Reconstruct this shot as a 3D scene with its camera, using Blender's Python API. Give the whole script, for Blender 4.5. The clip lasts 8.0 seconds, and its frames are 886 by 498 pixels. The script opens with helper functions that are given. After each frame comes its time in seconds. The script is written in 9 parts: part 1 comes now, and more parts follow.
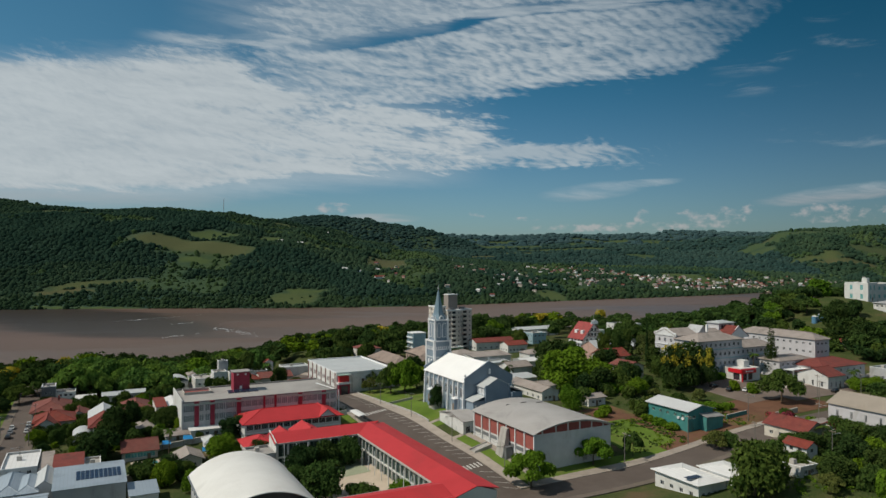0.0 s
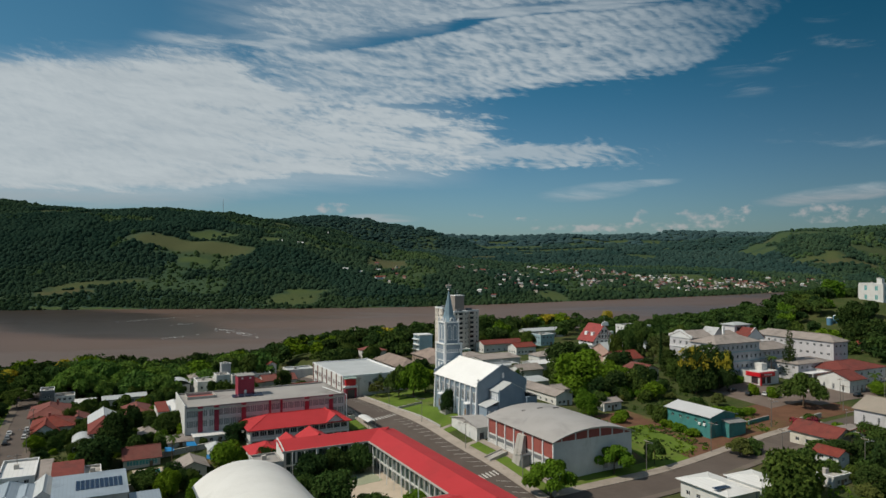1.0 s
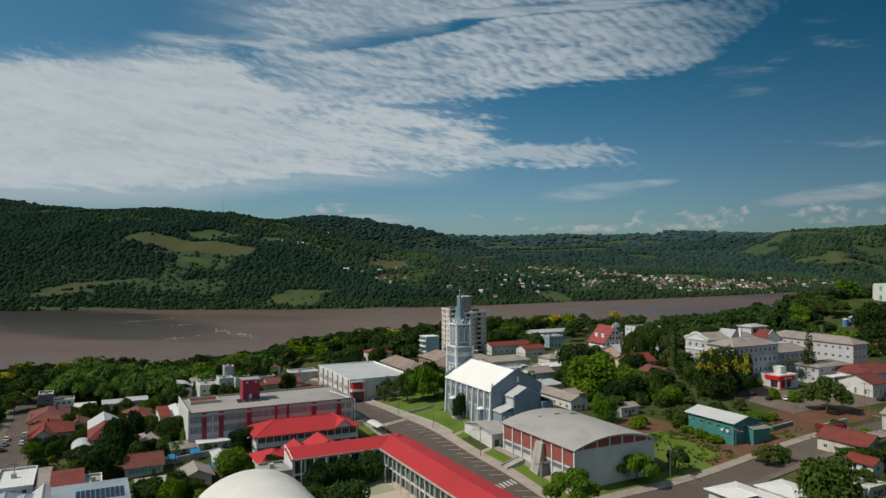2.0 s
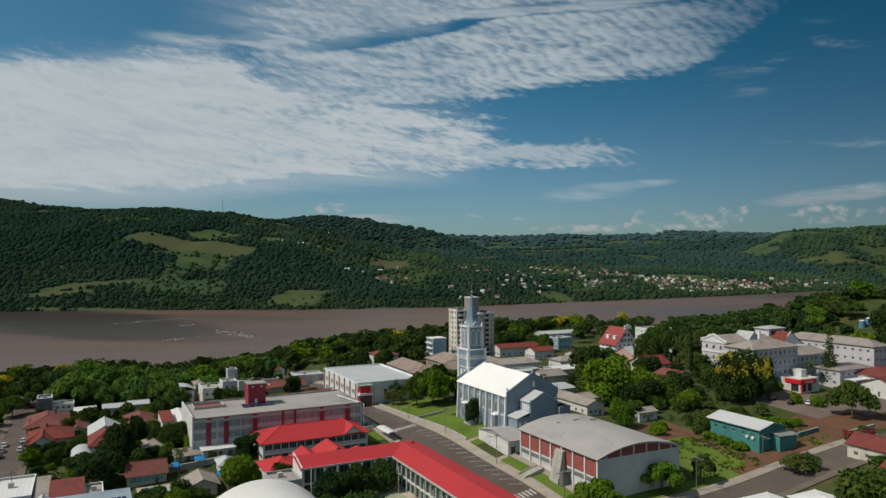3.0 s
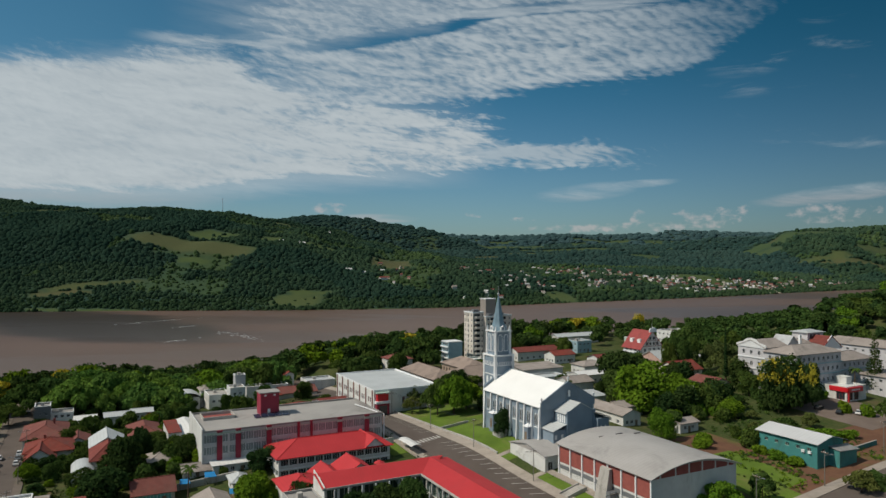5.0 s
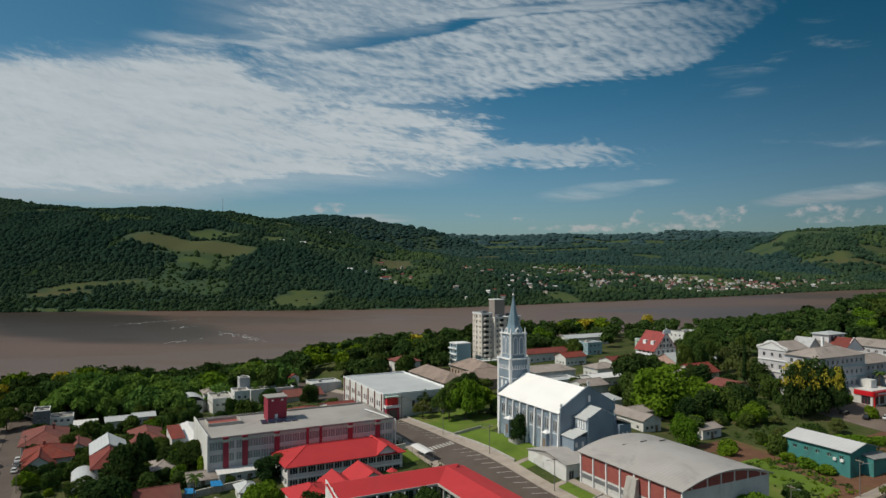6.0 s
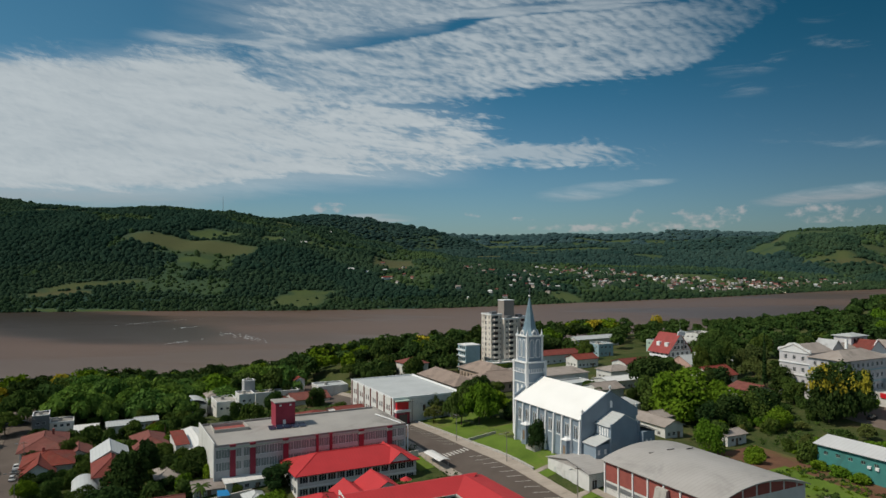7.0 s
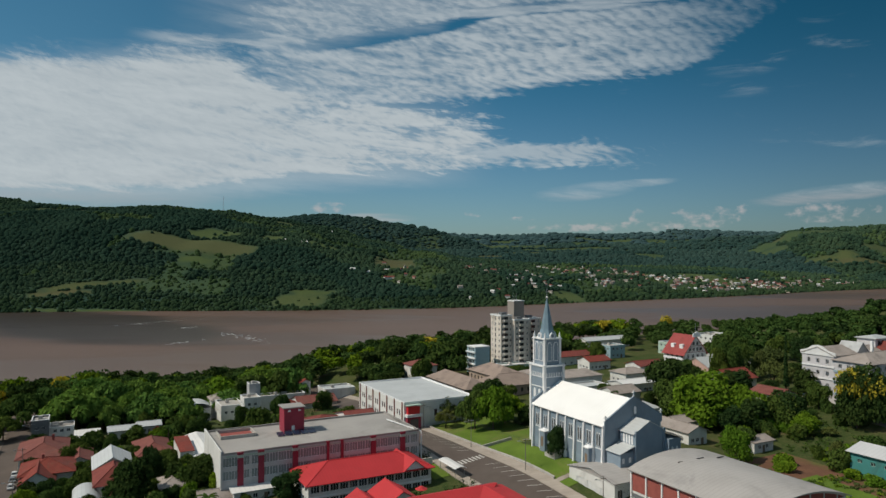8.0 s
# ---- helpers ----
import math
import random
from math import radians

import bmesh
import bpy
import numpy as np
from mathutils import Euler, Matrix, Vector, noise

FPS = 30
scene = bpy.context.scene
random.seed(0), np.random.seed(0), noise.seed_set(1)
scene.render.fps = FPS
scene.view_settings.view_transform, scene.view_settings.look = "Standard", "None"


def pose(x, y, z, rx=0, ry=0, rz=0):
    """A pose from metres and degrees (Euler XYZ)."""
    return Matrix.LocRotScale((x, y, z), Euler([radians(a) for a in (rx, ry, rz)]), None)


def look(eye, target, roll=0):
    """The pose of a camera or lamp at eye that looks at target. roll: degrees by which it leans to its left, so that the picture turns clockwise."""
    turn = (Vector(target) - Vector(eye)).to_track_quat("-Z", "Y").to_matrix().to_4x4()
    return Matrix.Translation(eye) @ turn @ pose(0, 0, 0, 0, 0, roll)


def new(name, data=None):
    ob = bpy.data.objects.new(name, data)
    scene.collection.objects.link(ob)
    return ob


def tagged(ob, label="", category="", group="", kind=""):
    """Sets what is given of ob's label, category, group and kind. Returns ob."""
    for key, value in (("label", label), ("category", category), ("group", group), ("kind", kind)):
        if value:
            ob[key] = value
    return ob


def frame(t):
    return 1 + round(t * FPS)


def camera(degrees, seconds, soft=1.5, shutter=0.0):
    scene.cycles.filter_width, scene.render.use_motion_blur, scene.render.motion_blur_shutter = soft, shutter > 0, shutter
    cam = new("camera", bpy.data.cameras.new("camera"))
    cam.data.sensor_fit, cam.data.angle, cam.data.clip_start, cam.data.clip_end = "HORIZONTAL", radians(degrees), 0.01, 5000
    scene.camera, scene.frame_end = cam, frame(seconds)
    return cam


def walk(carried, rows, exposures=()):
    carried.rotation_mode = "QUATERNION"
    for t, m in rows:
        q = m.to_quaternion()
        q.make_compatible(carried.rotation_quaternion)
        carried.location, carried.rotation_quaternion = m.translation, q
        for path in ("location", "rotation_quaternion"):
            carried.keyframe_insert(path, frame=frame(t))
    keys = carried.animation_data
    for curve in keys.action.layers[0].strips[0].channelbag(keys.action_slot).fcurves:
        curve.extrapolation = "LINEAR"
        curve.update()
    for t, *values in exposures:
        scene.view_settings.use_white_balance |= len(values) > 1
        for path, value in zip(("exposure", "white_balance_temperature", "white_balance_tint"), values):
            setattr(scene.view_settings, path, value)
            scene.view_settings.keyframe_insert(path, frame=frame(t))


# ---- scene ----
# ---------------------------------------------------------------- camera
# A drone gliding level, forwards and to its left, high above the town.
cam = camera(65.0, 8.0)
EYE, SPEED = 92.0, 8.0


def drone(t):
    run = SPEED * (t - 0.0003 * t * t)
    yaw = math.degrees((-1.728 * t + 0.0883 * t * t) / 1231.0)
    pitch = math.degrees((0.527 * t - 0.0743 * t * t) / 1231.0)
    return pose(-0.5548 * run, run, EYE, 90.68 + pitch, 0, yaw)


walk(cam, [(t, drone(t)) for t in (0.0, 1.0, 2.0, 3.0, 4.0, 5.0, 6.0, 7.0, 8.0)], [(0.0, 0.0), (8.0, 0.0)])

# ---------------------------------------------------------------- sun and sky
SUN_DIR = Vector((-0.95, -0.26, 1.12)).normalized()
sun = new("sun", bpy.data.lights.new("sun", "SUN"))
sun.data.energy, sun.data.angle, sun.data.color = 3.5, radians(0.6), (1.0, 0.90, 0.75)
sun.matrix_world = look((0, 0, 400), Vector((0, 0, 400)) - SUN_DIR)

world = bpy.data.worlds.new("sky")
scene.world = world
world.use_nodes = True
wt = world.node_tree
wt.nodes.clear()


class Tree:
    """Short hand for building node graphs."""

    def __init__(self, nt):
        self.nt = nt

    def node(self, kind, **sockets):
        n = self.nt.nodes.new(kind)
        for k, v in sockets.items():
            self.put(n, k.replace("_", " "), v)
        return n

    def put(self, n, key, v):
        sock = n.inputs[int(key[1:])] if key[:1] == "i" and key[1:].isdigit() else n.inputs[key]
        if isinstance(v, bpy.types.NodeSocket):
            self.nt.links.new(v, sock)
        else:
            sock.default_value = v

    def m(self, op, a, b=0.0, c=0.0, clamp=False):
        n = self.node("ShaderNodeMath", i0=a, i1=b)
        n.operation, n.use_clamp = op, clamp
        if op in ("MULTIPLY_ADD", "SMOOTH_MIN", "SMOOTH_MAX", "COMPARE"):
            self.put(n, "i2", c)
        return n.outputs[0]

    def ramp(self, x, a, b, lo=0.0, hi=1.0):
        n = self.node("ShaderNodeMapRange", i0=x, i1=a, i2=b, i3=lo, i4=hi)
        n.interpolation_type = "SMOOTHSTEP"
        return n.outputs[0]

    def mix(self, f, a, b, mode="MIX"):
        n = self.node("ShaderNodeMix")
        n.data_type, n.blend_type = "RGBA", mode
        for key, v in (("i0", f), ("i6", a), ("i7", b)):
            self.put(n, key, v)
        return n.outputs[2]

    def noise(self, vec, scale, detail=4.0, rough=0.55, distort=0.0):
        return self.node("ShaderNodeTexNoise", Vector=vec, Scale=scale, Detail=detail, Roughness=rough, Distortion=distort).outputs[0]

    def vec(self, x, y, z=0.0):
        return self.node("ShaderNodeCombineXYZ", i0=x, i1=y, i2=z).outputs[0]


w = Tree(wt)
coords = w.node("ShaderNodeTexCoord").outputs["Generated"]
sep = w.node("ShaderNodeSeparateXYZ", i0=coords)
dx, dy, dz = sep.outputs
sky = w.node("ShaderNodeTexSky")
sky.sky_type, sky.sun_disc = "NISHITA", False
sky.sun_elevation, sky.sun_rotation = math.asin(SUN_DIR.z), math.atan2(SUN_DIR.x, SUN_DIR.y)
sky.altitude, sky.air_density, sky.dust_density, sky.ozone_density = 200.0, 1.0, 0.8, 1.6
# cloud layer on a flat sheet overhead; wide and cross give the place on it
up = w.m("MAXIMUM", dz, 0.004)
flat = w.m("MAXIMUM", w.m("POWER", w.m("ADD", w.m("MULTIPLY", dx, dx), w.m("MULTIPLY", dy, dy)), 0.5), 0.05)
ahead = w.m("MAXIMUM", dy, 0.05)
side = w.m("DIVIDE", dx, ahead)
rise = w.m("DIVIDE", dz, flat)
sheet = w.vec(w.m("DIVIDE", dx, w.m("ADD", up, 0.05)), w.m("DIVIDE", dy, w.m("ADD", up, 0.05)), 0.0)


warp = w.noise(sheet, 0.9, 3.0)
folds = w.noise(w.vec(w.m("MULTIPLY_ADD", side, 4.2, w.m("MULTIPLY", warp, 1.2)), w.m("MULTIPLY_ADD", side, 1.0, w.m("MULTIPLY", rise, 26.0)), 1.7), 1.5, 6.0, 0.62, 0.5)
fibre = w.noise(w.vec(w.m("MULTIPLY_ADD", side, 11.0, w.m("MULTIPLY", warp, 1.5)), w.m("MULTIPLY_ADD", side, 5.0, w.m("MULTIPLY", rise, 66.0)), 3.3), 1.0, 5.0, 0.58, 0.4)
curls = w.noise(w.vec(w.m("MULTIPLY_ADD", side, 52.0, w.m("MULTIPLY", warp, 3.0)), w.m("MULTIPLY_ADD", side, 36.0, w.m("MULTIPLY", rise, 138.0)), 4.1), 1.0, 4.0, 0.6, 0.5)
# rolls of small cloud, set slantwise
roll = w.m("ADD", w.m("MULTIPLY_ADD", side, 0.66, w.m("MULTIPLY", rise, 0.82)), w.m("MULTIPLY_ADD", w.m("SUBTRACT", warp, 0.5), 0.10, w.m("MULTIPLY", w.m("SUBTRACT", fibre, 0.5), 0.034)))
rolls = w.m("MULTIPLY_ADD", w.m("SINE", w.m("MULTIPLY", roll, 420.0)), 0.5, 0.5)


def bank(cx, cy, rx, ry, turn, soft=0.55, ragged=1.3):
    """A soft oval bank of cloud with a ragged rim, in slopes to the side and upwards."""
    c, s = math.cos(radians(turn)), math.sin(radians(turn))
    ax, ay = w.m("SUBTRACT", side, cx), w.m("SUBTRACT", rise, cy)
    p = w.m("DIVIDE", w.m("ADD", w.m("MULTIPLY", ax, c), w.m("MULTIPLY", ay, s)), rx)
    q = w.m("DIVIDE", w.m("SUBTRACT", w.m("MULTIPLY", ay, c), w.m("MULTIPLY", ax, s)), ry)
    r = w.m("ADD", w.m("MULTIPLY", p, p), w.m("MULTIPLY", q, q))
    r = w.m("ADD", r, w.m("MULTIPLY", w.m("SUBTRACT", folds, 0.5), ragged))
    return w.ramp(r, 1.0 + soft, 1.0 - soft)


def most(*fields):
    out = fields[0]
    for f in fields[1:]:
        out = w.m("MAXIMUM", out, f)
    return out


def rim(knots):
    """Height of a cloud sheet's edge along the horizon."""
    out = knots[0][1]
    for (x0, y0), (x1, y1) in zip(knots, knots[1:]):
        out = w.m("ADD", out, w.node("ShaderNodeMapRange", i0=side, i1=x0, i2=x1, i3=0.0, i4=y1 - y0).outputs[0])
    return out


def over(knots, soft, ragged=0.05):
    """1 above the edge, 0 below it."""
    h = w.m("SUBTRACT", w.m("MULTIPLY_ADD", w.m("SUBTRACT", folds, 0.5), ragged, rise), rim(knots))
    return w.ramp(h, -soft, soft)


def ribbon(knots, thick, ragged=0.03):
    """A thin band of cloud along a line."""
    h = w.m("ABSOLUTE", w.m("SUBTRACT", w.m("MULTIPLY_ADD", w.m("SUBTRACT", folds, 0.5), ragged, rise), rim(knots)))
    return w.ramp(h, thick, thick * 0.15)


def both(*fields):
    out = fields[0]
    for f in fields[1:]:
        out = w.m("MULTIPLY", out, f)
    return out


def lacking(f):
    return w.m("SUBTRACT", 1.0, f)


# the broad sheet, dense to one side and breaking up to the other
weave = w.m("MULTIPLY_ADD", w.ramp(fibre, 0.30, 0.68), 0.6, w.m("MULTIPLY", w.ramp(curls, 0.3, 0.7), 0.4))
broad = both(lacking(over(((-0.637, 0.243), (-0.556, 0.249), (-0.474, 0.266), (-0.393, 0.277), (-0.32, 0.28), (-0.231, 0.249), (-0.166, 0.232), (-0.068, 0.223), (0.094, 0.217)), 0.030, 0.06)), over(((-0.637, 0.082), (-0.353, 0.09), (-0.231, 0.111), (0.094, 0.121)), 0.016, 0.03), w.ramp(w.m("MULTIPLY_ADD", w.m("SUBTRACT", folds, 0.5), 0.22, side), 0.13, 0.02))
broken = w.ramp(side, -0.50, 0.06, 0.40, 0.86)
dense = w.ramp(w.m("SUBTRACT", broad, w.m("MULTIPLY", broken, lacking(weave))), -0.05, 0.74)
haze = w.m("MULTIPLY", both(lacking(over(((-0.637, 0.243), (-0.556, 0.249), (-0.474, 0.266), (-0.393, 0.277), (-0.32, 0.28), (-0.231, 0.249), (-0.166, 0.232), (-0.068, 0.223), (0.094, 0.217)), 0.02)), over(((-0.637, 0.064), (-0.353, 0.077), (-0.214, 0.1), (0.094, 0.115)), 0.016, 0.03), w.ramp(side, 0.10, -0.10)), 0.50)
# the rippled sheet
ripple = both(over(((-0.393, 0.274), (-0.271, 0.233), (-0.149, 0.215), (0.013, 0.22), (0.094, 0.238), (0.175, 0.249), (0.362, 0.259), (0.444, 0.29), (0.517, 0.339), (0.565, 0.404)), 0.012, 0.045), w.ramp(side, -0.40, -0.20), lacking(w.m("MULTIPLY", ribbon(((-0.247, 0.29), (-0.149, 0.303), (0.0, 0.331), (0.094, 0.355)), 0.012, 0.01), w.ramp(side, -0.25, -0.12, 0.0, 0.8))), w.ramp(w.m("MULTIPLY_ADD", rise, -0.5, side), 0.46, 0.20))
grainy = w.m("MULTIPLY_ADD", rolls, w.ramp(side, -0.1, 0.12, 0.10, 0.30), w.m("MULTIPLY_ADD", w.ramp(curls, 0.3, 0.7), 0.36, w.m("MULTIPLY", w.ramp(fibre, 0.30, 0.68), 0.46)))
rippled = w.m("MULTIPLY", w.ramp(w.m("SUBTRACT", ripple, w.m("MULTIPLY", lacking(grainy), 0.76)), -0.05, 1.02), w.m("MULTIPLY", w.ramp(rise, 0.22, 0.40, 0.92, 0.74), w.ramp(side, 0.50, 0.16, 0.28, 1.0)))
veil_up = w.m("MULTIPLY", both(over(((-0.434, 0.292), (-0.271, 0.29), (-0.182, 0.297), (0.0, 0.339), (0.094, 0.42)), 0.02, 0.05), w.ramp(side, -0.42, -0.16)), w.ramp(fibre, 0.25, 0.7, 0.25, 0.62))
thread = both(ribbon(((-0.426, 0.293), (-0.296, 0.297), (-0.182, 0.313), (-0.068, 0.34), (0.0, 0.357)), 0.014, 0.045), w.ramp(side, -0.46, -0.36), w.ramp(fibre, 0.30, 0.62, 0.25, 0.72))
tail = w.m("MULTIPLY", w.ramp(w.m("SUBTRACT", both(ribbon(((0.078, 0.15), (0.265, 0.141)), 0.030, 0.05), w.ramp(side, 0.36, 0.18)), w.m("MULTIPLY", lacking(grainy), 0.66)), 0.0, 0.7), 0.72)
tufts = w.m("MULTIPLY", most(bank(-0.622, 0.357, 0.028, 0.016, -20.0, 0.9), bank(-0.596, 0.339, 0.014, 0.006, -15.0, 0.9), bank(-0.434, 0.371, 0.05, 0.010, 0.0, 0.9), bank(-0.336, 0.368, 0.07, 0.012, 0.0, 0.9)), 0.62)
# unseen cloud cover higher up, added to temper the sky's fill light
overhead = w.m("MULTIPLY", w.ramp(rise, 0.46, 0.75), w.ramp(curls, 0.3, 0.7, 0.04, 0.26))
dens = most(dense, haze, rippled, veil_up, thread, tail, tufts, overhead)
body = w.m("MULTIPLY_ADD", folds, 0.45, w.m("MULTIPLY_ADD", fibre, 0.45, w.m("MULTIPLY", curls, 0.30)))
# low heaps near the horizon, thin veils and wisps
low = most(bank(0.387, 0.053, 0.065, 0.018, 0.0, 0.7), bank(0.565, 0.056, 0.085, 0.016, 0.0, 0.7), bank(0.289, 0.054, 0.016, 0.014, 0.0, 0.7), bank(-0.158, 0.07, 0.034, 0.009, 0.0, 0.7),
           bank(0.054, 0.062, 0.020, 0.006, 0.0, 0.7), bank(0.257, 0.042, 0.16, 0.008, 0.0, 0.8), bank(0.119, 0.055, 0.03, 0.004, 0.0, 0.8), bank(0.444, 0.064, 0.018, 0.008, 0.0, 0.8))
puffs = w.noise(w.vec(w.m("MULTIPLY", side, 38.0), w.m("MULTIPLY", rise, 66.0), 7.7), 1.3, 5.0, 0.55)
heap = w.ramp(w.m("MULTIPLY_ADD", low, 0.42, puffs), 0.84, 1.10)
veil = most(bank(0.216, 0.093, 0.060, 0.010, 4.0, 0.9, 2.2), bank(0.285, 0.102, 0.052, 0.005, 3.0, 0.9, 2.0), bank(0.578, 0.08, 0.105, 0.009, 4.0, 0.9, 2.2), bank(-0.093, 0.056, 0.05, 0.006, 0.0, 0.9, 2.0))
wisp_noise = w.noise(w.vec(w.m("MULTIPLY_ADD", side, 9.0, warp), w.m("MULTIPLY", rise, 52.0), 2.2), 1.0, 6.0, 0.62, 0.5)
wisps = both(most(bank(0.452, 0.258, 0.06, 0.016, 4.0, 0.9), bank(0.427, 0.223, 0.05, 0.010, -6.0, 0.9), bank(0.557, 0.223, 0.05, 0.006, 0.0, 0.9), bank(0.525, 0.15, 0.06, 0.018, 0.0, 0.9), bank(0.606, 0.141, 0.06, 0.008, 0.0, 0.9),
                  bank(0.297, 0.232, 0.03, 0.008, 0.0, 0.9), bank(0.557, 0.306, 0.03, 0.008, 0.0, 0.9), bank(0.541, 0.337, 0.03, 0.004, 0.0, 0.9), bank(0.582, 0.27, 0.05, 0.008, -8.0, 0.9)), w.ramp(wisp_noise, 0.48, 0.74))
cover = w.m("MULTIPLY", most(dens, w.m("MULTIPLY", heap, 0.62), both(veil, w.ramp(fibre, 0.30, 0.66, 0.08, 0.50)), w.m("MULTIPLY", wisps, 0.26)), w.ramp(rise, 0.0, 0.04), clamp=True)
SKY = 0.060
high = w.mix(w.ramp(side, -0.55, 0.25), (0.46 * SKY, 0.98 * SKY, 1.04 * SKY, 1.0), (0.16 * SKY, 0.76 * SKY, 0.89 * SKY, 1.0))
tint = w.mix(w.ramp(rise, 0.0, 0.34), (0.74 * SKY, 1.02 * SKY, 1.20 * SKY, 1.0), high)
tint = w.mix(w.ramp(side, -0.05, 0.75, 0.0, 0.42), tint, (0.0, 0.0, 0.0, 1.0))
blue = w.mix(1.0, sky.outputs[0], tint, "MULTIPLY")
shade = w.ramp(body, 0.40, 0.78)
white = w.mix(shade, (0.41, 0.462, 0.49, 1), (0.505, 0.552, 0.57, 1))
white = w.mix(w.ramp(rise, 0.092, 0.072), white, (0.50, 0.455, 0.45, 1))
air = w.mix(w.m("MULTIPLY", cover, 0.92), blue, white)
wt.links.new(w.node("ShaderNodeBackground", Color=air, Strength=1.0).outputs[0], w.node("ShaderNodeOutputWorld").inputs[0])

# ---------------------------------------------------------------- materials
def surface(name, base, other, scale=0.35, rough=0.8, metal=0.0, bump=0.15, grain=6.0, stain=None, stain_scale=0.12, ribs=0.0, axis=0, vary=0.12, spec=0.4):
    """Weathered surface: two tones at a large scale, fine grain, optional stains, optional ribs along one axis (metres apart)."""
    m = bpy.data.materials.new(name)
    m.use_nodes = True
    n = Tree(m.node_tree)
    b = m.node_tree.nodes["Principled BSDF"]
    co = n.node("ShaderNodeTexCoord").outputs["Object"]
    big = n.noise(co, scale, 4.0, 0.6)
    fine = n.noise(co, grain, 3.0, 0.6)
    tone = n.ramp(n.m("MULTIPLY_ADD", fine, 0.35, n.m("MULTIPLY", big, 0.75)), 0.35, 0.75)
    col = n.mix(tone, (*base, 1), (*other, 1))
    if stain:
        sx = n.node("ShaderNodeMapping", Vector=co)
        sx.inputs["Scale"].default_value = (1.0, 1.0, 0.35)
        spots = n.noise(sx.outputs[0], stain_scale, 6.0, 0.68, 0.6)
        col = n.mix(n.ramp(spots, 0.50, 0.72, 0.0, 0.8), col, (*stain, 1))
    rnd = n.node("ShaderNodeObjectInfo").outputs["Random"]
    k = n.m("MULTIPLY_ADD", rnd, vary, 1.0 - vary / 2)
    col = n.mix(1.0, col, n.vec(k, k, k), "MULTIPLY")
    height = n.m("MULTIPLY", fine, 0.03)
    if ribs:
        s3 = n.node("ShaderNodeSeparateXYZ", i0=co)
        wave = n.m("PINGPONG", s3.outputs[axis], ribs / 2)
        seam = n.ramp(wave, 0.0, ribs * 0.16, 1.0, 0.0)
        height = n.m("MULTIPLY_ADD", seam, 0.05, height)
        col = n.mix(n.m("MULTIPLY", seam, 0.22), col, (*[c * 0.45 for c in base], 1))
    n.put(b, "Base Color", col)
    n.put(b, "Roughness", n.m("MULTIPLY_ADD", big, 0.18, rough - 0.09))
    b.inputs["Metallic"].default_value = metal
    b.inputs["Specular IOR Level"].default_value = spec
    if bump:
        n.put(b, "Normal", n.node("ShaderNodeBump", Strength=bump, Distance=1.0, Height=height).outputs[0])
    return m


def leafy(name, dark, light, see=0.17, patch=0.25, speck=0.5):
    """Foliage: each leaf clump its own green, some light coming through."""
    m = bpy.data.materials.new(name)
    m.use_nodes = True
    n = Tree(m.node_tree)
    m.node_tree.nodes.clear()
    co = n.node("ShaderNodeTexCoord").outputs["Object"]
    isl = n.node("ShaderNodeNewGeometry").outputs["Random Per Island"]
    rnd = n.node("ShaderNodeObjectInfo").outputs["Random"]
    big = n.noise(co, patch, 3.0)
    f = n.m("ADD", n.m("MULTIPLY", isl, speck), n.ramp(big, 0.32, 0.68, 0.0, 1.0 - speck))
    col = n.mix(f, (*dark, 1), (*light, 1))
    tint = n.mix(rnd, (0.78, 0.92, 0.95, 1), (1.18, 1.08, 0.85, 1))
    col = n.mix(1.0, col, tint, "MULTIPLY")
    d = n.node("ShaderNodeBsdfDiffuse", Color=col, Roughness=0.6)
    t = n.node("ShaderNodeBsdfTranslucent", Color=col)
    mixed = n.node("ShaderNodeMixShader", i0=see, i1=d.outputs[0], i2=t.outputs[0])
    m.node_tree.links.new(mixed.outputs[0], n.node("ShaderNodeOutputMaterial").inputs[0])
    return m


def plain(name, base, rough=0.6, metal=0.0, spec=0.5):
    return surface(name, base, tuple(c * 0.86 for c in base), 0.8, rough, metal, 0.05, 9.0, None, 0.1, 0.0, 0, 0.06, spec)


M_WHITE = surface("white_paint", (0.66, 0.66, 0.645), (0.575, 0.575, 0.56), 0.3, 0.75, stain=(0.46, 0.45, 0.43), stain_scale=0.25)
M_LILAC = surface("lilac_white_paint", (0.56, 0.55, 0.575), (0.49, 0.48, 0.50), 0.3, 0.8, stain=(0.38, 0.37, 0.37), stain_scale=0.25)
M_CREAM = surface("cream_paint", (0.62, 0.58, 0.50), (0.54, 0.50, 0.43), 0.3, 0.8, stain=(0.34, 0.31, 0.27), stain_scale=0.3)
M_GREY = surface("grey_paint", (0.42, 0.43, 0.44), (0.35, 0.36, 0.37), 0.3, 0.8, stain=(0.24, 0.24, 0.23), stain_scale=0.25)
M_DGREY = surface("dark_grey_paint", (0.17, 0.18, 0.19), (0.13, 0.14, 0.15), 0.3, 0.7)
M_CHURCH = surface("church_blue_grey_paint", (0.215, 0.275, 0.335), (0.18, 0.235, 0.29), 0.3, 0.75, stain=(0.17, 0.21, 0.25), stain_scale=0.22)
M_TRIM = surface("white_trim_paint", (0.76, 0.77, 0.78), (0.68, 0.69, 0.70), 0.6, 0.7)
M_CHURCH_ROOF = surface("white_church_roof_sheet", (0.86, 0.86, 0.85), (0.80, 0.80, 0.79), 0.15, 0.5, 0.0, 0.2, 5.0, (0.72, 0.71, 0.69), 0.08, 1.05, 1)
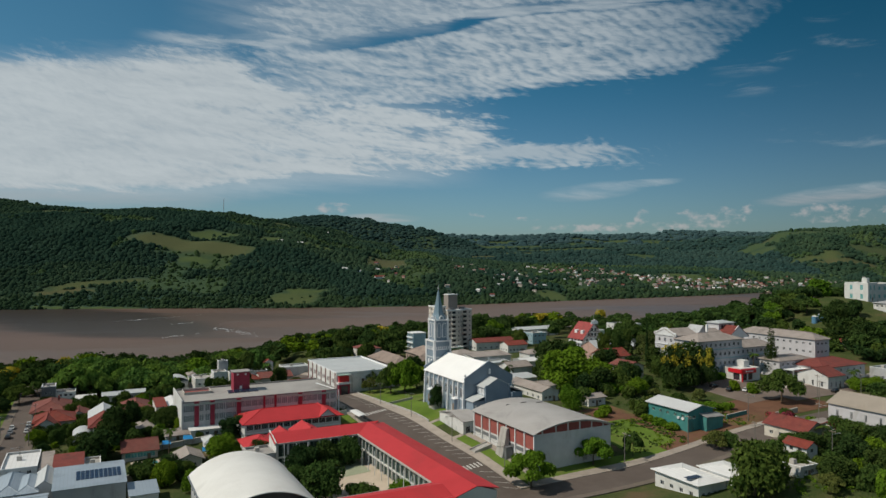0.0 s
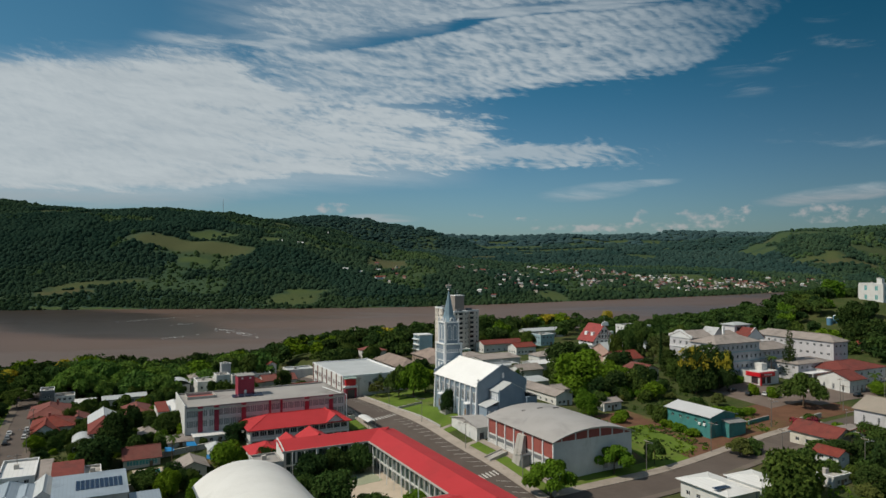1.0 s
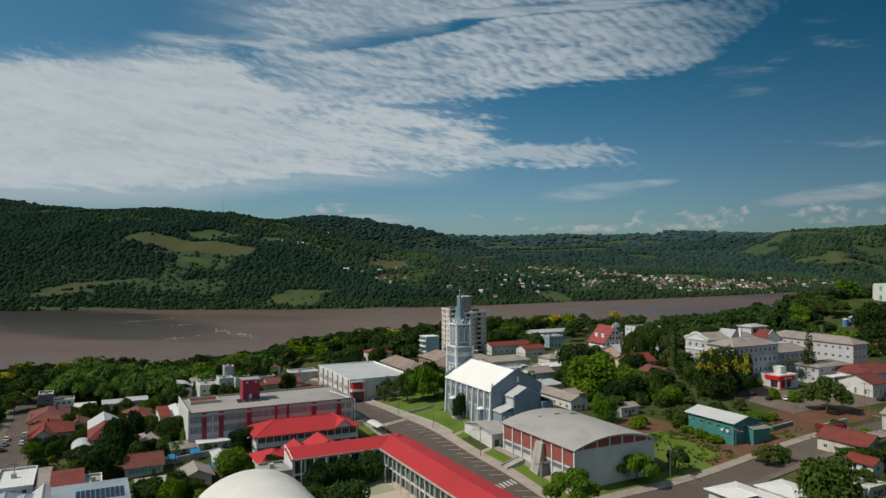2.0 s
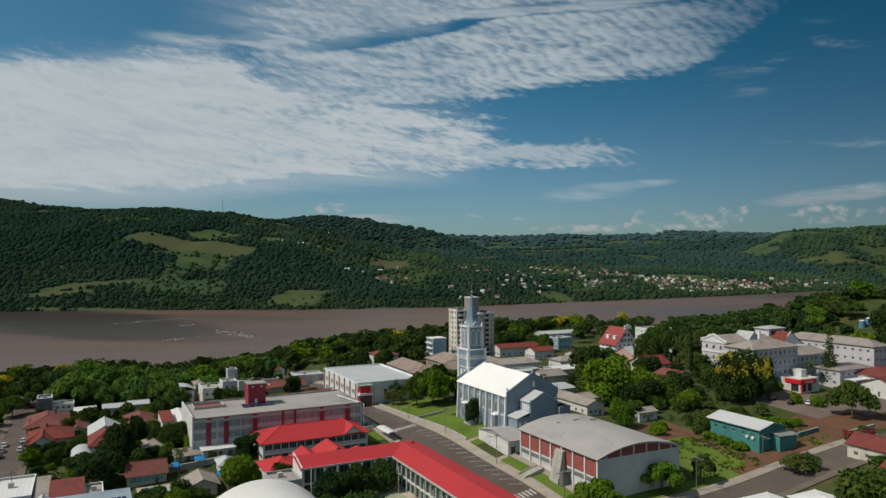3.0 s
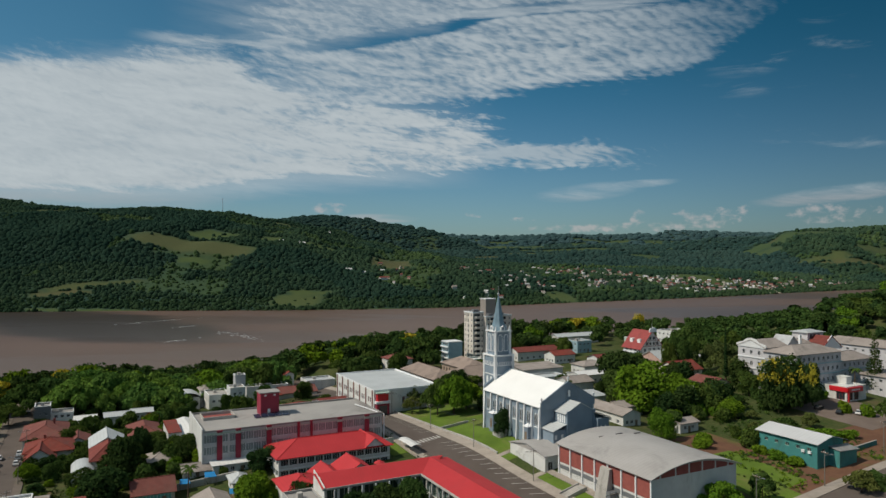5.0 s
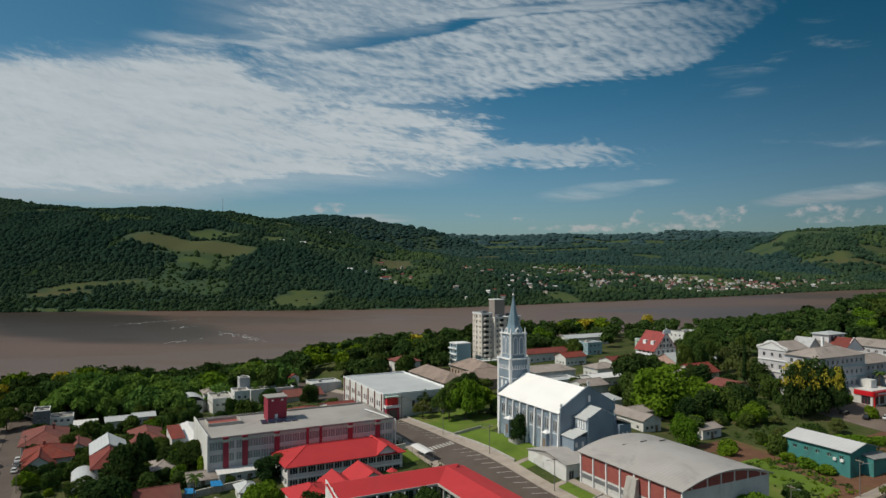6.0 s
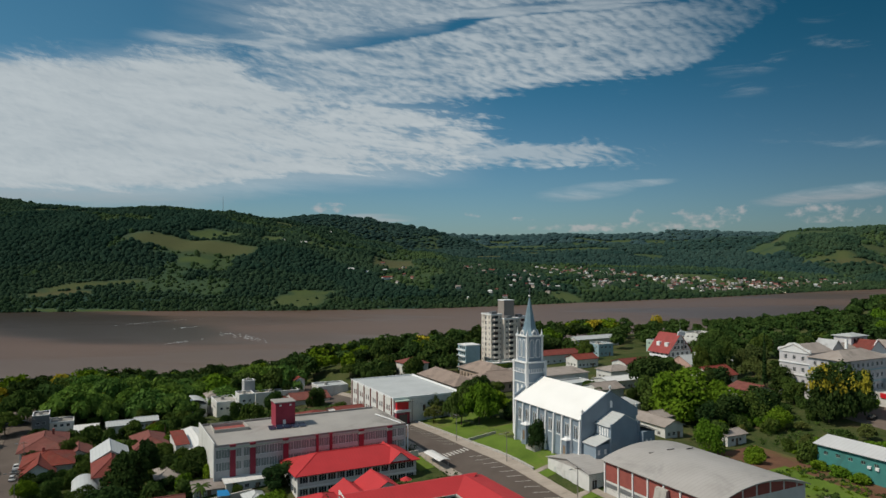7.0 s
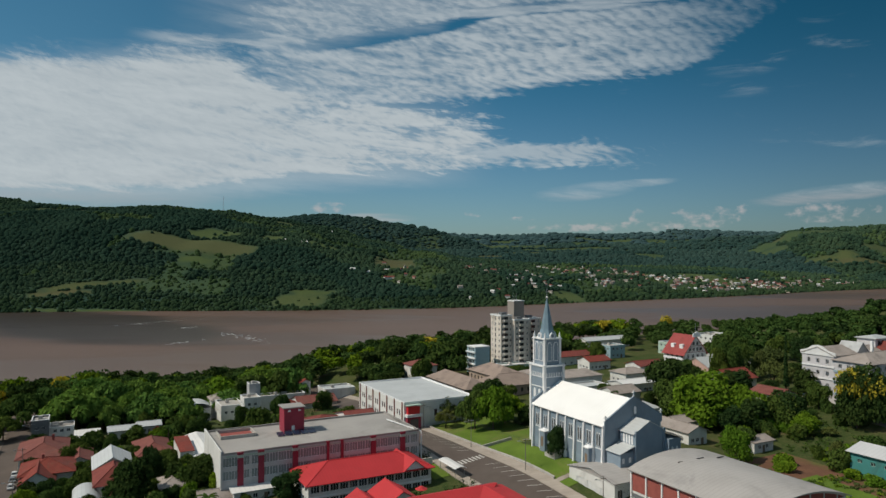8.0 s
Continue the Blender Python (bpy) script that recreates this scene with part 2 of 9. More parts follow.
M_SPIRE = surface("blue_grey_spire_sheet", (0.22, 0.31, 0.37), (0.17, 0.25, 0.30), 0.4, 0.45, 0.3)
M_ROOF_GREY = surface("grey_metal_roof", (0.40, 0.40, 0.40), (0.33, 0.33, 0.33), 0.12, 0.55, 0.15, 0.2, 4.0, (0.22, 0.21, 0.20), 0.07, 1.1, 0)
M_ROOF_GREY_V = surface("grey_metal_roof_cross", (0.43, 0.41, 0.395), (0.37, 0.35, 0.335), 0.12, 0.6, 0.1, 0.2, 4.0, (0.26, 0.25, 0.24), 0.07, 1.1, 1)
M_ROOF_LIGHT = surface("light_metal_roof", (0.53, 0.55, 0.555), (0.46, 0.485, 0.49), 0.12, 0.5, 0.1, 0.2, 4.0, (0.42, 0.44, 0.44), 0.08, 1.0, 0)
M_ROOF_WHITE = surface("white_sheet_roof", (0.71, 0.71, 0.70), (0.63, 0.63, 0.62), 0.12, 0.5, 0.0, 0.2, 4.0, (0.58, 0.57, 0.55), 0.08, 1.2, 0)
M_ROOF_BLUE = surface("blue_grey_sheet_roof", (0.34, 0.40, 0.46), (0.27, 0.33, 0.39), 0.12, 0.5, 0.15, 0.2, 4.0, (0.20, 0.24, 0.28), 0.1, 0.9, 0)
M_ROOF_RED = surface("red_painted_metal_roof", (0.475, 0.030, 0.035), (0.405, 0.025, 0.029), 0.12, 0.66, 0.0, 0.2, 4.0, (0.36, 0.032, 0.034), 0.06, 0.9, 0)
M_ROOF_RED_V = surface("red_painted_metal_roof_cross", (0.475, 0.030, 0.035), (0.405, 0.025, 0.029), 0.12, 0.66, 0.0, 0.2, 4.0, (0.36, 0.032, 0.034), 0.06, 0.9, 1)
M_TILE = surface("terracotta_tiles", (0.225, 0.040, 0.026), (0.150, 0.030, 0.021), 0.5, 0.9, 0.0, 0.5, 3.0, (0.12, 0.055, 0.040), 0.3, 0.4, 0)
M_TILE_ROSE = surface("faded_rose_tiles", (0.205, 0.066, 0.052), (0.150, 0.048, 0.040), 0.5, 0.9, 0.0, 0.5, 3.0, (0.15, 0.075, 0.06), 0.3, 0.4, 0)
M_ROOF_ROSE = surface("rose_red_villa_tiles", (0.30, 0.060, 0.056), (0.24, 0.048, 0.046), 0.4, 0.85, 0.0, 0.4, 3.0, (0.18, 0.05, 0.045), 0.3, 0.4, 1)
M_TILE_DARK = surface("dark_red_tiles", (0.21, 0.048, 0.036), (0.15, 0.036, 0.030), 0.5, 0.9, 0.0, 0.5, 3.0, (0.075, 0.035, 0.03), 0.3, 0.4, 0)
M_FIBRE = surface("fibre_cement_roof", (0.33, 0.29, 0.265), (0.26, 0.225, 0.205), 0.25, 0.92, 0.0, 0.4, 3.0, (0.16, 0.14, 0.125), 0.2, 0.55, 0)
M_FIBRE_V = surface("fibre_cement_roof_cross", (0.33, 0.29, 0.265), (0.26, 0.225, 0.205), 0.25, 0.92, 0.0, 0.4, 3.0, (0.16, 0.14, 0.125), 0.2, 0.55, 1)
M_DECK = surface("concrete_roof_deck", (0.34, 0.325, 0.31), (0.28, 0.27, 0.26), 0.1, 0.9, 0.0, 0.2, 2.0, (0.20, 0.19, 0.18), 0.06)
M_CONC = surface("concrete", (0.44, 0.42, 0.39), (0.36, 0.345, 0.32), 0.3, 0.9, stain=(0.22, 0.21, 0.19), stain_scale=0.3)
M_SCHOOL = surface("pale_grey_school_paint", (0.56, 0.565, 0.57), (0.48, 0.485, 0.49), 0.3, 0.8, stain=(0.36, 0.36, 0.35), stain_scale=0.25)
M_RED = surface("dark_red_paint", (0.29, 0.030, 0.055), (0.24, 0.025, 0.045), 0.4, 0.7)
M_BRICK = surface("red_brick_panel", (0.30, 0.085, 0.07), (0.24, 0.065, 0.055), 0.6, 0.85, 0.0, 0.3, 7.0)
M_TEAL = surface("teal_paint", (0.055, 0.235, 0.225), (0.045, 0.19, 0.185), 0.4, 0.75, stain=(0.05, 0.13, 0.12), stain_scale=0.3, ribs=1.1)
M_GREENTRIM = plain("pale_green_paint", (0.40, 0.52, 0.45), 0.7)
M_ROSEWALL = surface("rose_plaster", (0.50, 0.33, 0.28), (0.43, 0.28, 0.24), 0.4, 0.85, stain=(0.3, 0.2, 0.17), stain_scale=0.3)
M_FAWN = surface("fawn_plaster", (0.40, 0.31, 0.25), (0.34, 0.26, 0.21), 0.4, 0.85, stain=(0.2, 0.16, 0.13), stain_scale=0.3)
M_FAWN_LIGHT = surface("warm_beige_paint", (0.66, 0.61, 0.55), (0.60, 0.55, 0.49), 0.3, 0.8, stain=(0.34, 0.3, 0.26), stain_scale=0.3)
M_TAUPE = surface("taupe_plaster", (0.30, 0.265, 0.24), (0.26, 0.23, 0.21), 0.3, 0.85)
M_BROWN_ROOF = surface("brown_fibre_cement_roof", (0.30, 0.235, 0.20), (0.25, 0.195, 0.165), 0.25, 0.92, 0.0, 0.4, 3.0, (0.13, 0.105, 0.09), 0.2, 0.55, 0)
M_GLASS = bpy.data.materials.new("window_glass")
M_GLASS.use_nodes = True
gb = M_GLASS.node_tree.nodes["Principled BSDF"]
gb.inputs["Base Color"].default_value, gb.inputs["Roughness"].default_value = (0.030, 0.036, 0.042, 1), 0.08
M_SCHOOLGLASS = plain("grey_green_school_glass", (0.25, 0.285, 0.29), 0.2)
M_COURTGLASS = plain("dark_green_classroom_glass", (0.030, 0.052, 0.046), 0.12)
M_TEALGLASS = plain("turquoise_shutter", (0.10, 0.36, 0.36), 0.3)
M_BLUEGLASS = plain("pale_blue_cladding", (0.30, 0.44, 0.50), 0.35)
M_TANKBLUE = plain("blue_tank_plastic", (0.10, 0.24, 0.38), 0.5)
M_SOLAR = plain("solar_cell", (0.020, 0.030, 0.060), 0.2)
M_ASPHALT = surface("asphalt", (0.108, 0.086, 0.074), (0.088, 0.070, 0.060), 0.15, 0.95, 0.0, 0.3, 5.0, (0.132, 0.108, 0.093), 0.06)
M_WALK = surface("pavement_concrete", (0.36, 0.315, 0.27), (0.29, 0.25, 0.215), 0.3, 0.95, 0.0, 0.3, 4.0, (0.20, 0.17, 0.14), 0.2, 1.5, 1)
M_DUSTY = surface("dusty_paving", (0.155, 0.125, 0.104), (0.120, 0.097, 0.081), 0.3, 0.95, 0.0, 0.3, 4.0, (0.10, 0.10, 0.06), 0.2)
M_LOT = surface("worn_parking_asphalt", (0.165, 0.128, 0.108), (0.135, 0.104, 0.088), 0.2, 0.95, 0.0, 0.3, 4.0, (0.20, 0.165, 0.14), 0.08)
M_LINE = surface("road_paint", (0.56, 0.55, 0.52), (0.38, 0.37, 0.35), 1.2, 0.8)
M_GRASS = surface("lawn_grass", (0.118, 0.182, 0.028), (0.080, 0.130, 0.021), 0.12, 1.0, 0.0, 0.6, 2.5, (0.165, 0.150, 0.062), 0.06, spec=0.1)
M_SOIL = surface("red_earth", (0.155, 0.082, 0.052), (0.115, 0.060, 0.040), 0.2, 1.0, 0.0, 0.5, 2.0, (0.10, 0.115, 0.035), 0.10, spec=0.1)
M_SAND = surface("courtyard_paving", (0.50, 0.42, 0.33), (0.43, 0.36, 0.28), 0.3, 0.95, stain=(0.33, 0.29, 0.23), stain_scale=0.15)
M_COURT = surface("faded_green_court", (0.30, 0.33, 0.23), (0.25, 0.28, 0.19), 0.3, 0.9, stain=(0.42, 0.39, 0.29), stain_scale=0.15)
M_BARK = surface("bark", (0.13, 0.095, 0.065), (0.085, 0.062, 0.044), 2.0, 1.0, 0.0, 0.6, 6.0, spec=0.1)
M_WOOD = surface("weathered_wood", (0.22, 0.16, 0.11), (0.15, 0.11, 0.08), 1.0, 0.9)
M_POLE = surface("pole_concrete", (0.20, 0.185, 0.165), (0.155, 0.145, 0.13), 1.0, 0.9)
M_STEEL = plain("galvanised_steel", (0.42, 0.43, 0.44), 0.4, 0.7)
M_DARK = plain("dark_metal", (0.035, 0.035, 0.037), 0.5)
M_TYRE = plain("tyre_rubber", (0.02, 0.02, 0.02), 0.9)
M_POOL = plain("pool_water", (0.10, 0.50, 0.52), 0.1)
M_TARP = plain("blue_tarpaulin", (0.02, 0.24, 0.55), 0.5)
M_SIGNRED = plain("red_fascia", (0.60, 0.015, 0.025), 0.45)
M_CAR_W = plain("white_car_paint", (0.72, 0.72, 0.72), 0.25)
M_CAR_G = plain("silver_car_paint", (0.36, 0.37, 0.38), 0.25, 0.4)
M_CAR_B = plain("black_car_paint", (0.02, 0.02, 0.022), 0.2)
L_MID = leafy("mid_green_leaves", (0.030, 0.062, 0.016), (0.108, 0.158, 0.040))
L_DARK = leafy("dark_green_leaves", (0.018, 0.040, 0.014), (0.062, 0.098, 0.030))
L_LIGHT = leafy("bright_green_leaves", (0.065, 0.130, 0.012), (0.170, 0.265, 0.026))
L_OLIVE = leafy("olive_leaves", (0.060, 0.082, 0.026), (0.140, 0.165, 0.055))
L_YELLOW = leafy("yellow_blossom", (0.32, 0.27, 0.03), (0.52, 0.44, 0.06))
L_PINK = leafy("pink_blossom", (0.22, 0.03, 0.06), (0.40, 0.07, 0.12))


def wooded(name, dark, light, patch=0.006, blot=0.035):
    """Canopy seen from far: each crown its own green, broad stands, small light and dark tufts."""
    m = bpy.data.materials.new(name)
    m.use_nodes = True
    n = Tree(m.node_tree)
    m.node_tree.nodes.clear()
    co = n.node("ShaderNodeTexCoord").outputs["Object"]
    isl = n.node("ShaderNodeNewGeometry").outputs["Random Per Island"]
    f = n.m("MULTIPLY_ADD", n.ramp(n.noise(co, patch, 3.0), 0.35, 0.65), 0.34, n.m("MULTIPLY", isl, 0.24))
    f = n.m("ADD", f, n.m("MULTIPLY_ADD", n.ramp(n.noise(co, blot, 3.0), 0.35, 0.65), 0.22, n.m("MULTIPLY", n.ramp(n.noise(co, 0.55, 3.0, 0.6), 0.36, 0.64), 0.24)))
    d = n.node("ShaderNodeBsdfDiffuse", Color=n.mix(f, (*dark, 1), (*light, 1)), Roughness=0.8)
    n.put(d, "Normal", n.node("ShaderNodeBump", Strength=0.8, Distance=1.2, Height=n.noise(co, 0.5, 3.0, 0.6)).outputs[0])
    m.node_tree.links.new(d.outputs[0], n.node("ShaderNodeOutputMaterial").inputs[0])
    return m


# air haze painted into the greens as added blue, strongest on the distant woods
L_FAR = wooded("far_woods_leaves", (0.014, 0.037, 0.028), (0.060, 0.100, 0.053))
L_GUM = wooded("haze_blue_plantation_leaves", (0.017, 0.044, 0.032), (0.044, 0.080, 0.052))
L_RIDGE = wooded("haze_tinted_ridge_leaves", (0.020, 0.050, 0.046), (0.050, 0.088, 0.074), 0.004, 0.012)
L_DISTANT = wooded("haze_tinted_distant_leaves", (0.036, 0.074, 0.080), (0.068, 0.116, 0.118), 0.0022, 0.008)
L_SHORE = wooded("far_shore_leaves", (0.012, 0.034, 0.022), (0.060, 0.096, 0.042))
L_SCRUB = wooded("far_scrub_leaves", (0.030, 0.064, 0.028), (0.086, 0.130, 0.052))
L_PARK = leafy("park_leaves", (0.072, 0.150, 0.028), (0.195, 0.310, 0.066))
L_UMBRELLA = leafy("umbrella_tree_leaves", (0.058, 0.128, 0.030), (0.172, 0.275, 0.066))
L_BANK = leafy("riverside_leaves", (0.030, 0.062, 0.018), (0.098, 0.146, 0.040))

# ---------------------------------------------------------------- the town's grid and the lie of the land
GRID = 27.0
CG, SG = math.cos(radians(GRID)), math.sin(radians(GRID))


def xy(u, v):
    """World place of a point on the town's street grid."""
    return u * CG - v * SG, u * SG + v * CG


def uv(x, y):
    return x * CG + y * SG, -x * SG + y * CG


def step(a, b, x):
    t = min(1.0, max(0.0, (x - a) / (b - a)))
    return t * t * (3 - 2 * t)


def mound(x, y, cx, cy, rx, ry):
    return math.exp(-((x - cx) / rx) ** 2 - ((y - cy) / ry) ** 2)


def town(u, v):
    """Height of the town's bank above the river."""
    z = 25 + 13 * step(-20, 260, u) + 6 * mound(u, v, 130, 232, 30, 32) - 3.2 * mound(u, v, 142, 152, 38, 24)
    z += 4 * mound(u, v, 240, 228, 45, 40) + 30 * mound(u, v, 405, 268, 78, 80)
    z += 6.0 * mound(u, v, 52, 274, 40, 22) + 3.0 * mound(u, v, 128, 184, 22, 20)
    z -= 5.5 * step(340, 400, v) * step(12, 40, u) * (1 - step(96, 125, u))
    s = step(430, 600, v)
    return z * (1 - s) - 6 * s


def shore(x):
    """Distance of the far shore."""
    return 1292 + 0.36 * x + 0.26 * math.hypot(x, 150) + 9 * math.sin(x / 130.0)


def along(x, knots):
    """Smooth height of a crest line that runs through the given (x, height) knots."""
    if x <= knots[0][0]:
        return knots[0][1]
    for (x0, z0), (x1, z1) in zip(knots, knots[1:]):
        if x < x1:
            return z0 + (z1 - z0) * step(x0, x1, x)
    return knots[-1][1]


# crest lines of the hills: distance, length of the front slope, of the back slope, crest knots
RIDGES = (
    (2250, 1050, 700, ((-2600, 330), (-1480, 280), (-1260, 252), (-1094, 240), (-892, 244), (-726, 232), (-560, 209), (-400, 180), (-250, 138), (-90, 106), (80, 80), (300, 40), (420, 0))),
    (3350, 640, 500, ((-1500, 215), (-795, 268), (-672, 283), (-521, 289), (-384, 268), (-248, 246), (-84, 220), (40, 182), (220, 146))),
    (3300, 640, 500, ((300, 84), (930, 128), (1110, 158), (1310, 182), (1500, 185), (2500, 190))),
    (2850, 700, 500, ((1190, 110), (1320, 150), (1400, 197), (1480, 203), (1620, 206), (1790, 216), (2400, 244))),
    (4650, 1100, 500, ((-1500, 222), (60, 231), (450, 224), (700, 236), (1020, 233), (1400, 242), (1500, 262), (2000, 263), (2150, 247), (3500, 250))),
)


def far_bank(x, y):
    """Hills beyond the river."""
    d = y - shore(x)
    if d < -60:
        return -6.0
    z = -6 + 10 * step(-60, 40, d) + 24 * step(0, 260, d) + 0.060 * min(max(0.0, d - 60), 1000) + 0.016 * max(0.0, d - 1060)
    k = step(0, 420, d)
    z += k * (16 * noise.noise((x / 520, y / 300, 7.0)) * (1 - step(900, 1500, d)) + 5 * noise.noise((x / 210, y / 210, 0.3)) + 3 * noise.noise((x / 90, y / 90, 9.0)))
    for yc, front, back, knots in RIDGES:
        if not yc - front < y < yc + back:
            continue
        body = 1 - (yc - y) / front if y < yc else 1 - step(0, back, y - yc)
        spur = 26 * noise.noise((x / 230, y / 700, yc)) + 9 * noise.noise((x / 95, y / 160, yc))
        h = along(x, knots) * min(1.0, body * (1.75 - 0.75 * body)) + spur * 3.2 * max(0.0, body * (1 - body)) + 3 * noise.noise((x / 60, y / 60, 3.0))
        gap = max(0.0, 1 - abs(z - h) / 26.0)
        z += k * (max(z, h) + 6.5 * gap * gap - z)
    return z


def land(x, y):
    u, v = uv(x, y)
    if y > 800:
        return far_bank(x, y)
    return town(u, v)


def ground(u, v):
    return town(u, v)


# ---------------------------------------------------------------- building blocks
def mesh_of(name, bm, material):
    me = bpy.data.meshes.new(name)
    bm.normal_update()
    bm.to_mesh(me)
    bm.free()
    for mat in (material if isinstance(material, (list, tuple)) else [material]):
        me.materials.append(mat)
    return me


def part(name, bm, material, parent, label="", at=None):
    """Links a bmesh (or a ready mesh) as one mesh object under a thing or a part."""
    me = bm if isinstance(bm, bpy.types.Mesh) else mesh_of(name, bm, material)
    ob = new(name, me)
    ob.parent = parent
    if at is not None:
        ob.matrix_local = at
    if label:
        ob["label"] = label
    return ob


def thing(name, u, v, z, label, category, turn=0.0, group="", kind=""):
    ob = new(name)
    ob.empty_display_size = 0.5
    x, y = xy(u, v)
    ob.matrix_world = pose(x, y, z, 0, 0, GRID + turn)
    return tagged(ob, label, category, group, kind)


def quad(bm, *pts, mi=0):
    f = bm.faces.new([bm.verts.new(p) for p in pts])
    f.material_index = mi
    return f


def box(bm, x0, x1, y0, y1, z0, z1, mi=0):
    v = [bm.verts.new((x, y, z)) for z in (z0, z1) for x, y in ((x0, y0), (x1, y0), (x1, y1), (x0, y1))]
    for q in ((3, 2, 1, 0), (4, 5, 6, 7), (0, 1, 5, 4), (1, 2, 6, 5), (2, 3, 7, 6), (3, 0, 4, 7)):
        bm.faces.new([v[i] for i in q]).material_index = mi
    return v


def prism(bm, low, high, mi=0):
    """A closed solid between two outlines of equal length."""
    a, b = [bm.verts.new(p) for p in low], [bm.verts.new(p) for p in high]
    n = len(a)
    bm.faces.new(a[::-1]).material_index = mi
    bm.faces.new(b).material_index = mi
    for i in range(n):
        bm.faces.new((a[i], a[(i + 1) % n], b[(i + 1) % n], b[i])).material_index = mi


def tube(bm, p, q, r0, r1, n=8, mi=0):
    p, q = Vector(p), Vector(q)
    axis = (q - p).normalized()
    side = axis.orthogonal().normalized()
    other = axis.cross(side)
    rings = []
    for c, r in ((p, r0), (q, r1)):
        rings.append([bm.verts.new(c + (side * math.cos(6.28318 * i / n) + other * math.sin(6.28318 * i / n)) * r) for i in range(n)])
    for i in range(n):
        bm.faces.new((rings[0][i], rings[0][(i + 1) % n], rings[1][(i + 1) % n], rings[1][i])).material_index = mi
    bm.faces.new(rings[0][::-1]).material_index = mi
    bm.faces.new(rings[1]).material_index = mi


def bmesh_box(*a):
    bm = bmesh.new()
    box(bm, *a)
    return bm


FACES = {"S": ((1, 0), (0, -1)), "E": ((0, 1), (1, 0)), "N": ((-1, 0), (0, 1)), "W": ((0, -1), (-1, 0))}


def corner(face, x0, x1, y0, y1):
    return {"S": (x0, y0), "E": (x1, y0), "N": (x1, y1), "W": (x0, y1)}[face]


def walls(bm, x0, x1, y0, y1, z0, z1, holes, reveal=0.22):
    """Four outer walls with real openings; holes: face -> (s0, s1, h0, h1) along the wall from its left end, heights from z0's level 0."""
    for face, ((ax, ay), (nx, ny)) in FACES.items():
        ox, oy = corner(face, x0, x1, y0, y1)
        length = abs(x1 - x0) if face in "SN" else abs(y1 - y0)
        cuts = [h for h in holes.get(face, ()) if h[0] > 0.05 and h[1] < length - 0.05]

        def spot(s, h, d=0.0):
            return (ox + ax * s - nx * d, oy + ay * s - ny * d, h)

        ss = sorted({0.0, length, *[round(h[0], 3) for h in cuts], *[round(h[1], 3) for h in cuts]})
        hs = sorted({z0, z1, *[round(h[2], 3) for h in cuts], *[round(h[3], 3) for h in cuts]})
        for a, b in zip(ss, ss[1:]):
            for c, d in zip(hs, hs[1:]):
                ms, mh = (a + b) / 2, (c + d) / 2
                if not any(h[0] < ms < h[1] and h[2] < mh < h[3] for h in cuts):
                    quad(bm, spot(a, c), spot(b, c), spot(b, d), spot(a, d))
        for a, b, c, d in cuts:
            for p, q in (((a, c), (b, c)), ((b, c), (b, d)), ((b, d), (a, d)), ((a, d), (a, c))):
                quad(bm, spot(*p), spot(*p, reveal), spot(*q, reveal), spot(*q))


def lattice(bm, xs, zs, y0, y1):
    """One connected frame: bars at every second column, rails at top and bottom."""
    front = [[bm.verts.new((x, y0, z)) for z in zs] for x in xs]
    back = [[bm.verts.new((x, y1, z)) for z in zs] for x in xs]
    solid = lambda i, k: 0 <= i < len(xs) - 1 and 0 <= k < len(zs) - 1 and (i % 2 == 0 or k % 2 == 0)
    for i in range(len(xs) - 1):
        for k in range(len(zs) - 1):
            if not solid(i, k):
                continue
            bm.faces.new((front[i][k], front[i + 1][k], front[i + 1][k + 1], front[i][k + 1]))
            bm.faces.new((back[i][k + 1], back[i + 1][k + 1], back[i + 1][k], back[i][k]))
            for di, dk, p, q in ((-1, 0, (i, k + 1), (i, k)), (1, 0, (i + 1, k), (i + 1, k + 1)), (0, -1, (i, k), (i + 1, k)), (0, 1, (i + 1, k + 1), (i, k + 1))):
                if not solid(i + di, k + dk):
                    bm.faces.new((front[q[0]][q[1]], front[p[0]][p[1]], back[p[0]][p[1]], back[q[0]][q[1]]))


WINDOW_CACHE = {}


def window_meshes(wide, high, frame_mat, pane_mat, bars):
    key = (round(wide, 2), round(high, 2), frame_mat.name, pane_mat.name, bars)
    if key not in WINDOW_CACHE:
        bm = bmesh.new()
        f, a, b = 0.07, wide / 2, high / 2
        xs = [-a, -a + f]
        for i in range(1, bars):
            x = -a + wide * i / bars
            xs += [x - 0.035, x + 0.035]
        lattice(bm, xs + [a - f, a], [-b, -b + f, b - f, b], 0.0, 0.08)
        fm = mesh_of("window_frame", bm, frame_mat)
        WINDOW_CACHE[key] = (fm, mesh_of("pane", bmesh_box(-a + f, a - f, 0.03, 0.05, -b + f, b - f), pane_mat))
    return WINDOW_CACHE[key]


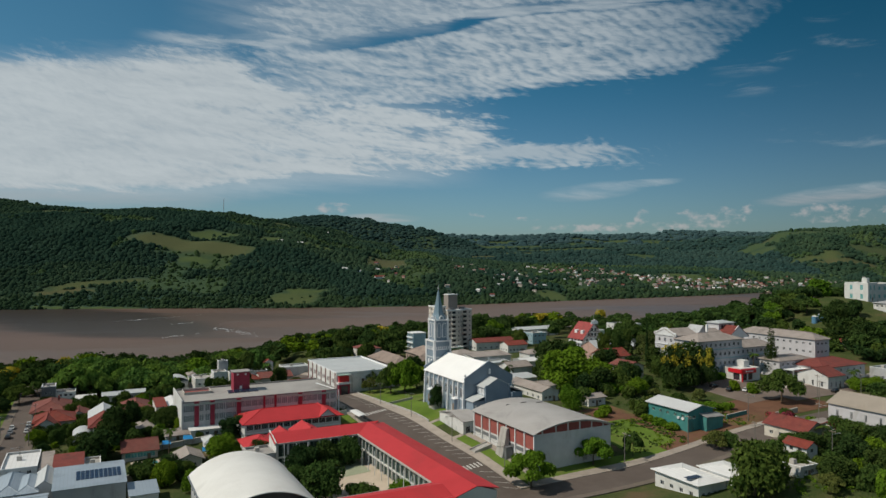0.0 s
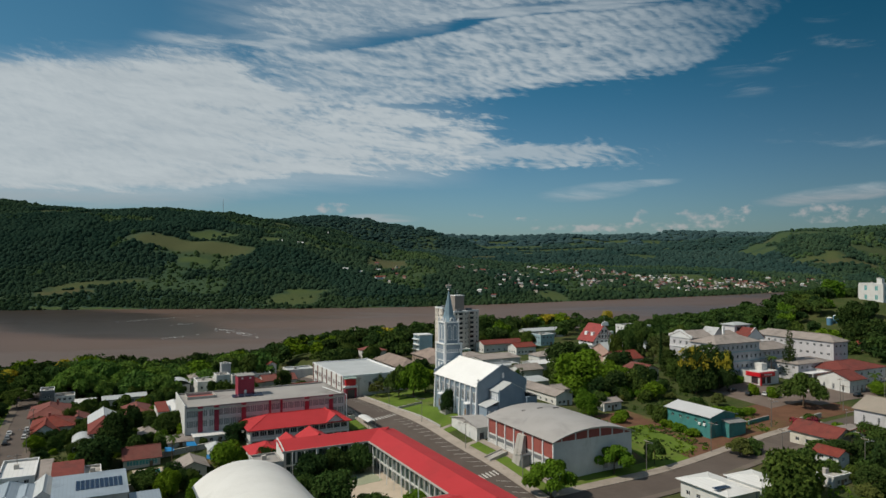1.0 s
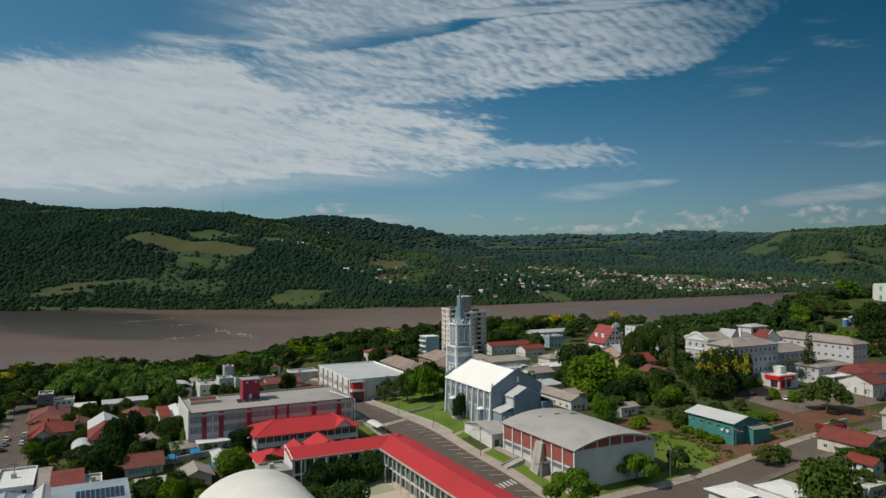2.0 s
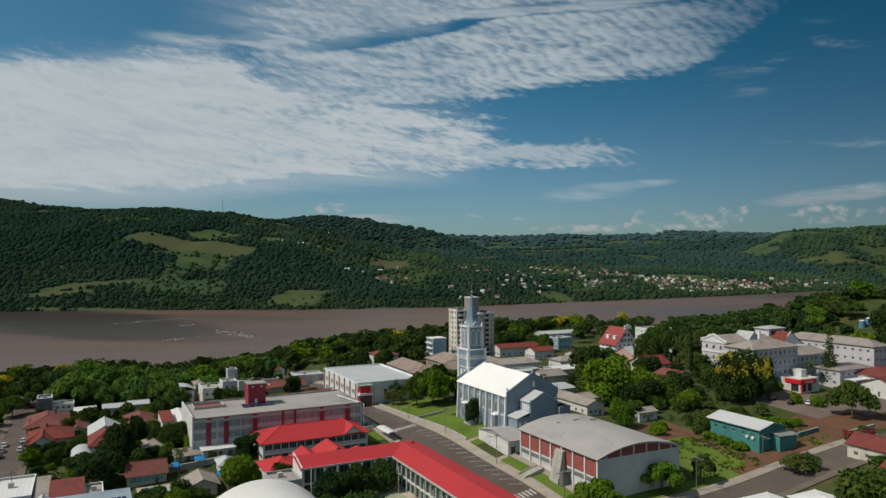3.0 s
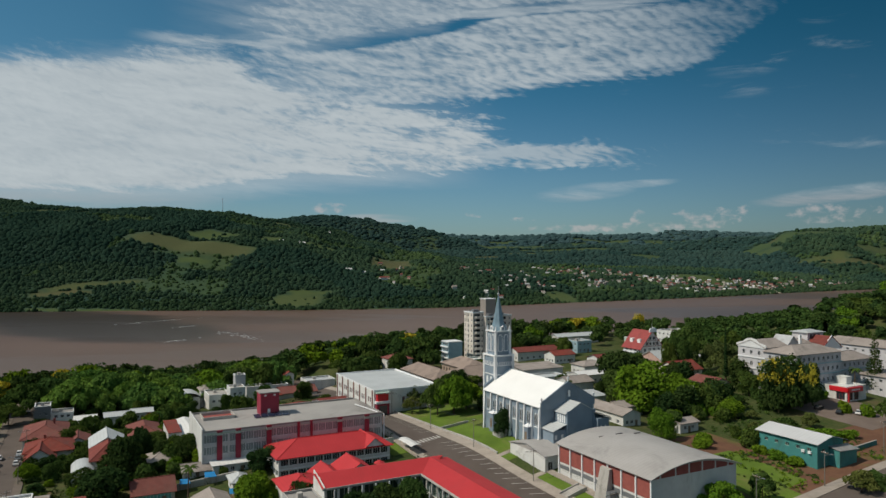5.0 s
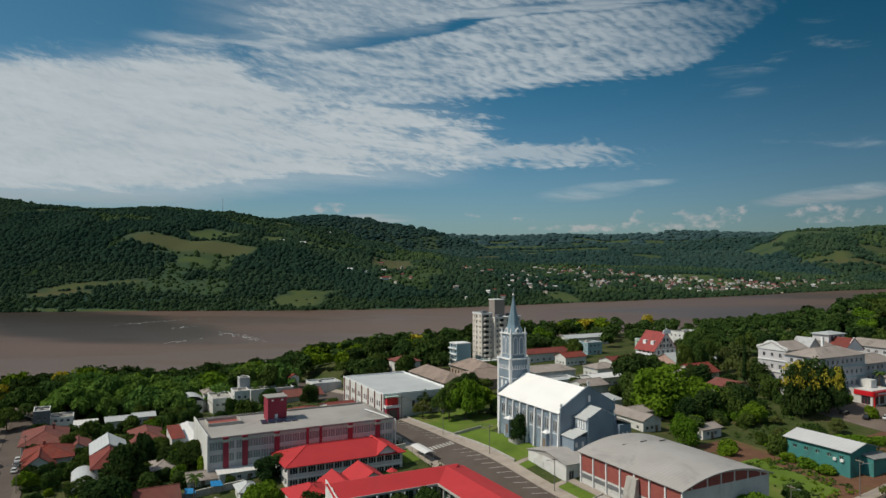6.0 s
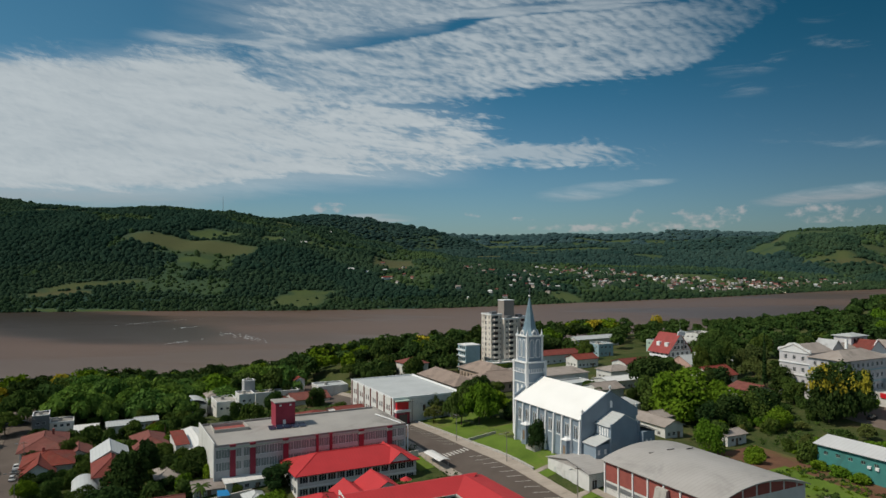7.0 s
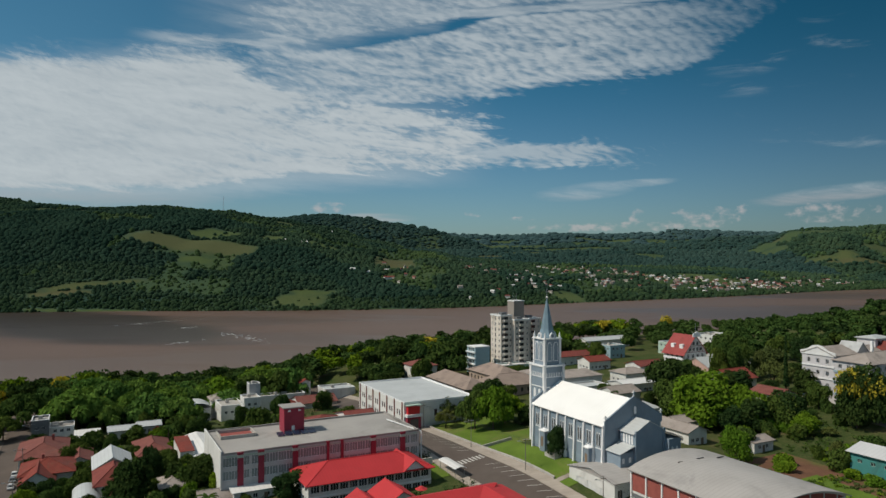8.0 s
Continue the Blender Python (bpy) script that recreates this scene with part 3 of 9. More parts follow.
def set_windows(owner, x0, x1, y0, y1, holes, frame_mat, pane_mat=None, bars=2, depth=0.13, sill=None):
    """A window, with its pane, in each opening."""
    turns = {"S": 0, "E": 90, "N": 180, "W": -90}
    for face, cuts in holes.items():
        (ax, ay), (nx, ny) = FACES[face]
        ox, oy = corner(face, x0, x1, y0, y1)
        length = abs(x1 - x0) if face in "SN" else abs(y1 - y0)
        for a, b, c, d in cuts:
            if a <= 0.05 or b >= length - 0.05:
                continue
            fm, pm = window_meshes(b - a, d - c, frame_mat, pane_mat or M_GLASS, bars)
            s = (a + b) / 2
            at = pose(ox + ax * s - nx * depth, oy + ay * s - ny * depth, (c + d) / 2, 0, 0, turns[face])
            win = part("window", fm, None, owner, at=at)
            part("pane", pm, None, win)
            if sill:
                bm = bmesh_box(-(b - a) / 2 - 0.1, (b - a) / 2 + 0.1, -0.22, 0.02, -(d - c) / 2 - 0.1, -(d - c) / 2)
                part("sill", bm, sill, win)


def row(length, n, wide, z, high, margin=0.8):
    """n even openings along a wall."""
    out = []
    gap = (length - 2 * margin) / n
    for i in range(n):
        s = margin + gap * (i + 0.5)
        out.append((s - wide / 2, s + wide / 2, z, z + high))
    return out


def gable(bm, x0, x1, y0, y1, ze, peak, along="x", over=0.6, thick=0.16, ends=0.5, mi=0):
    """Two pitched slabs; the ridge runs along x or y."""
    def p(a, b, z):
        return (a, b, z) if along == "x" else (b, a, z)
    a0, a1, b0, b1 = (x0, x1, y0, y1) if along == "x" else (y0, y1, x0, x1)
    mid = (b0 + b1) / 2
    drop = (peak - ze) / (mid - b0) * over
    for b, sgn in ((b0 - over, -1), (b1 + over, 1)):
        lo = [p(a0 - ends, b, ze - drop), p(a1 + ends, b, ze - drop), p(a1 + ends, mid, peak), p(a0 - ends, mid, peak)]
        hi = [(x, y, z + thick) for x, y, z in lo]
        if (sgn > 0) != (along == "y"):
            lo, hi = lo[::-1], hi[::-1]
        prism(bm, lo, hi, mi)


def hip(bm, x0, x1, y0, y1, ze, peak, over=0.6, thick=0.16, mi=0):
    x0, x1, y0, y1 = x0 - over, x1 + over, y0 - over, y1 + over
    r = min(x1 - x0, y1 - y0) / 2
    if x1 - x0 >= y1 - y0:
        a, b = (x0 + r, (y0 + y1) / 2, peak), (x1 - r - 0.02, (y0 + y1) / 2, peak)
    else:
        a, b = ((x0 + x1) / 2, y0 + r, peak), ((x0 + x1) / 2, y1 - r - 0.02, peak)
    low = [bm.verts.new((x, y, ze - thick)) for x, y in ((x0, y0), (x1, y0), (x1, y1), (x0, y1))]
    eave = [bm.verts.new((x, y, ze)) for x, y in ((x0, y0), (x1, y0), (x1, y1), (x0, y1))]
    ra, rb = bm.verts.new(a), bm.verts.new(b)
    bm.faces.new(low[::-1])
    for i in range(4):
        bm.faces.new((low[i], low[(i + 1) % 4], eave[(i + 1) % 4], eave[i]))
    if x1 - x0 >= y1 - y0:
        fs = ((eave[0], eave[1], rb, ra), (eave[1], eave[2], rb), (eave[2], eave[3], ra, rb), (eave[3], eave[0], ra))
    else:
        fs = ((eave[0], eave[1], ra), (eave[1], eave[2], rb, ra), (eave[2], eave[3], rb), (eave[3], eave[0], ra, rb))
    for f in fs:
        bm.faces.new(f).material_index = mi
    return a, b


def barrel(bm, x0, x1, y0, y1, ze, peak, n=24, thick=0.2, along="y", over=0.5):
    """Arched roof shell: the arch spans across, the shell runs along."""
    a0, a1, b0, b1 = (x0, x1, y0, y1) if along == "y" else (y0, y1, x0, x1)
    half, mid, sag = (a1 - a0) / 2 + over, (a0 + a1) / 2, peak - ze
    radius = (half * half + sag * sag) / (2 * sag)
    top = math.asin(half / radius)
    rings = []
    for b in (b0 - over, b1 + over):
        for t in (thick, 0.0):
            ring = []
            for i in range(n + 1):
                ang = -top + 2 * top * i / n
                a, z = mid + (radius + t) * math.sin(ang), peak - radius + (radius + t) * math.cos(ang)
                ring.append(bm.verts.new((a, b, z) if along == "y" else (b, a, z)))
            rings.append(ring)
    o0, i0, o1, i1 = rings
    for i in range(n):
        for p, q in ((o0, o1), (i1, i0), (i0, o0), (o1, i1)):
            bm.faces.new((p[i], p[i + 1], q[i + 1], q[i])).smooth = False
    for i in (0, n):
        bm.faces.new((o0[i], o1[i], i1[i], i0[i]))
    return lambda a: peak - radius + math.sqrt(max(0.0, radius * radius - (a - mid) ** 2))


def ridge_cap(bm, a, b, r=0.16):
    tube(bm, a, b, r, r, 6)


def parapet(bm, x0, x1, y0, y1, z0, z1, t=0.25):
    box(bm, x0, x1, y0, y0 + t, z0, z1)
    box(bm, x0, x1, y1 - t, y1, z0, z1)
    box(bm, x0, x0 + t, y0 + t, y1 - t, z0, z1)
    box(bm, x1 - t, x1, y0 + t, y1 - t, z0, z1)


def house(name, u0, u1, v0, v1, tall, label, roof="gable", along="x", rise=2.0, wall=None, top=None, storeys=1, wins=(4, 3), trim=None,
          category="house", base=None, over=0.6, win_size=(1.2, 1.1), shutters=None, chimney=None, group="", door=True, turn=0.0):
    """A building: walls with openings, windows with panes, a roof of the given kind, a door, perhaps a chimney."""
    wall, top, trim = wall or M_WHITE, top or M_TILE, trim or M_TRIM
    cu, cv = (u0 + u1) / 2, (v0 + v1) / 2
    g = min(ground(u, v) for u in (u0, u1) for v in (v0, v1)) if base is None else base
    ob = thing(name, cu, cv, g, label, category, turn, group)
    a, b = (u1 - u0) / 2, (v1 - v0) / 2
    holes = {f: [] for f in "SENW"}
    floor_h = tall / storeys
    ww, wh = win_size
    for k in range(storeys):
        z = floor_h * k + min(1.1, floor_h * 0.38)
        for f in "SENW":
            n = wins[0] if f in "SN" else wins[1]
            if n:
                holes[f] += row(2 * (a if f in "SN" else b), n, ww, z, min(wh, floor_h * 0.55))
    bm = bmesh.new()
    walls(bm, -a, a, -b, b, -1.5, tall, holes)
    if roof == "gable":
        if along == "x":
            for x, s in ((-a, 1), (a, -1)):
                pts = [(x, -b, tall), (x, b, tall), (x, 0, tall + rise)]
                quad(bm, *(pts if s < 0 else pts[::-1]))
        else:
            for y, s in ((-b, 1), (b, -1)):
                pts = [(-a, y, tall), (a, y, tall), (0, y, tall + rise)]
                quad(bm, *(pts if s > 0 else pts[::-1]))
    part("wall", bm, wall, ob)
    set_windows(ob, -a, a, -b, b, holes, trim, shutters, 2)
    bm = bmesh.new()
    if roof == "gable":
        gable(bm, -a, a, -b, b, tall, tall + rise, along, over)
    elif roof == "hip":
        pa, pb = hip(bm, -a, a, -b, b, tall, tall + rise, over)
    elif roof == "mono":
        pts = [(-a - over, -b - over, tall), (a + over, -b - over, tall), (a + over, b + over, tall + rise), (-a - over, b + over, tall + rise)]
        prism(bm, pts, [(x, y, z + 0.15) for x, y, z in pts])
    elif roof == "barrel":
        barrel(bm, -a, a, -b, b, tall, tall + rise, 14, 0.12, along, 0.3)
    else:
        box(bm, -a + 0.2, a - 0.2, -b + 0.2, b - 0.2, tall - 0.75, tall - 0.55)
    roof_ob = part("roof", bm, top, ob)
    if roof == "flat":
        bm = bmesh.new()
        parapet(bm, -a - 0.06, a + 0.06, -b - 0.06, b + 0.06, tall - 0.003, tall + 0.16, 0.3)
        part("coping", bm, trim, ob)
        bm = bmesh.new()
        box(bm, -a * 0.3, -a * 0.3 + 1.3, b * 0.1, b * 0.1 + 1.3, tall - 0.55, tall + 0.7)
        part("roof_hatch", bm, M_CONC, ob)
    elif roof in ("gable", "hip"):
        bm = bmesh.new()
        z = tall + rise + 0.15
        if roof == "gable":
            ridge_cap(bm, (-a - 0.5, 0, z) if along == "x" else (0, -b - 0.5, z), (a + 0.5, 0, z) if along == "x" else (0, b + 0.5, z))
        else:
            ridge_cap(bm, (*pa[:2], tall + rise), (*pb[:2], tall + rise))
            for cx in (-1, 1):
                for cy in (-1, 1):
                    e = (cx * (a + over), cy * (b + over), tall)
                    ridge_cap(bm, e, pa if (cx if a >= b else cy) < 0 else pb, 0.12)
        part("ridge_cap", bm, top, roof_ob)
    if door:
        bm = bmesh.new()
        box(bm, -0.5, 0.5, -0.05, 0.03, 0.0, 2.1)
        box(bm, 0.3, 0.36, -0.1, -0.05, 0.95, 1.1)
        part("door", bm, M_WOOD, ob, at=pose(a * 0.5 if wins[0] > 2 else 0, -b, 0.02))
    if chimney:
        bm = bmesh.new()
        cx, cy = chimney[0] * a, chimney[1] * b
        box(bm, cx - 0.35, cx + 0.35, cy - 0.35, cy + 0.35, tall * 0.9, tall + rise + 0.7)
        box(bm, cx - 0.45, cx + 0.45, cy - 0.45, cy + 0.45, tall + rise + 0.7, tall + rise + 0.85)
        part("chimney", bm, M_BRICK if wall is not M_BRICK else M_CONC, roof_ob)
    return ob

# ---------------------------------------------------------------- ground, river, streets
def ground_material():
    m = bpy.data.materials.new("ground_cover")
    m.use_nodes = True
    n = Tree(m.node_tree)
    b = m.node_tree.nodes["Principled BSDF"]
    co = n.node("ShaderNodeTexCoord").outputs["Object"]
    kind = n.node("ShaderNodeAttribute")
    kind.attribute_name = "cover"
    s3 = n.node("ShaderNodeSeparateXYZ", i0=kind.outputs["Color"])
    field, soil, turf = s3.outputs
    big, mid, fine = n.noise(co, 0.012, 4.0), n.noise(co, 0.09, 4.0), n.noise(co, 1.4, 4.0, 0.65)
    wood = n.mix(n.ramp(n.m("MULTIPLY_ADD", big, 0.6, n.m("MULTIPLY", mid, 0.4)), 0.38, 0.6), (0.022, 0.048, 0.030, 1), (0.040, 0.068, 0.036, 1))
    wood = n.mix(n.ramp(big, 0.45, 0.7, 0.0, 0.5), wood, (0.048, 0.066, 0.028, 1))
    # blue-green blotches: a little of the far hills' haze put into the ground
    wood = n.mix(n.ramp(n.noise(co, 0.0026, 3.0), 0.48, 0.56, 0.0, 0.8), wood, (0.022, 0.050, 0.040, 1))
    meadow = n.mix(mid, (0.042, 0.076, 0.025, 1), (0.070, 0.098, 0.034, 1))
    dry = n.mix(mid, (0.070, 0.070, 0.034, 1), (0.094, 0.088, 0.045, 1))
    yard = n.mix(n.ramp(n.m("MULTIPLY_ADD", fine, 0.5, n.m("MULTIPLY", mid, 0.5)), 0.38, 0.62), (0.036, 0.060, 0.016, 1), (0.082, 0.088, 0.034, 1))
    yard = n.mix(n.ramp(mid, 0.58, 0.72, 0.0, 0.7), yard, (0.135, 0.085, 0.055, 1))
    col = n.mix(turf, n.mix(soil, n.mix(field, wood, meadow), dry), yard)
    n.put(b, "Base Color", col)
    b.inputs["Roughness"].default_value = 1.0
    b.inputs["Specular IOR Level"].default_value = 0.1
    n.put(b, "Normal", n.node("ShaderNodeBump", Strength=0.5, Distance=0.6, Height=fine).outputs[0])
    return m


# meadows and bare fields on the far hills: centre, half sizes, turn, bareness
FIELDS = [
    (-592, 1648, 146, 50, 0, 0.6), (-590, 1790, 52, 66, -15, 0.1), (-692, 1392, 92, 11, 25, 0.5), (-729, 1346, 54, 12, 15, 0.9), (-288, 1334, 45, 43, 0, 0.3), (-190, 1250, 50, 22, 0, 0.0), (-140, 1735, 48, 80, 0, 0.8),
    (-1044, 2060, 150, 46, 0, 0.6), (-480, 2150, 56, 40, 0, 0.4), (-600, 1246, 65, 12, 0, 0.1), (-707, 1243, 34, 12, 0, 0.1), (-551, 1548, 39, 20, 0, 0.1), (-312, 1734, 39, 26, 0, 0.1), (-97, 1278, 50, 20, 0, 0.0),
]
FIELDS += [
    (-275, 1390, 44, 12, 0, 0.2), (-453, 1831, 30, 40, 0, 0.2), (754, 2656, 71, 100, 0, 0.1), (669, 1922, 68, 90, 0, 0.1), (1270, 2824, 140, 60, 0, 0.1), (1202, 2700, 89, 60, 0, 0.2), (1464, 2761, 85, 50, 0, 0.2),
    (1336, 2840, 30, 60, 0, 1.0), (1393, 2399, 130, 17, 0, 0.9), (1323, 2448, 89, 26, 0, 0.4), (811, 1913, 75, 43, 0, 0.3), (908, 1804, 64, 26, 0, 0.2),
]
FIELDS += [
    (308, 3339, 180, 100, 0, 0.2), (548, 3177, 200, 36, 0, 0.2), (988, 4273, 200, 70, 0, 0.2), (316, 2743, 110, 100, 0, 0.5), (1322, 4133, 140, 90, 0, 0.2), (141, 2438, 48, 90, 0, 0.7), (204, 1837, 29, 50, 0, 0.5),
    (492, 1924, 47, 60, 0, 0.3), (1582, 2545, 96, 31, 0, 0.5), (236, 1513, 30, 50, 0, 0.2), (46, 1312, 31, 20, 0, 0.1), (842, 1772, 20, 14, 0, 1.0), (640, 4050, 240, 60, 0, 0.1), (250, 4300, 200, 60, 0, 0.2),
]


def open_land(x, y):
    """Scrubby, half-open country between the woods: 0 closed, 1 open."""
    wide = noise.noise((x / 210, y / 150, 5.0)) + 0.5 * noise.noise((x / 70, y / 60, 8.0))
    return step(0.10, 0.34, wide + (0.04 if x > -150 else -0.13))


def field_at(x, y):
    best, bare = 0.0, 0.0
    for cx, cy, rx, ry, turn, b in FIELDS:
        if abs(x - cx) > rx * 1.6 + ry and abs(y - cy) > rx * 1.6 + ry:
            continue
        c, s = math.cos(radians(turn)), math.sin(radians(turn))
        p, q = ((x - cx) * c + (y - cy) * s) / rx, ((y - cy) * c - (x - cx) * s) / ry
        f = 1 - step(0.75, 1.15, max(abs(p), abs(q)) * 0.6 + 0.4 * math.hypot(p, q) + 0.16 * noise.noise((x / 38, y / 38, 2.0)))
        if f > best:
            best, bare = f, b
    return best, bare


def build_ground():
    angles = list(np.concatenate([np.linspace(-180, -47, 40)[:-1], np.linspace(-47, 47, 370), np.linspace(47, 180, 40)[1:-1]]))
    radii = [2.0] + list(np.geomspace(60, 800, 100)) + list(np.linspace(810, 1130, 12)) + list(np.linspace(1140, 2400, 84)) + list(np.linspace(2425, 4930, 84))
    verts, cover = [], []
    for r in radii:
        for a in angles:
            x, y = r * math.sin(radians(a)), r * math.cos(radians(a))
            z = land(x, y)
            verts.append((x, y, z))
            near = 1.0 - step(640, 900, r)
            f, bare = field_at(x, y) if y > 1100 else (0.0, 0.0)
            if y > 1100 and f < 0.5:
                f = max(f, (0.45 if y < 2250 else 0.15) * open_land(x, y))
            if y > 2500:
                f *= 0.62
            cover.append((f * (1 - bare * 0.0), f * bare, near, 1.0))
    n = len(angles)
    faces = []
    for i in range(len(radii) - 1):
        for j in range(n):
            k = (j + 1) % n
            faces.append((i * n + j, i * n + k, (i + 1) * n + k, (i + 1) * n + j))
    me = bpy.data.meshes.new("ground")
    me.from_pydata(verts, [], [f[::-1] for f in faces])
    layer = me.color_attributes.new("cover", "FLOAT_COLOR", "POINT")
    layer.data.foreach_set("color", [c for row4 in cover for c in row4])
    me.materials.append(ground_material())
    me.polygons.foreach_set("use_smooth", [True] * len(me.polygons))
    return tagged(new("ground", me), "Green river valley ground with yards, meadows and wooded hills", "ground", kind="structure")


build_ground()


def river_material():
    m = bpy.data.materials.new("muddy_river_water")
    m.use_nodes = True
    n = Tree(m.node_tree)
    b = m.node_tree.nodes["Principled BSDF"]
    co = n.node("ShaderNodeTexCoord").outputs["Object"]
    mp = n.node("ShaderNodeMapping", Vector=co)
    mp.inputs["Rotation"].default_value = (0, 0, radians(-20))
    mp.inputs["Scale"].default_value = (0.35, 1.0, 1.0)
    streak = n.ramp(n.m("MULTIPLY_ADD", n.noise(mp.outputs[0], 0.0036, 2.0, 0.5, 0.4), 0.88, n.m("MULTIPLY", n.noise(mp.outputs[0], 0.02, 3.0, 0.5, 0.8), 0.12)), 0.34, 0.64)
    eddy = n.noise(mp.outputs[0], 0.05, 4.0, 0.6, 1.5)
    col = n.mix(streak, (0.092, 0.056, 0.038, 1), (0.132, 0.081, 0.056, 1))
    # calm reach above the shoals: the hills' dark reflection put into its colour
    pool = n.node("ShaderNodeMapping", Vector=co)
    pool.vector_type = "TEXTURE"
    pool.inputs["Location"].default_value = (-545, 1045, 0)
    pool.inputs["Rotation"].default_value = (0, 0, radians(-44))
    pool.inputs["Scale"].default_value = (360, 118, 1)
    far = n.node("ShaderNodeVectorMath", i0=pool.outputs[0])
    far.operation = "LENGTH"
    hill_reflection = n.ramp(n.m("MULTIPLY_ADD", n.noise(mp.outputs[0], 0.012, 4.0, 0.55, 0.6), 0.9, far.outputs["Value"]), 1.62, 1.22)
    col = n.mix(hill_reflection, col, (0.046, 0.030, 0.018, 1))
    # sky reflection on the nearer water, painted in as a paler brown
    pale = n.ramp(n.node("ShaderNodeSeparateXYZ", i0=co).outputs[1], 900.0, 560.0, 0.0, 0.5)
    col = n.mix(pale, col, (0.150, 0.104, 0.078, 1))
    n.put(b, "Base Color", col)
    n.put(b, "Roughness", n.ramp(n.m("MULTIPLY_ADD", eddy, 0.25, n.m("MULTIPLY", streak, 0.75)), 0.35, 0.65, 0.30, 0.38))
    chop = n.noise(co, 0.6, 3.0)
    n.put(b, "Normal", n.node("ShaderNodeBump", Strength=0.10, Distance=0.5, Height=chop).outputs[0])
    b.inputs["Specular IOR Level"].default_value = 0.12
    return m


bm = bmesh.new()
quad(bm, (-4800, 150, 0), (4800, 150, 0), (4800, 3200, 0), (-4800, 3200, 0))
tagged(new("water", mesh_of("water", bm, river_material())), "Wide brown muddy river with faint current streaks", "river", kind="structure")

# white water over the shoals
for cu, cv, n_riffles, turn in ((92, 1130, 22, 0.5), (164, 880, 44, -1.35), (90, 866, 12, 0.6), (120, 1030, 8, 0.5)):
    bm = bmesh.new()
    rng = random.Random(int(cu))
    for i in range(n_riffles):
        p, q = rng.gauss(0, 34 if n_riffles > 20 else 12), rng.gauss(0, 5.5)
        u, v = cu + p * math.cos(turn) - q * math.sin(turn), cv + p * math.sin(turn) + q * math.cos(turn)
        x, y = xy(u, v)
        a, b = rng.uniform(0.7, 2.6), rng.uniform(0.2, 0.5)
        ring = [(x + a * math.cos(t * 1.0472) * rng.uniform(0.6, 1), y + b * math.sin(t * 1.0472) + 0.25 * a * math.cos(t * 1.0472), 0.06) for t in range(6)]
        prism(bm, [(p[0], p[1], 0.0) for p in ring], [(0.8 * p[0] + 0.2 * x, 0.8 * p[1] + 0.2 * y, rng.uniform(0.15, 0.4)) for p in ring])
    tagged(new("rapids", mesh_of("rapids", bm, M_TRIM)), "Patch of pale white water over a river shoal", "rapids", kind="stuff")


def sheet_mesh(u0, u1, v0, v1, lift, du=2.0, thick=0.0):
    """A sheet that follows the ground, with an edge of the given thickness."""
    bm = bmesh.new()
    nu, nv = max(1, int(abs(u1 - u0) / du)), max(1, int(abs(v1 - v0) / du))
    grid = []
    for i in range(nu + 1):
        line = []
        for j in range(nv + 1):
            u, v = u0 + (u1 - u0) * i / nu, v0 + (v1 - v0) * j / nv
            line.append(bm.verts.new((*xy(u, v), ground(u, v) + lift)))
        grid.append(line)
    for i in range(nu):
        for j in range(nv):
            bm.faces.new((grid[i][j], grid[i + 1][j], grid[i + 1][j + 1], grid[i][j + 1]))
    if thick:
        rim = [grid[i][0] for i in range(nu + 1)] + [grid[nu][j] for j in range(1, nv + 1)] + [grid[i][nv] for i in range(nu - 1, -1, -1)] + [grid[0][j] for j in range(nv - 1, 0, -1)]
        low = [bm.verts.new((p.co.x, p.co.y, p.co.z - thick)) for p in rim]
        for i in range(len(rim)):
            k = (i + 1) % len(rim)
            bm.faces.new((low[i], low[k], rim[k], rim[i]))
    return bm


def lay(name, u0, u1, v0, v1, lift, material, label, category, du=2.0, thick=0.4):
    return tagged(new(name, mesh_of(name, sheet_mesh(u0, u1, v0, v1, lift, du, thick), material)), label, category, kind="structure")


lay("road", 92.5, 104.0, 100, 420, 0.14, M_ASPHALT, "Worn brown-grey asphalt main street with parking bays", "road")
lay("road", 104.0, 330, 147.0, 157.5, 0.145, M_ASPHALT, "Worn asphalt side street climbing past the gymnasium", "road")
lay("lawn", -42, -30.4, 215, 420, 0.12, M_GRASS, "Patchy green verge beside the street", "verge")
lay("pavement", -30.4, -27.4, 215, 420, 0.28, M_DUSTY, "Dusty pavement with a kerb beside the street", "pavement")
lay("road", -27.4, -19.5, 215, 420, 0.14, M_ASPHALT, "Dusty asphalt street beside the houses", "road")
lay("road", 236, 340, 172, 186, 0.135, M_LOT, "Asphalt parking area and street by the hospital", "road")
lay("road", 218, 244, 178, 206, 0.13, M_LOT, "Worn brownish parking area with parked cars", "road")
lay("earth", 232, 244, 160.6, 178, 0.10, M_SOIL, "Red earth and grass below the parking area", "earth")
lay("pavement", 104.0, 107.2, 158, 400, 0.30, M_WALK, "Concrete pavement with a kerb beside the main street", "pavement")
lay("pavement", 89.5, 92.5, 100, 330, 0.30, M_WALK, "Concrete pavement beside the school", "pavement")
lay("pavement", 108.0, 217, 157.5, 160.6, 0.30, M_WALK, "Pale concrete pavement along the side street", "pavement")
lay("pavement", 104.0, 330, 144.6, 147.0, 0.30, M_DUSTY, "Dusty dark pavement along the side street", "pavement")
lay("pavement", -19.5, -17.2, 225, 400, 0.30, M_DUSTY, "Dusty pavement in front of the houses", "pavement")
lay("pavement", 236, 340, 186, 189.0, 0.30, M_WALK, "Pavement in front of the hospital", "pavement")
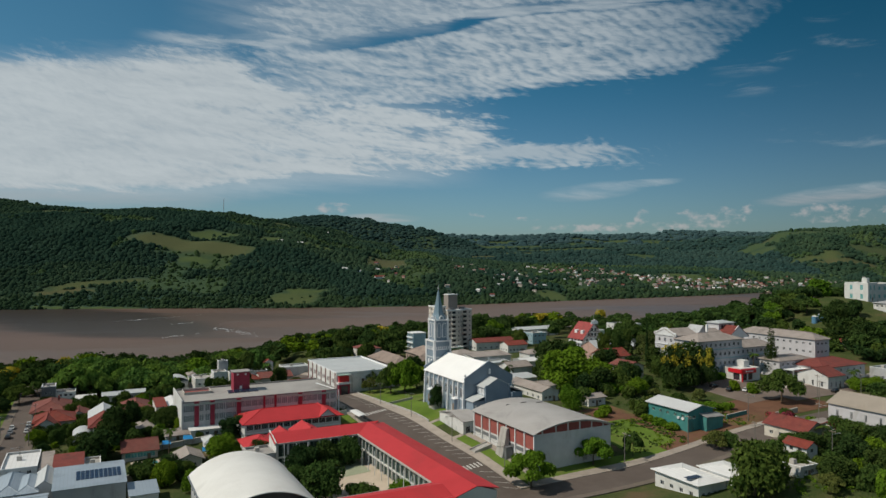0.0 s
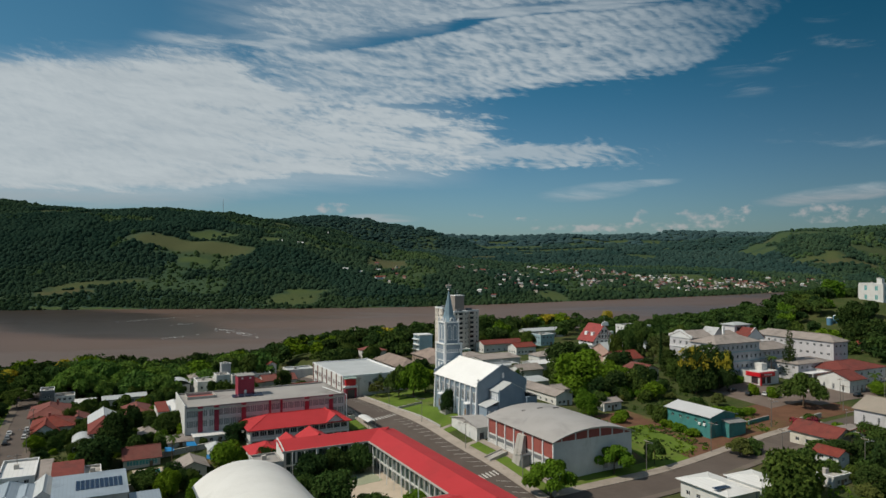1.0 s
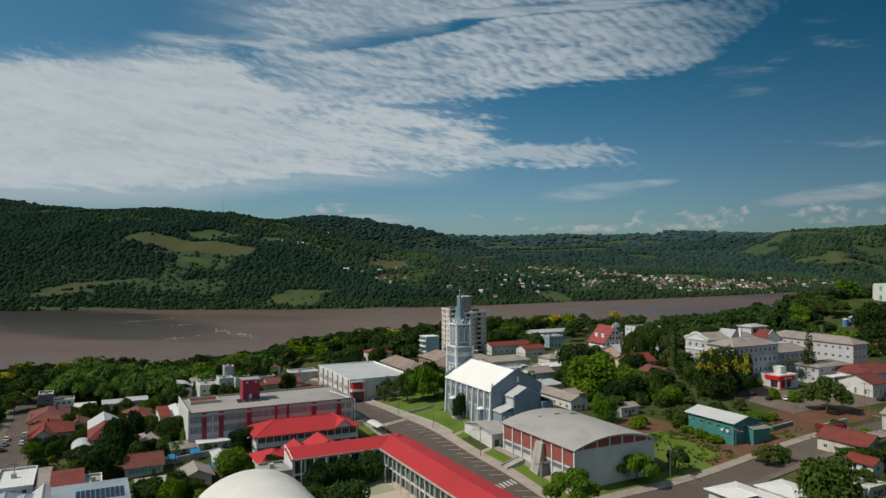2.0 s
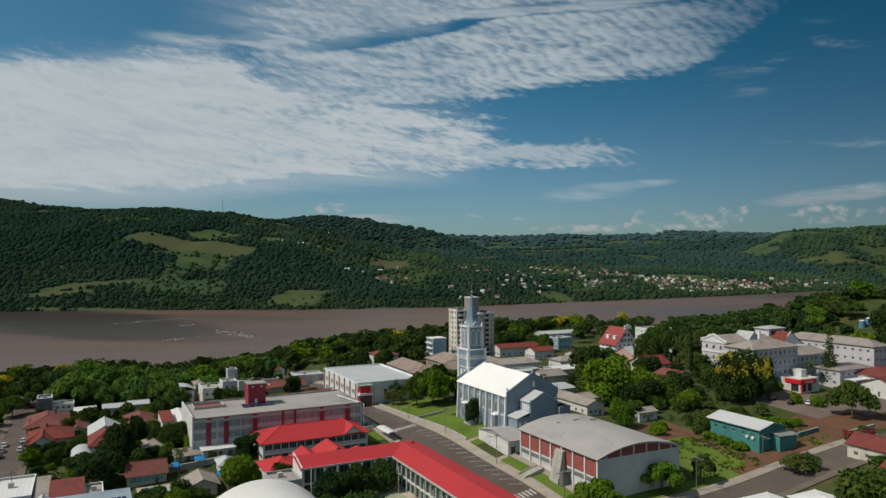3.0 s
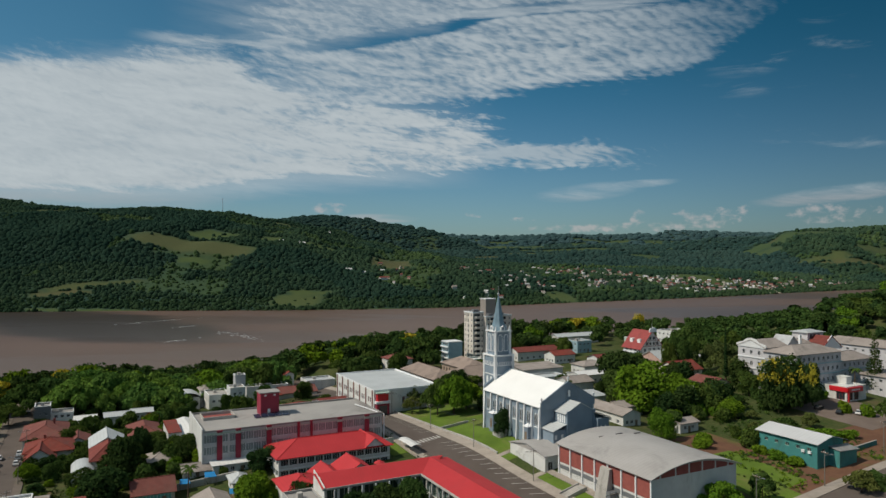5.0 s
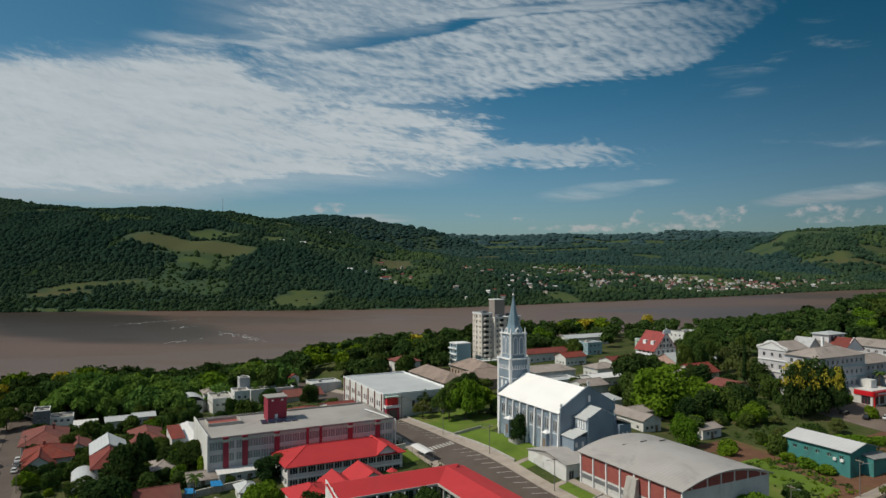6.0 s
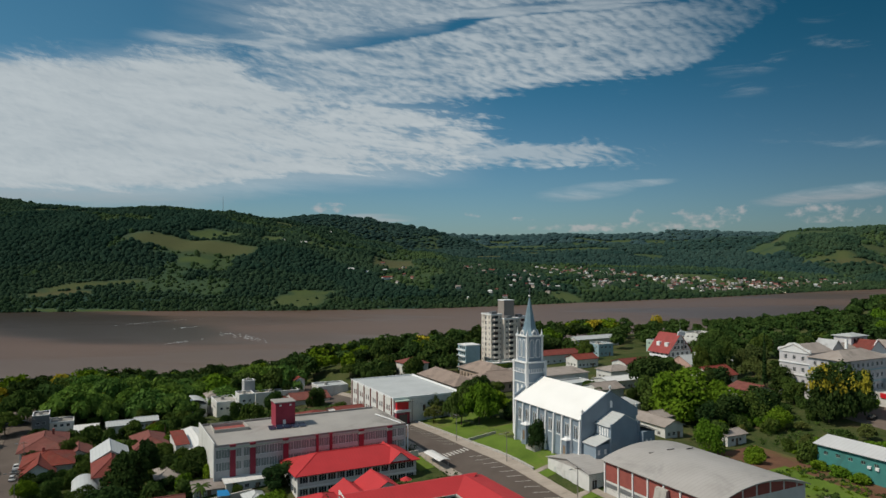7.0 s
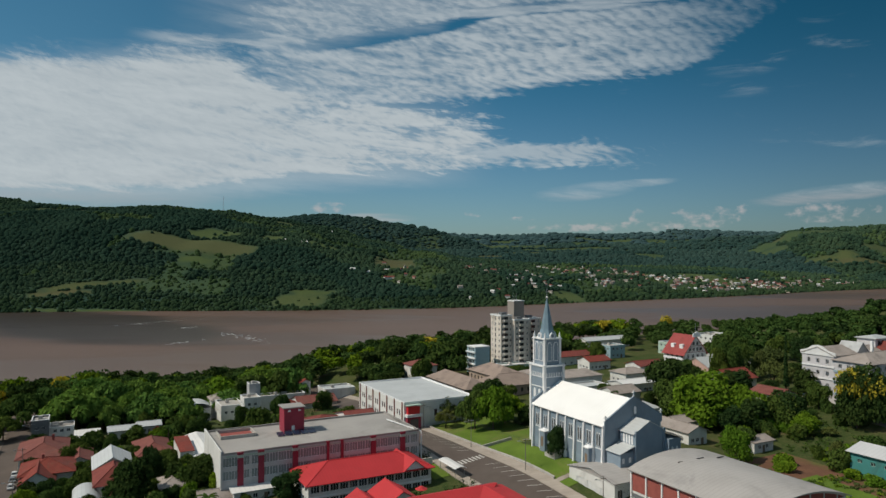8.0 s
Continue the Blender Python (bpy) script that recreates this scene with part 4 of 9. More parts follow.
for a, b, c, d, label in ((107.2, 117, 216, 300, "Mown green church lawn sloping to the street"), (117, 133, 252, 296, "Shaded lawn under the church trees"),
                          (107.2, 111.5, 160.6, 202, "Green grass bank in front of the gymnasium"), (111.5, 160, 160.6, 165, "Green grass strip along the side street"),
                          (148, 168, 165, 190, "Rough grass beside the gymnasium"), (84.5, 90, 246, 256, "Small lawn by the school corner")):
    lay("lawn", a, b, c, d, 0.10, M_GRASS, label, "lawn")
lay("earth", 160, 232, 160.6, 184, 0.09, M_SOIL, "Bare red earth with patchy grass on the empty lot", "earth")
lay("earth", 152, 176, 186, 206, 0.09, M_SOIL, "Bare red earth slope behind the gymnasium", "earth")
lay("lawn", -17, -5, 292.4, 299.4, 0.10, M_GRASS, "Small green front lawn of a house", "lawn", 1.5)
lay("courtyard", 50, 80, 158, 212, 0.06, M_SAND, "Beige paved school courtyard", "courtyard")
lay("courtyard", 59, 75, 194, 209, 0.11, M_COURT, "Faded green games court in the courtyard", "court")


def stripe(owner, u, v, wide, length, turn, lift=0.155):
    x, y = xy(u, v)
    bm = bmesh.new()
    c, s = math.cos(radians(turn)), math.sin(radians(turn))
    pts = []
    for a, b in ((-wide / 2, -length / 2), (wide / 2, -length / 2), (wide / 2, length / 2), (-wide / 2, length / 2)):
        uu, vv = u + a * c - b * s, v + a * s + b * c
        pts.append((*xy(uu, vv), ground(uu, vv) + lift))
    prism(bm, pts, [(px, py, pz + 0.012) for px, py, pz in pts])
    ob = part("stripe", bm, M_LINE, owner)
    return ob


def marking(label):
    ob = new("road_marking")
    return tagged(ob, label, "road marking", kind="structure")


for v0 in (252.0, 178.5):
    mk = marking("Zebra crossing in worn white paint on the main street")
    for i in range(9):
        stripe(mk, 93.6 + i * 1.18, v0, 0.55, 3.2, 0)
mk = marking("Slanted white parking bay lines on the main street")
for i in range(34):
    v0 = 160 + i * 4.2
    if abs(v0 - 178.5) > 4 and abs(v0 - 252) > 5:
        stripe(mk, 102.0, v0, 0.15, 4.2, 52)
mk = marking("Zebra crossing across the school end of the street")
for i in range(8):
    stripe(mk, 93.8 + i * 1.2, 300, 0.55, 2.6, 0)
# painted circles in the courtyard
bm = bmesh.new()
cx, cy = xy(62.4, 190.5)
gz = ground(62.4, 190.5) + 0.12
ring = [(cx + 3.6 * math.cos(i * 0.2618), cy + 3.6 * math.sin(i * 0.2618)) for i in range(24)]
prism(bm, [(x, y, gz - 0.2) for x, y in ring], [(x, y, gz) for x, y in ring])
tagged(new("courtyard", mesh_of("courtyard", bm, M_CONC)), "Round grey paved circle in the courtyard", "paving", kind="structure")

# ---------------------------------------------------------------- the large buildings
def school():
    g = 33.4
    ob = thing("school_building", 58, 273.5, g, "Long two-storey grey school with dark red pilasters and flat roof", "school")
    a, b, top = 28.3, 13.5, 7.3
    holes = {f: [] for f in "SENW"}
    posts = [-23.6, -18.2, -9.0, 0.2, 4.3, 13.7, 22.9]
    edges = [-28.0] + posts + [28.0]
    for z, h in ((0.5, 2.0), (3.9, 2.1)):
        for p, q in zip(edges, edges[1:]):
            n = max(1, round((q - p) / 2.4))
            for i in range(n):
                s = p + (q - p) * (i + 0.5) / n + 28.3
                holes["S"].append((s - 1.12, s + 1.12, z - 0.1, z + h + 0.2))
        holes["E"] += row(27, 6, 1.6, z, 1.6)
        holes["N"] += row(56, 16, 1.8, z, 1.6)
    bm = bmesh.new()
    walls(bm, -a, a, -b, b, -4, top, holes, 0.3)
    part("wall", bm, M_SCHOOL, ob)
    set_windows(ob, -a, a, -b, b, holes, M_TRIM, M_SCHOOLGLASS, 3, 0.12)
    bm = bmesh.new()
    box(bm, -a - 0.35, -a - 0.003, -b - 0.2, b, -4, top + 0.9)
    part("end_wall", bm, M_WHITE, ob, "plain white end wall")
    bm = bmesh.new()
    prism(bm, [(-a + 0.3, -b + 0.3, top - 0.8), (a - 0.3, -b + 0.3, top - 0.8), (a - 0.3, b - 0.3, top - 0.5), (-a + 0.3, b - 0.3, top - 0.5)],
          [(-a + 0.3, -b + 0.3, top - 0.6), (a - 0.3, -b + 0.3, top - 0.6), (a - 0.3, b - 0.3, top - 0.3), (-a + 0.3, b - 0.3, top - 0.3)])
    deck = part("roof", bm, M_DECK, ob)
    bm = bmesh.new()
    parapet(bm, -a - 0.05, a + 0.05, -b - 0.05, b + 0.05, top - 0.3, top + 0.25, 0.4)
    part("parapet", bm, M_DECK, ob)
    bm = bmesh.new()
    box(bm, -a + 1, a - 0.5, -b - 0.12, -b - 0.003, top - 0.95, top - 0.55)
    part("fascia", bm, M_GREENTRIM, ob, "pale green band under the roof")
    for i, p in enumerate(posts):
        wd = 0.35 if i in (3, 4) else 0.75
        bm = bmesh.new()
        box(bm, p - wd, p + wd, -b - 0.45, -b - 0.004, -3, top - 0.2)
        box(bm, p - wd - 0.1, p + wd + 0.1, -b - 0.5, -b - 0.004, top - 0.2, top + 0.1)
        pil = part("pilaster", bm, M_RED, ob, "dark red pilaster")
        if wd > 0.5:
            bm = bmesh.new()
            box(bm, p - wd - 0.06, p + wd + 0.06, -b - 0.49, -b - 0.006, top - 1.3, top - 0.56)
            part("capital", bm, M_GREENTRIM, pil, "pale green capital")
    # white pipe frame at the corner
    bm = bmesh.new()
    tube(bm, (a + 0.6, -b - 0.2, -2), (a + 0.6, -b - 0.2, top - 0.4), 0.22, 0.22, 8)
    tube(bm, (a + 0.6, -b - 0.2, top - 0.4), (a - 3.5, b * 0.2, top + 0.1), 0.2, 0.2, 8)
    part("downpipe", bm, M_TRIM, ob)
    # sunken terrace with dark red walls, and solar panels
    bm = bmesh.new()
    parapet(bm, -a + 2.5, -a + 12.5, 3.0, 10.5, top - 0.45, top + 0.55, 0.25)
    part("terrace_wall", bm, M_CONC, deck, "bare concrete roof terrace wall")
    bm = bmesh.new()
    box(bm, -a + 2.8, -a + 12.2, 3.3, 10.2, top - 0.36, top - 0.30)
    part("terrace_floor", bm, M_BRICK, deck, "reddish terrace floor")
    for i in range(5):
        bm = bmesh.new()
        x = -10.5 + i * 2.3
        prism(bm, [(x, -1.0, top - 0.25), (x + 2.0, -1.0, top - 0.25), (x + 2.0, 1.6, top + 0.35), (x, 1.6, top + 0.35)],
              [(x, -1.0, top - 0.18), (x + 2.0, -1.0, top - 0.18), (x + 2.0, 1.6, top + 0.42), (x, 1.6, top + 0.42)])
        part("solar_panel", bm, M_SOLAR, deck, "dark solar panel")
    # water tower
    x0, x1, y0, y1 = -8.0, -2.0, 0.5 + 1.5, 7.5
    bm = bmesh.new()
    box(bm, x0, x1, y0, y1, top - 0.5, top + 6.8)
    tw = part("water_tower", bm, M_RED, ob, "dark red box-shaped water tower")
    bm = bmesh.new()
    box(bm, x0 - 0.35, x1 + 0.35, y0 - 0.35, y1 + 0.35, top + 6.8, top + 7.1)
    part("roof_slab", bm, M_DECK, tw)
    for x in (x0 + 1.5, x1 - 1.5):
        bm = bmesh.new()
        box(bm, x - 0.35, x + 0.35, y0 - 0.03, y0 + 0.05, top + 5.8, top + 6.3)
        part("vent", bm, M_TRIM, tw)
    bm = bmesh.new()
    box(bm, x0 + 2.2, x0 + 3.1, y0 - 0.06, y0 + 0.05, top - 0.4, top + 1.7)
    part("door", bm, M_TRIM, tw)


def annex():
    g = 28.2
    ob = thing("school_annex", 65.3, 252, g, "Two-storey white school wing with a bright red hipped roof", "school")
    a, b, top = 17.2, 7.6, 6.3
    holes = {"S": [], "E": [], "N": [], "W": []}
    for z in (0.8, 4.0):
        holes["S"] += row(2 * a, 13, 2.25, z, 1.75, 0.5)
        holes["W"] += row(2 * b, 5, 2.2, z, 1.75)
        holes["E"] += row(2 * b, 4, 1.7, z, 1.5)
    bm = bmesh.new()
    walls(bm, -a, a, -b, b, -2, top, holes, 0.3)
    part("wall", bm, M_WHITE, ob)
    set_windows(ob, -a, a, -b, b, holes, M_TRIM, None, 3, 0.2)
    bm = bmesh.new()
    pa, pb = hip(bm, -a, a, -b, b, top, top + 3.3, 0.9, 0.2)
    roof = part("roof", bm, M_ROOF_RED, ob)
    bm = bmesh.new()
    ridge_cap(bm, pa, pb, 0.18)
    for cx in (-1, 1):
        for cy in (-1, 1):
            ridge_cap(bm, (cx * (a + 0.9), cy * (b + 0.9), top), pa if cx < 0 else pb, 0.14)
    part("ridge_cap", bm, M_ROOF_RED, roof)
    bm = bmesh.new()
    gable(bm, 9.0, 15.0, -8.2, 4.0, top + 0.2, top + 2.6, "y", 0.4)
    cross = part("cross_gable", bm, M_ROOF_RED_V, roof)
    bm = bmesh.new()
    quad(bm, (9.0, -8.1, top + 0.2), (15.0, -8.1, top + 0.2), (12.0, -8.1, top + 2.6))
    part("gable_end", bm, M_TRIM, cross, "white triangular gable end")
    bm = bmesh.new()
    box(bm, -a - 0.02, a + 0.02, -b - 0.12, -b - 0.004, 2.75, 3.25)
    part("string_course", bm, M_TRIM, ob)


def cloister():
    """Three red-roofed wings round the school courtyard."""
    g = 27.5
    ob = thing("courtyard_school", 68, 182, g, "Red-roofed single-storey school wings round a courtyard, white glazed fronts", "school")

    def loc(u, v):
        return u - 68, v - 182

    eave, ridge = 8.6, 10.4
    # wings: (u0, u1, v0, v1, ridge along)
    for name, u0, u1, v0, v1, along, faces in (("back", 50.5, 77.3, 209.5, 216.8, "x", "S"), ("right", 77.0, 87.6, 143.5, 216.8, "y", "W"), ("front", 44, 77.0, 144.5, 155.4, "x", "N")):
        x0, y0 = loc(u0, v0)
        x1, y1 = loc(u1, v1)
        holes = {f: [] for f in "SENW"}
        long = (x1 - x0) if along == "x" else (y1 - y0)
        n = int(long / 3.0)
        for z, h in ((0.3, 3.6), (4.3, 3.7)):
            holes[faces] += row(long, n, 2.66, z, h, 0.4)
        if name == "right":
            holes["E"] += row(long, n, 1.8, 4.6, 1.8)
        if name == "front":
            holes["S"] += row(long, n, 1.8, 4.6, 1.8)
            holes["E"] += row(y1 - y0, 3, 2.0, 4.6, 2.2)
        bm = bmesh.new()
        walls(bm, x0, x1, y0, y1, -2.0, eave, holes, 0.5)
        if along == "x":
            ym = (y0 + y1) / 2
            quad(bm, (x0, y0, eave), (x0, y1, eave), (x0, ym, ridge - 0.1))
        else:
            xm = (x0 + x1) / 2
            for y in (y0, y1):
                quad(bm, (x0, y, eave), (x1, y, eave), (xm, y, ridge - 0.1))
        wing = part("wing", bm, M_WHITE, ob)
        set_windows(wing, x0, x1, y0, y1, holes, M_GREENTRIM, M_COURTGLASS, 2, 0.35)
        # roof with the ridge set towards the outer side
        o = 0.7
        bm = bmesh.new()
        if name == "back":
            pts = [(x0 - o, y0 - o, eave), (x1 + o, y0 - o, eave), (x1 + o + 8, y1 - 1.2, ridge), (x0 - o, y1 - 1.2, ridge)]
            prism(bm, [(p[0], p[1], p[2] - 0.18) for p in pts], pts)
            pts = [(x0 - o, y1 - 1.2, ridge), (x1 + o + 8, y1 - 1.2, ridge), (x1 + o + 8, y1 + o, ridge - 0.5), (x0 - o, y1 + o, ridge - 0.5)]
            prism(bm, [(p[0], p[1], p[2] - 0.18) for p in pts], pts)
        elif name == "right":
            xr = x0 + 5.2
            pts = [(x0 - o, y0, eave), (xr, y0, ridge), (xr, y1 - 1.2, ridge), (x0 - o, y1 - 8.2, eave)]
            prism(bm, [(p[0], p[1], p[2] - 0.18) for p in pts], pts)
            pts = [(xr, y0, ridge), (x1 + o, y0, ridge - 1.25), (x1 + o, y1 + o, ridge - 1.25), (xr, y1 - 1.2, ridge)]
            prism(bm, [(p[0], p[1], p[2] - 0.18) for p in pts], pts)
        else:
            pts = [(x0, y0 - o, eave - 0.2), (x1 - 0.75, y0 - o, eave - 0.2), (x1 - 0.75, y0 + 5.5, ridge - 0.4), (x0, y0 + 5.5, ridge - 0.4)]
            prism(bm, [(p[0], p[1], p[2] - 0.18) for p in pts], pts)
            pts = [(x0, y0 + 5.5, ridge - 0.4), (x1 - 0.75, y0 + 5.5, ridge - 0.4), (x1 - 0.75, y1 + o, eave - 0.2), (x0, y1 + o, eave - 0.2)]
            prism(bm, [(p[0], p[1], p[2] - 0.18) for p in pts], pts)
        part("roof", bm, M_ROOF_RED if along == "x" else M_ROOF_RED_V, wing)
        # pale gutter along the courtyard eave
        bm = bmesh.new()
        if name == "back":
            box(bm, x0 - o, x1 - 0.3, y0 - o - 0.2, y0 - o + 0.02, eave - 0.45, eave + 0.04)
        elif name == "right":
            box(bm, x0 - o - 0.22, x0 - o + 0.02, -26.0, y1 - 8.2, eave - 0.45, eave + 0.04)
        else:
            box(bm, x0, x1 + 0.3, y1 + o, y1 + o + 0.2, eave - 0.62, eave - 0.16)
        part("gutter", bm, M_CONC, wing)
        if name == "back":
            bm = bmesh.new()
            prism(bm, [(x0 - 0.25, y0 - 0.9, -2), (x0 - 0.001, y0 - 0.9, -2), (x0 - 0.001, y1 + 0.8, -2), (x0 - 0.25, y1 + 0.8, -2)],
                  [(x0 - 0.25, y0 - 0.9, eave + 0.4), (x0 - 0.001, y0 - 0.9, eave + 0.4), (x0 - 0.001, y1 + 0.8, ridge + 0.5), (x0 - 0.25, y1 + 0.8, ridge + 0.5)])
            part("gable_wall", bm, M_WHITE, wing)
    # posts of the covered walk
    for i in range(9):
        bm = bmesh.new()
        y = 205.5 - 182 - i * 5.2
        box(bm, 8.0 - 1.62, 8.0 - 1.48, y - 0.07, y + 0.07, -1.0, eave - 0.5)
        part("post", bm, M_TRIM, ob)
    bm = bmesh.new()
    box(bm, 8.0 - 1.9, 8.8, -25, 27, -1.4, 0.35)
    part("walkway", bm, M_SAND, ob, "raised pale walkway along the classrooms")
    for i in range(7):
        bm = bmesh.new()
        box(bm, -15.5 + i * 3.6, -15.25 + i * 3.6, 25.9, 26.15, -1.0, eave - 0.4)
        part("post", bm, M_TRIM, ob)


def pavilions():
    house("pavilion", 44.5, 54.0, 221, 233, 5.6, "Low white school pavilion with a bright red hipped roof", "hip", rise=2.4, top=M_ROOF_RED, wins=(3, 3), category="pavilion", group="red pavilions", over=0.9)
    house("pavilion", 54.6, 61.4, 225, 236, 5.2, "Small white school pavilion with a bright red gable roof", "gable", "y", 2.1, top=M_ROOF_RED_V, wins=(2, 3), category="pavilion", group="red pavilions", over=0.7)
    house("pavilion", 62.2, 70.4, 227, 238, 5.2, "Small white school pavilion with a bright red gable roof", "gable", "y", 2.3, top=M_ROOF_RED_V, wins=(2, 3), category="pavilion", group="red pavilions", over=0.7)
    ob = thing("parasol", 76, 237, ground(76, 237), "Red garden parasol on a steel post beside the school", "parasol")
    bm = bmesh.new()
    ring = [(1.7 * math.cos(i * 0.7854), 1.7 * math.sin(i * 0.7854), 2.6) for i in range(8)]
    prism(bm, ring, [(x * 0.04, y * 0.04, 3.5) for x, y, z in ring])
    part("canopy", bm, M_ROOF_RED, ob)
    bm = bmesh.new()
    tube(bm, (0, 0, 0), (0, 0, 3.5), 0.05, 0.05, 6)
    part("post", bm, M_STEEL, ob)
    house("canteen", 42.5, 50, 208, 218, 7.0, "Low grey flat-roofed canteen beside the red school wing", "flat", wall=M_GREY, top=M_DECK, trim=M_CONC, wins=(2, 3), category="building")


def hangar():
    g = ground(37, 182)
    ob = thing("sports_hall", 36.6, 178.8, g, "White barrel-vaulted sports hall with smooth sheet roof", "hall")
    a, b, eave, peak = 11.8, 18.4, 7.0, 11.8
    bm = bmesh.new()
    walls(bm, -a, a, -b, b, -2, eave, {"W": row(33, 8, 2.0, 3.6, 1.4), "E": row(33, 8, 2.0, 3.6, 1.4)})
    part("wall", bm, M_GREY, ob)
    set_windows(ob, -a, a, -b, b, {"W": row(33, 8, 2.0, 3.6, 1.4), "E": row(33, 8, 2.0, 3.6, 1.4)}, M_TRIM)
    bm = bmesh.new()
    f = barrel(bm, -a, a, -b, b, eave, peak, 28, 0.2, "y", 0.5)
    roof = part("roof", bm, surface("smooth_white_vault", (0.70, 0.69, 0.66), (0.62, 0.61, 0.58), 0.1, 0.42, 0.0, 0.1, 3.0, (0.52, 0.51, 0.48), 0.05), ob)
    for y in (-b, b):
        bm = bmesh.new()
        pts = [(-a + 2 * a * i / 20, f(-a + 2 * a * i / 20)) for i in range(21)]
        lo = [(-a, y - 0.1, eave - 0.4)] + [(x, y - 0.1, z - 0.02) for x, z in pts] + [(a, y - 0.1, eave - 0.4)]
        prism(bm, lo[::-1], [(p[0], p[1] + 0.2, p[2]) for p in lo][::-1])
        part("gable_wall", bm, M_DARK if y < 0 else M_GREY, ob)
    for k in (-1, 1):
        bm = bmesh.new()
        box(bm, k * (a + 0.75) - 0.18, k * (a + 0.75) + 0.18, -b - 0.4, b + 0.4, eave - 0.35, eave - 0.05)
        part("gutter", bm, M_STEEL, ob)


def gym():
    g = 33.0
    ob = thing("gymnasium", 127, 182, g, "Gymnasium with grey arched roof, brick-red upper panels and white walls", "gymnasium")
    a, b, eave, peak = 13.8, 17.2, 8.5, 11.2
    holes = {"S": [], "E": [], "N": [], "W": []}
    bm = bmesh.new()
    walls(bm, -a, a, -b, b, -3, eave - 0.15, holes)
    part("wall", bm, M_WHITE, ob)
    bm = bmesh.new()
    f = barrel(bm, -a, a, -b, b, eave, peak, 26, 0.22, "y", 0.8)
    roof = part("roof", bm, M_ROOF_GREY_V, ob)
    # gable walls under the arch, brick panels between white ribs
    for y, sgn in ((-b, -1), (b, 1)):
        bm = bmesh.new()
        pts = [(-a + 2 * a * i / 24, f(-a + 2 * a * i / 24)) for i in range(25)]
        lo = [(-a, y, eave - 0.16)] + [(x, y, z - 0.03) for x, z in pts] + [(a, y, eave - 0.16)]
        hi = [(p[0], p[1] - sgn * 0.25, p[2]) for p in lo]
        if sgn < 0:
            lo, hi = hi[::-1], lo[::-1]
        prism(bm, lo, hi)
        part("gable_wall", bm, M_WHITE, ob)
    cuts = [-11.2, -6.4, -2.1, 2.2, 6.6, 10.9]
    for p, q in zip([-13.3] + cuts, cuts + [13.3]):
        n = 6
        xs = [p + 0.25 + (q - p - 0.5) * i / n for i in range(n + 1)]
        low = eave - 0.05
        lo = [(x, -b - 0.06, low) for x in xs] + [(x, -b - 0.06, max(low + 0.05, f(x) - 0.45)) for x in xs[::-1]]
        bm = bmesh.new()
        prism(bm, [(x, y + 0.05, z) for x, y, z in lo], lo)
        part("brick_panel", bm, M_BRICK, ob, "brick-red panel under the arch")
    # west side: brick panels above a white wall with openings, ribs between
    ribs = [-b + 2 * b * i / 7 for i in range(8)]
    for i, (p, q) in enumerate(zip(ribs, ribs[1:])):
        bm = bmesh.new()
        box(bm, -a - 0.07, -a - 0.004, p + 0.25, q - 0.25, 3.9, eave - 0.35)
        part("brick_panel", bm, M_BRICK, ob, "brick-red side panel")
        bm = bmesh.new()
        box(bm, -a - 0.05, -a - 0.004, p + 0.3, q - 0.3, 2.2, 3.3)
        part("vent_strip", bm, M_DGREY, ob, "dark louvred opening")
    for y in ribs:
        bm = bmesh.new()
        box(bm, -a - 0.35, -a - 0.005, y - 0.2, y + 0.2, -2, eave - 0.2)
        part("rib", bm, M_TRIM, ob)
    # slanting concrete buttress slab
    bm = bmesh.new()
    prism(bm, [(-a - 3.2, -4.6, -2), (-a - 0.36, -4.6, -2), (-a - 0.36, -0.4, -2), (-a - 3.2, -0.4, -2)],
          [(-a - 1.1, -4.2, 7.4), (-a - 0.36, -4.2, 7.6), (-a - 0.36, -0.8, 7.6), (-a - 1.1, -0.8, 7.4)])
    part("entrance_slab", bm, M_CONC, ob, "slanting bare concrete entrance slab")
    bm = bmesh.new()
    box(bm, -a - 2.6, -a - 0.36, -6.2, -4.7, -2, 2.6)
    part("porch", bm, M_DGREY, ob)
    bm = bmesh.new()
    box(bm, 3.4, 4.9, -b - 0.06, -b - 0.004, -0.8, 1.8)
    part("door", bm, M_GREY, ob)
    # lifted flashing along the roof joints
    for k, x in enumerate((-6.0, -1.0, 4.5)):
        bm = bmesh.new()
        box(bm, x, x + 2.2, b - 7 - k, b - 6.8 - k, f(x) + 0.2, f(x) + 0.42)
        part("roof_seam", bm, M_DARK, roof)
    # low white annex towards the church
    an = thing("gym_annex", 117, 211, g, "Low white annex with a grey sheet roof joining gymnasium and lawn", "building")
    x0, x1, y0, y1 = -6.3, 7.5, -8.6, 8.8
    holes = {"W": [(3.0, 6.2, 0.1, 2.7), (7.2, 10.4, 0.1, 2.7), (12.4, 13.4, 0.1, 2.2)], "S": [(1.0, 2.6, 0.4, 2.9)]}
    bm = bmesh.new()
    walls(bm, x0, x1, y0, y1, -2.5, 4.6, holes, 0.15)
    part("wall", bm, M_WHITE, an)
    set_windows(an, x0, x1, y0, y1, {"W": holes["W"]}, M_TRIM, M_ROOF_WHITE, 2, 0.1)
    set_windows(an, x0, x1, y0, y1, {"S": holes["S"]}, M_TRIM, M_DARK, 2, 0.1)
    bm = bmesh.new()
    gable(bm, x0, x1, y0, y1, 4.6, 6.2, "x", 0.4, 0.14, 0.4)
    for x in (x0, x1):
        quad(bm, (x, y0, 4.6), (x, y1, 4.6), (x, (y0 + y1) / 2, 6.2))
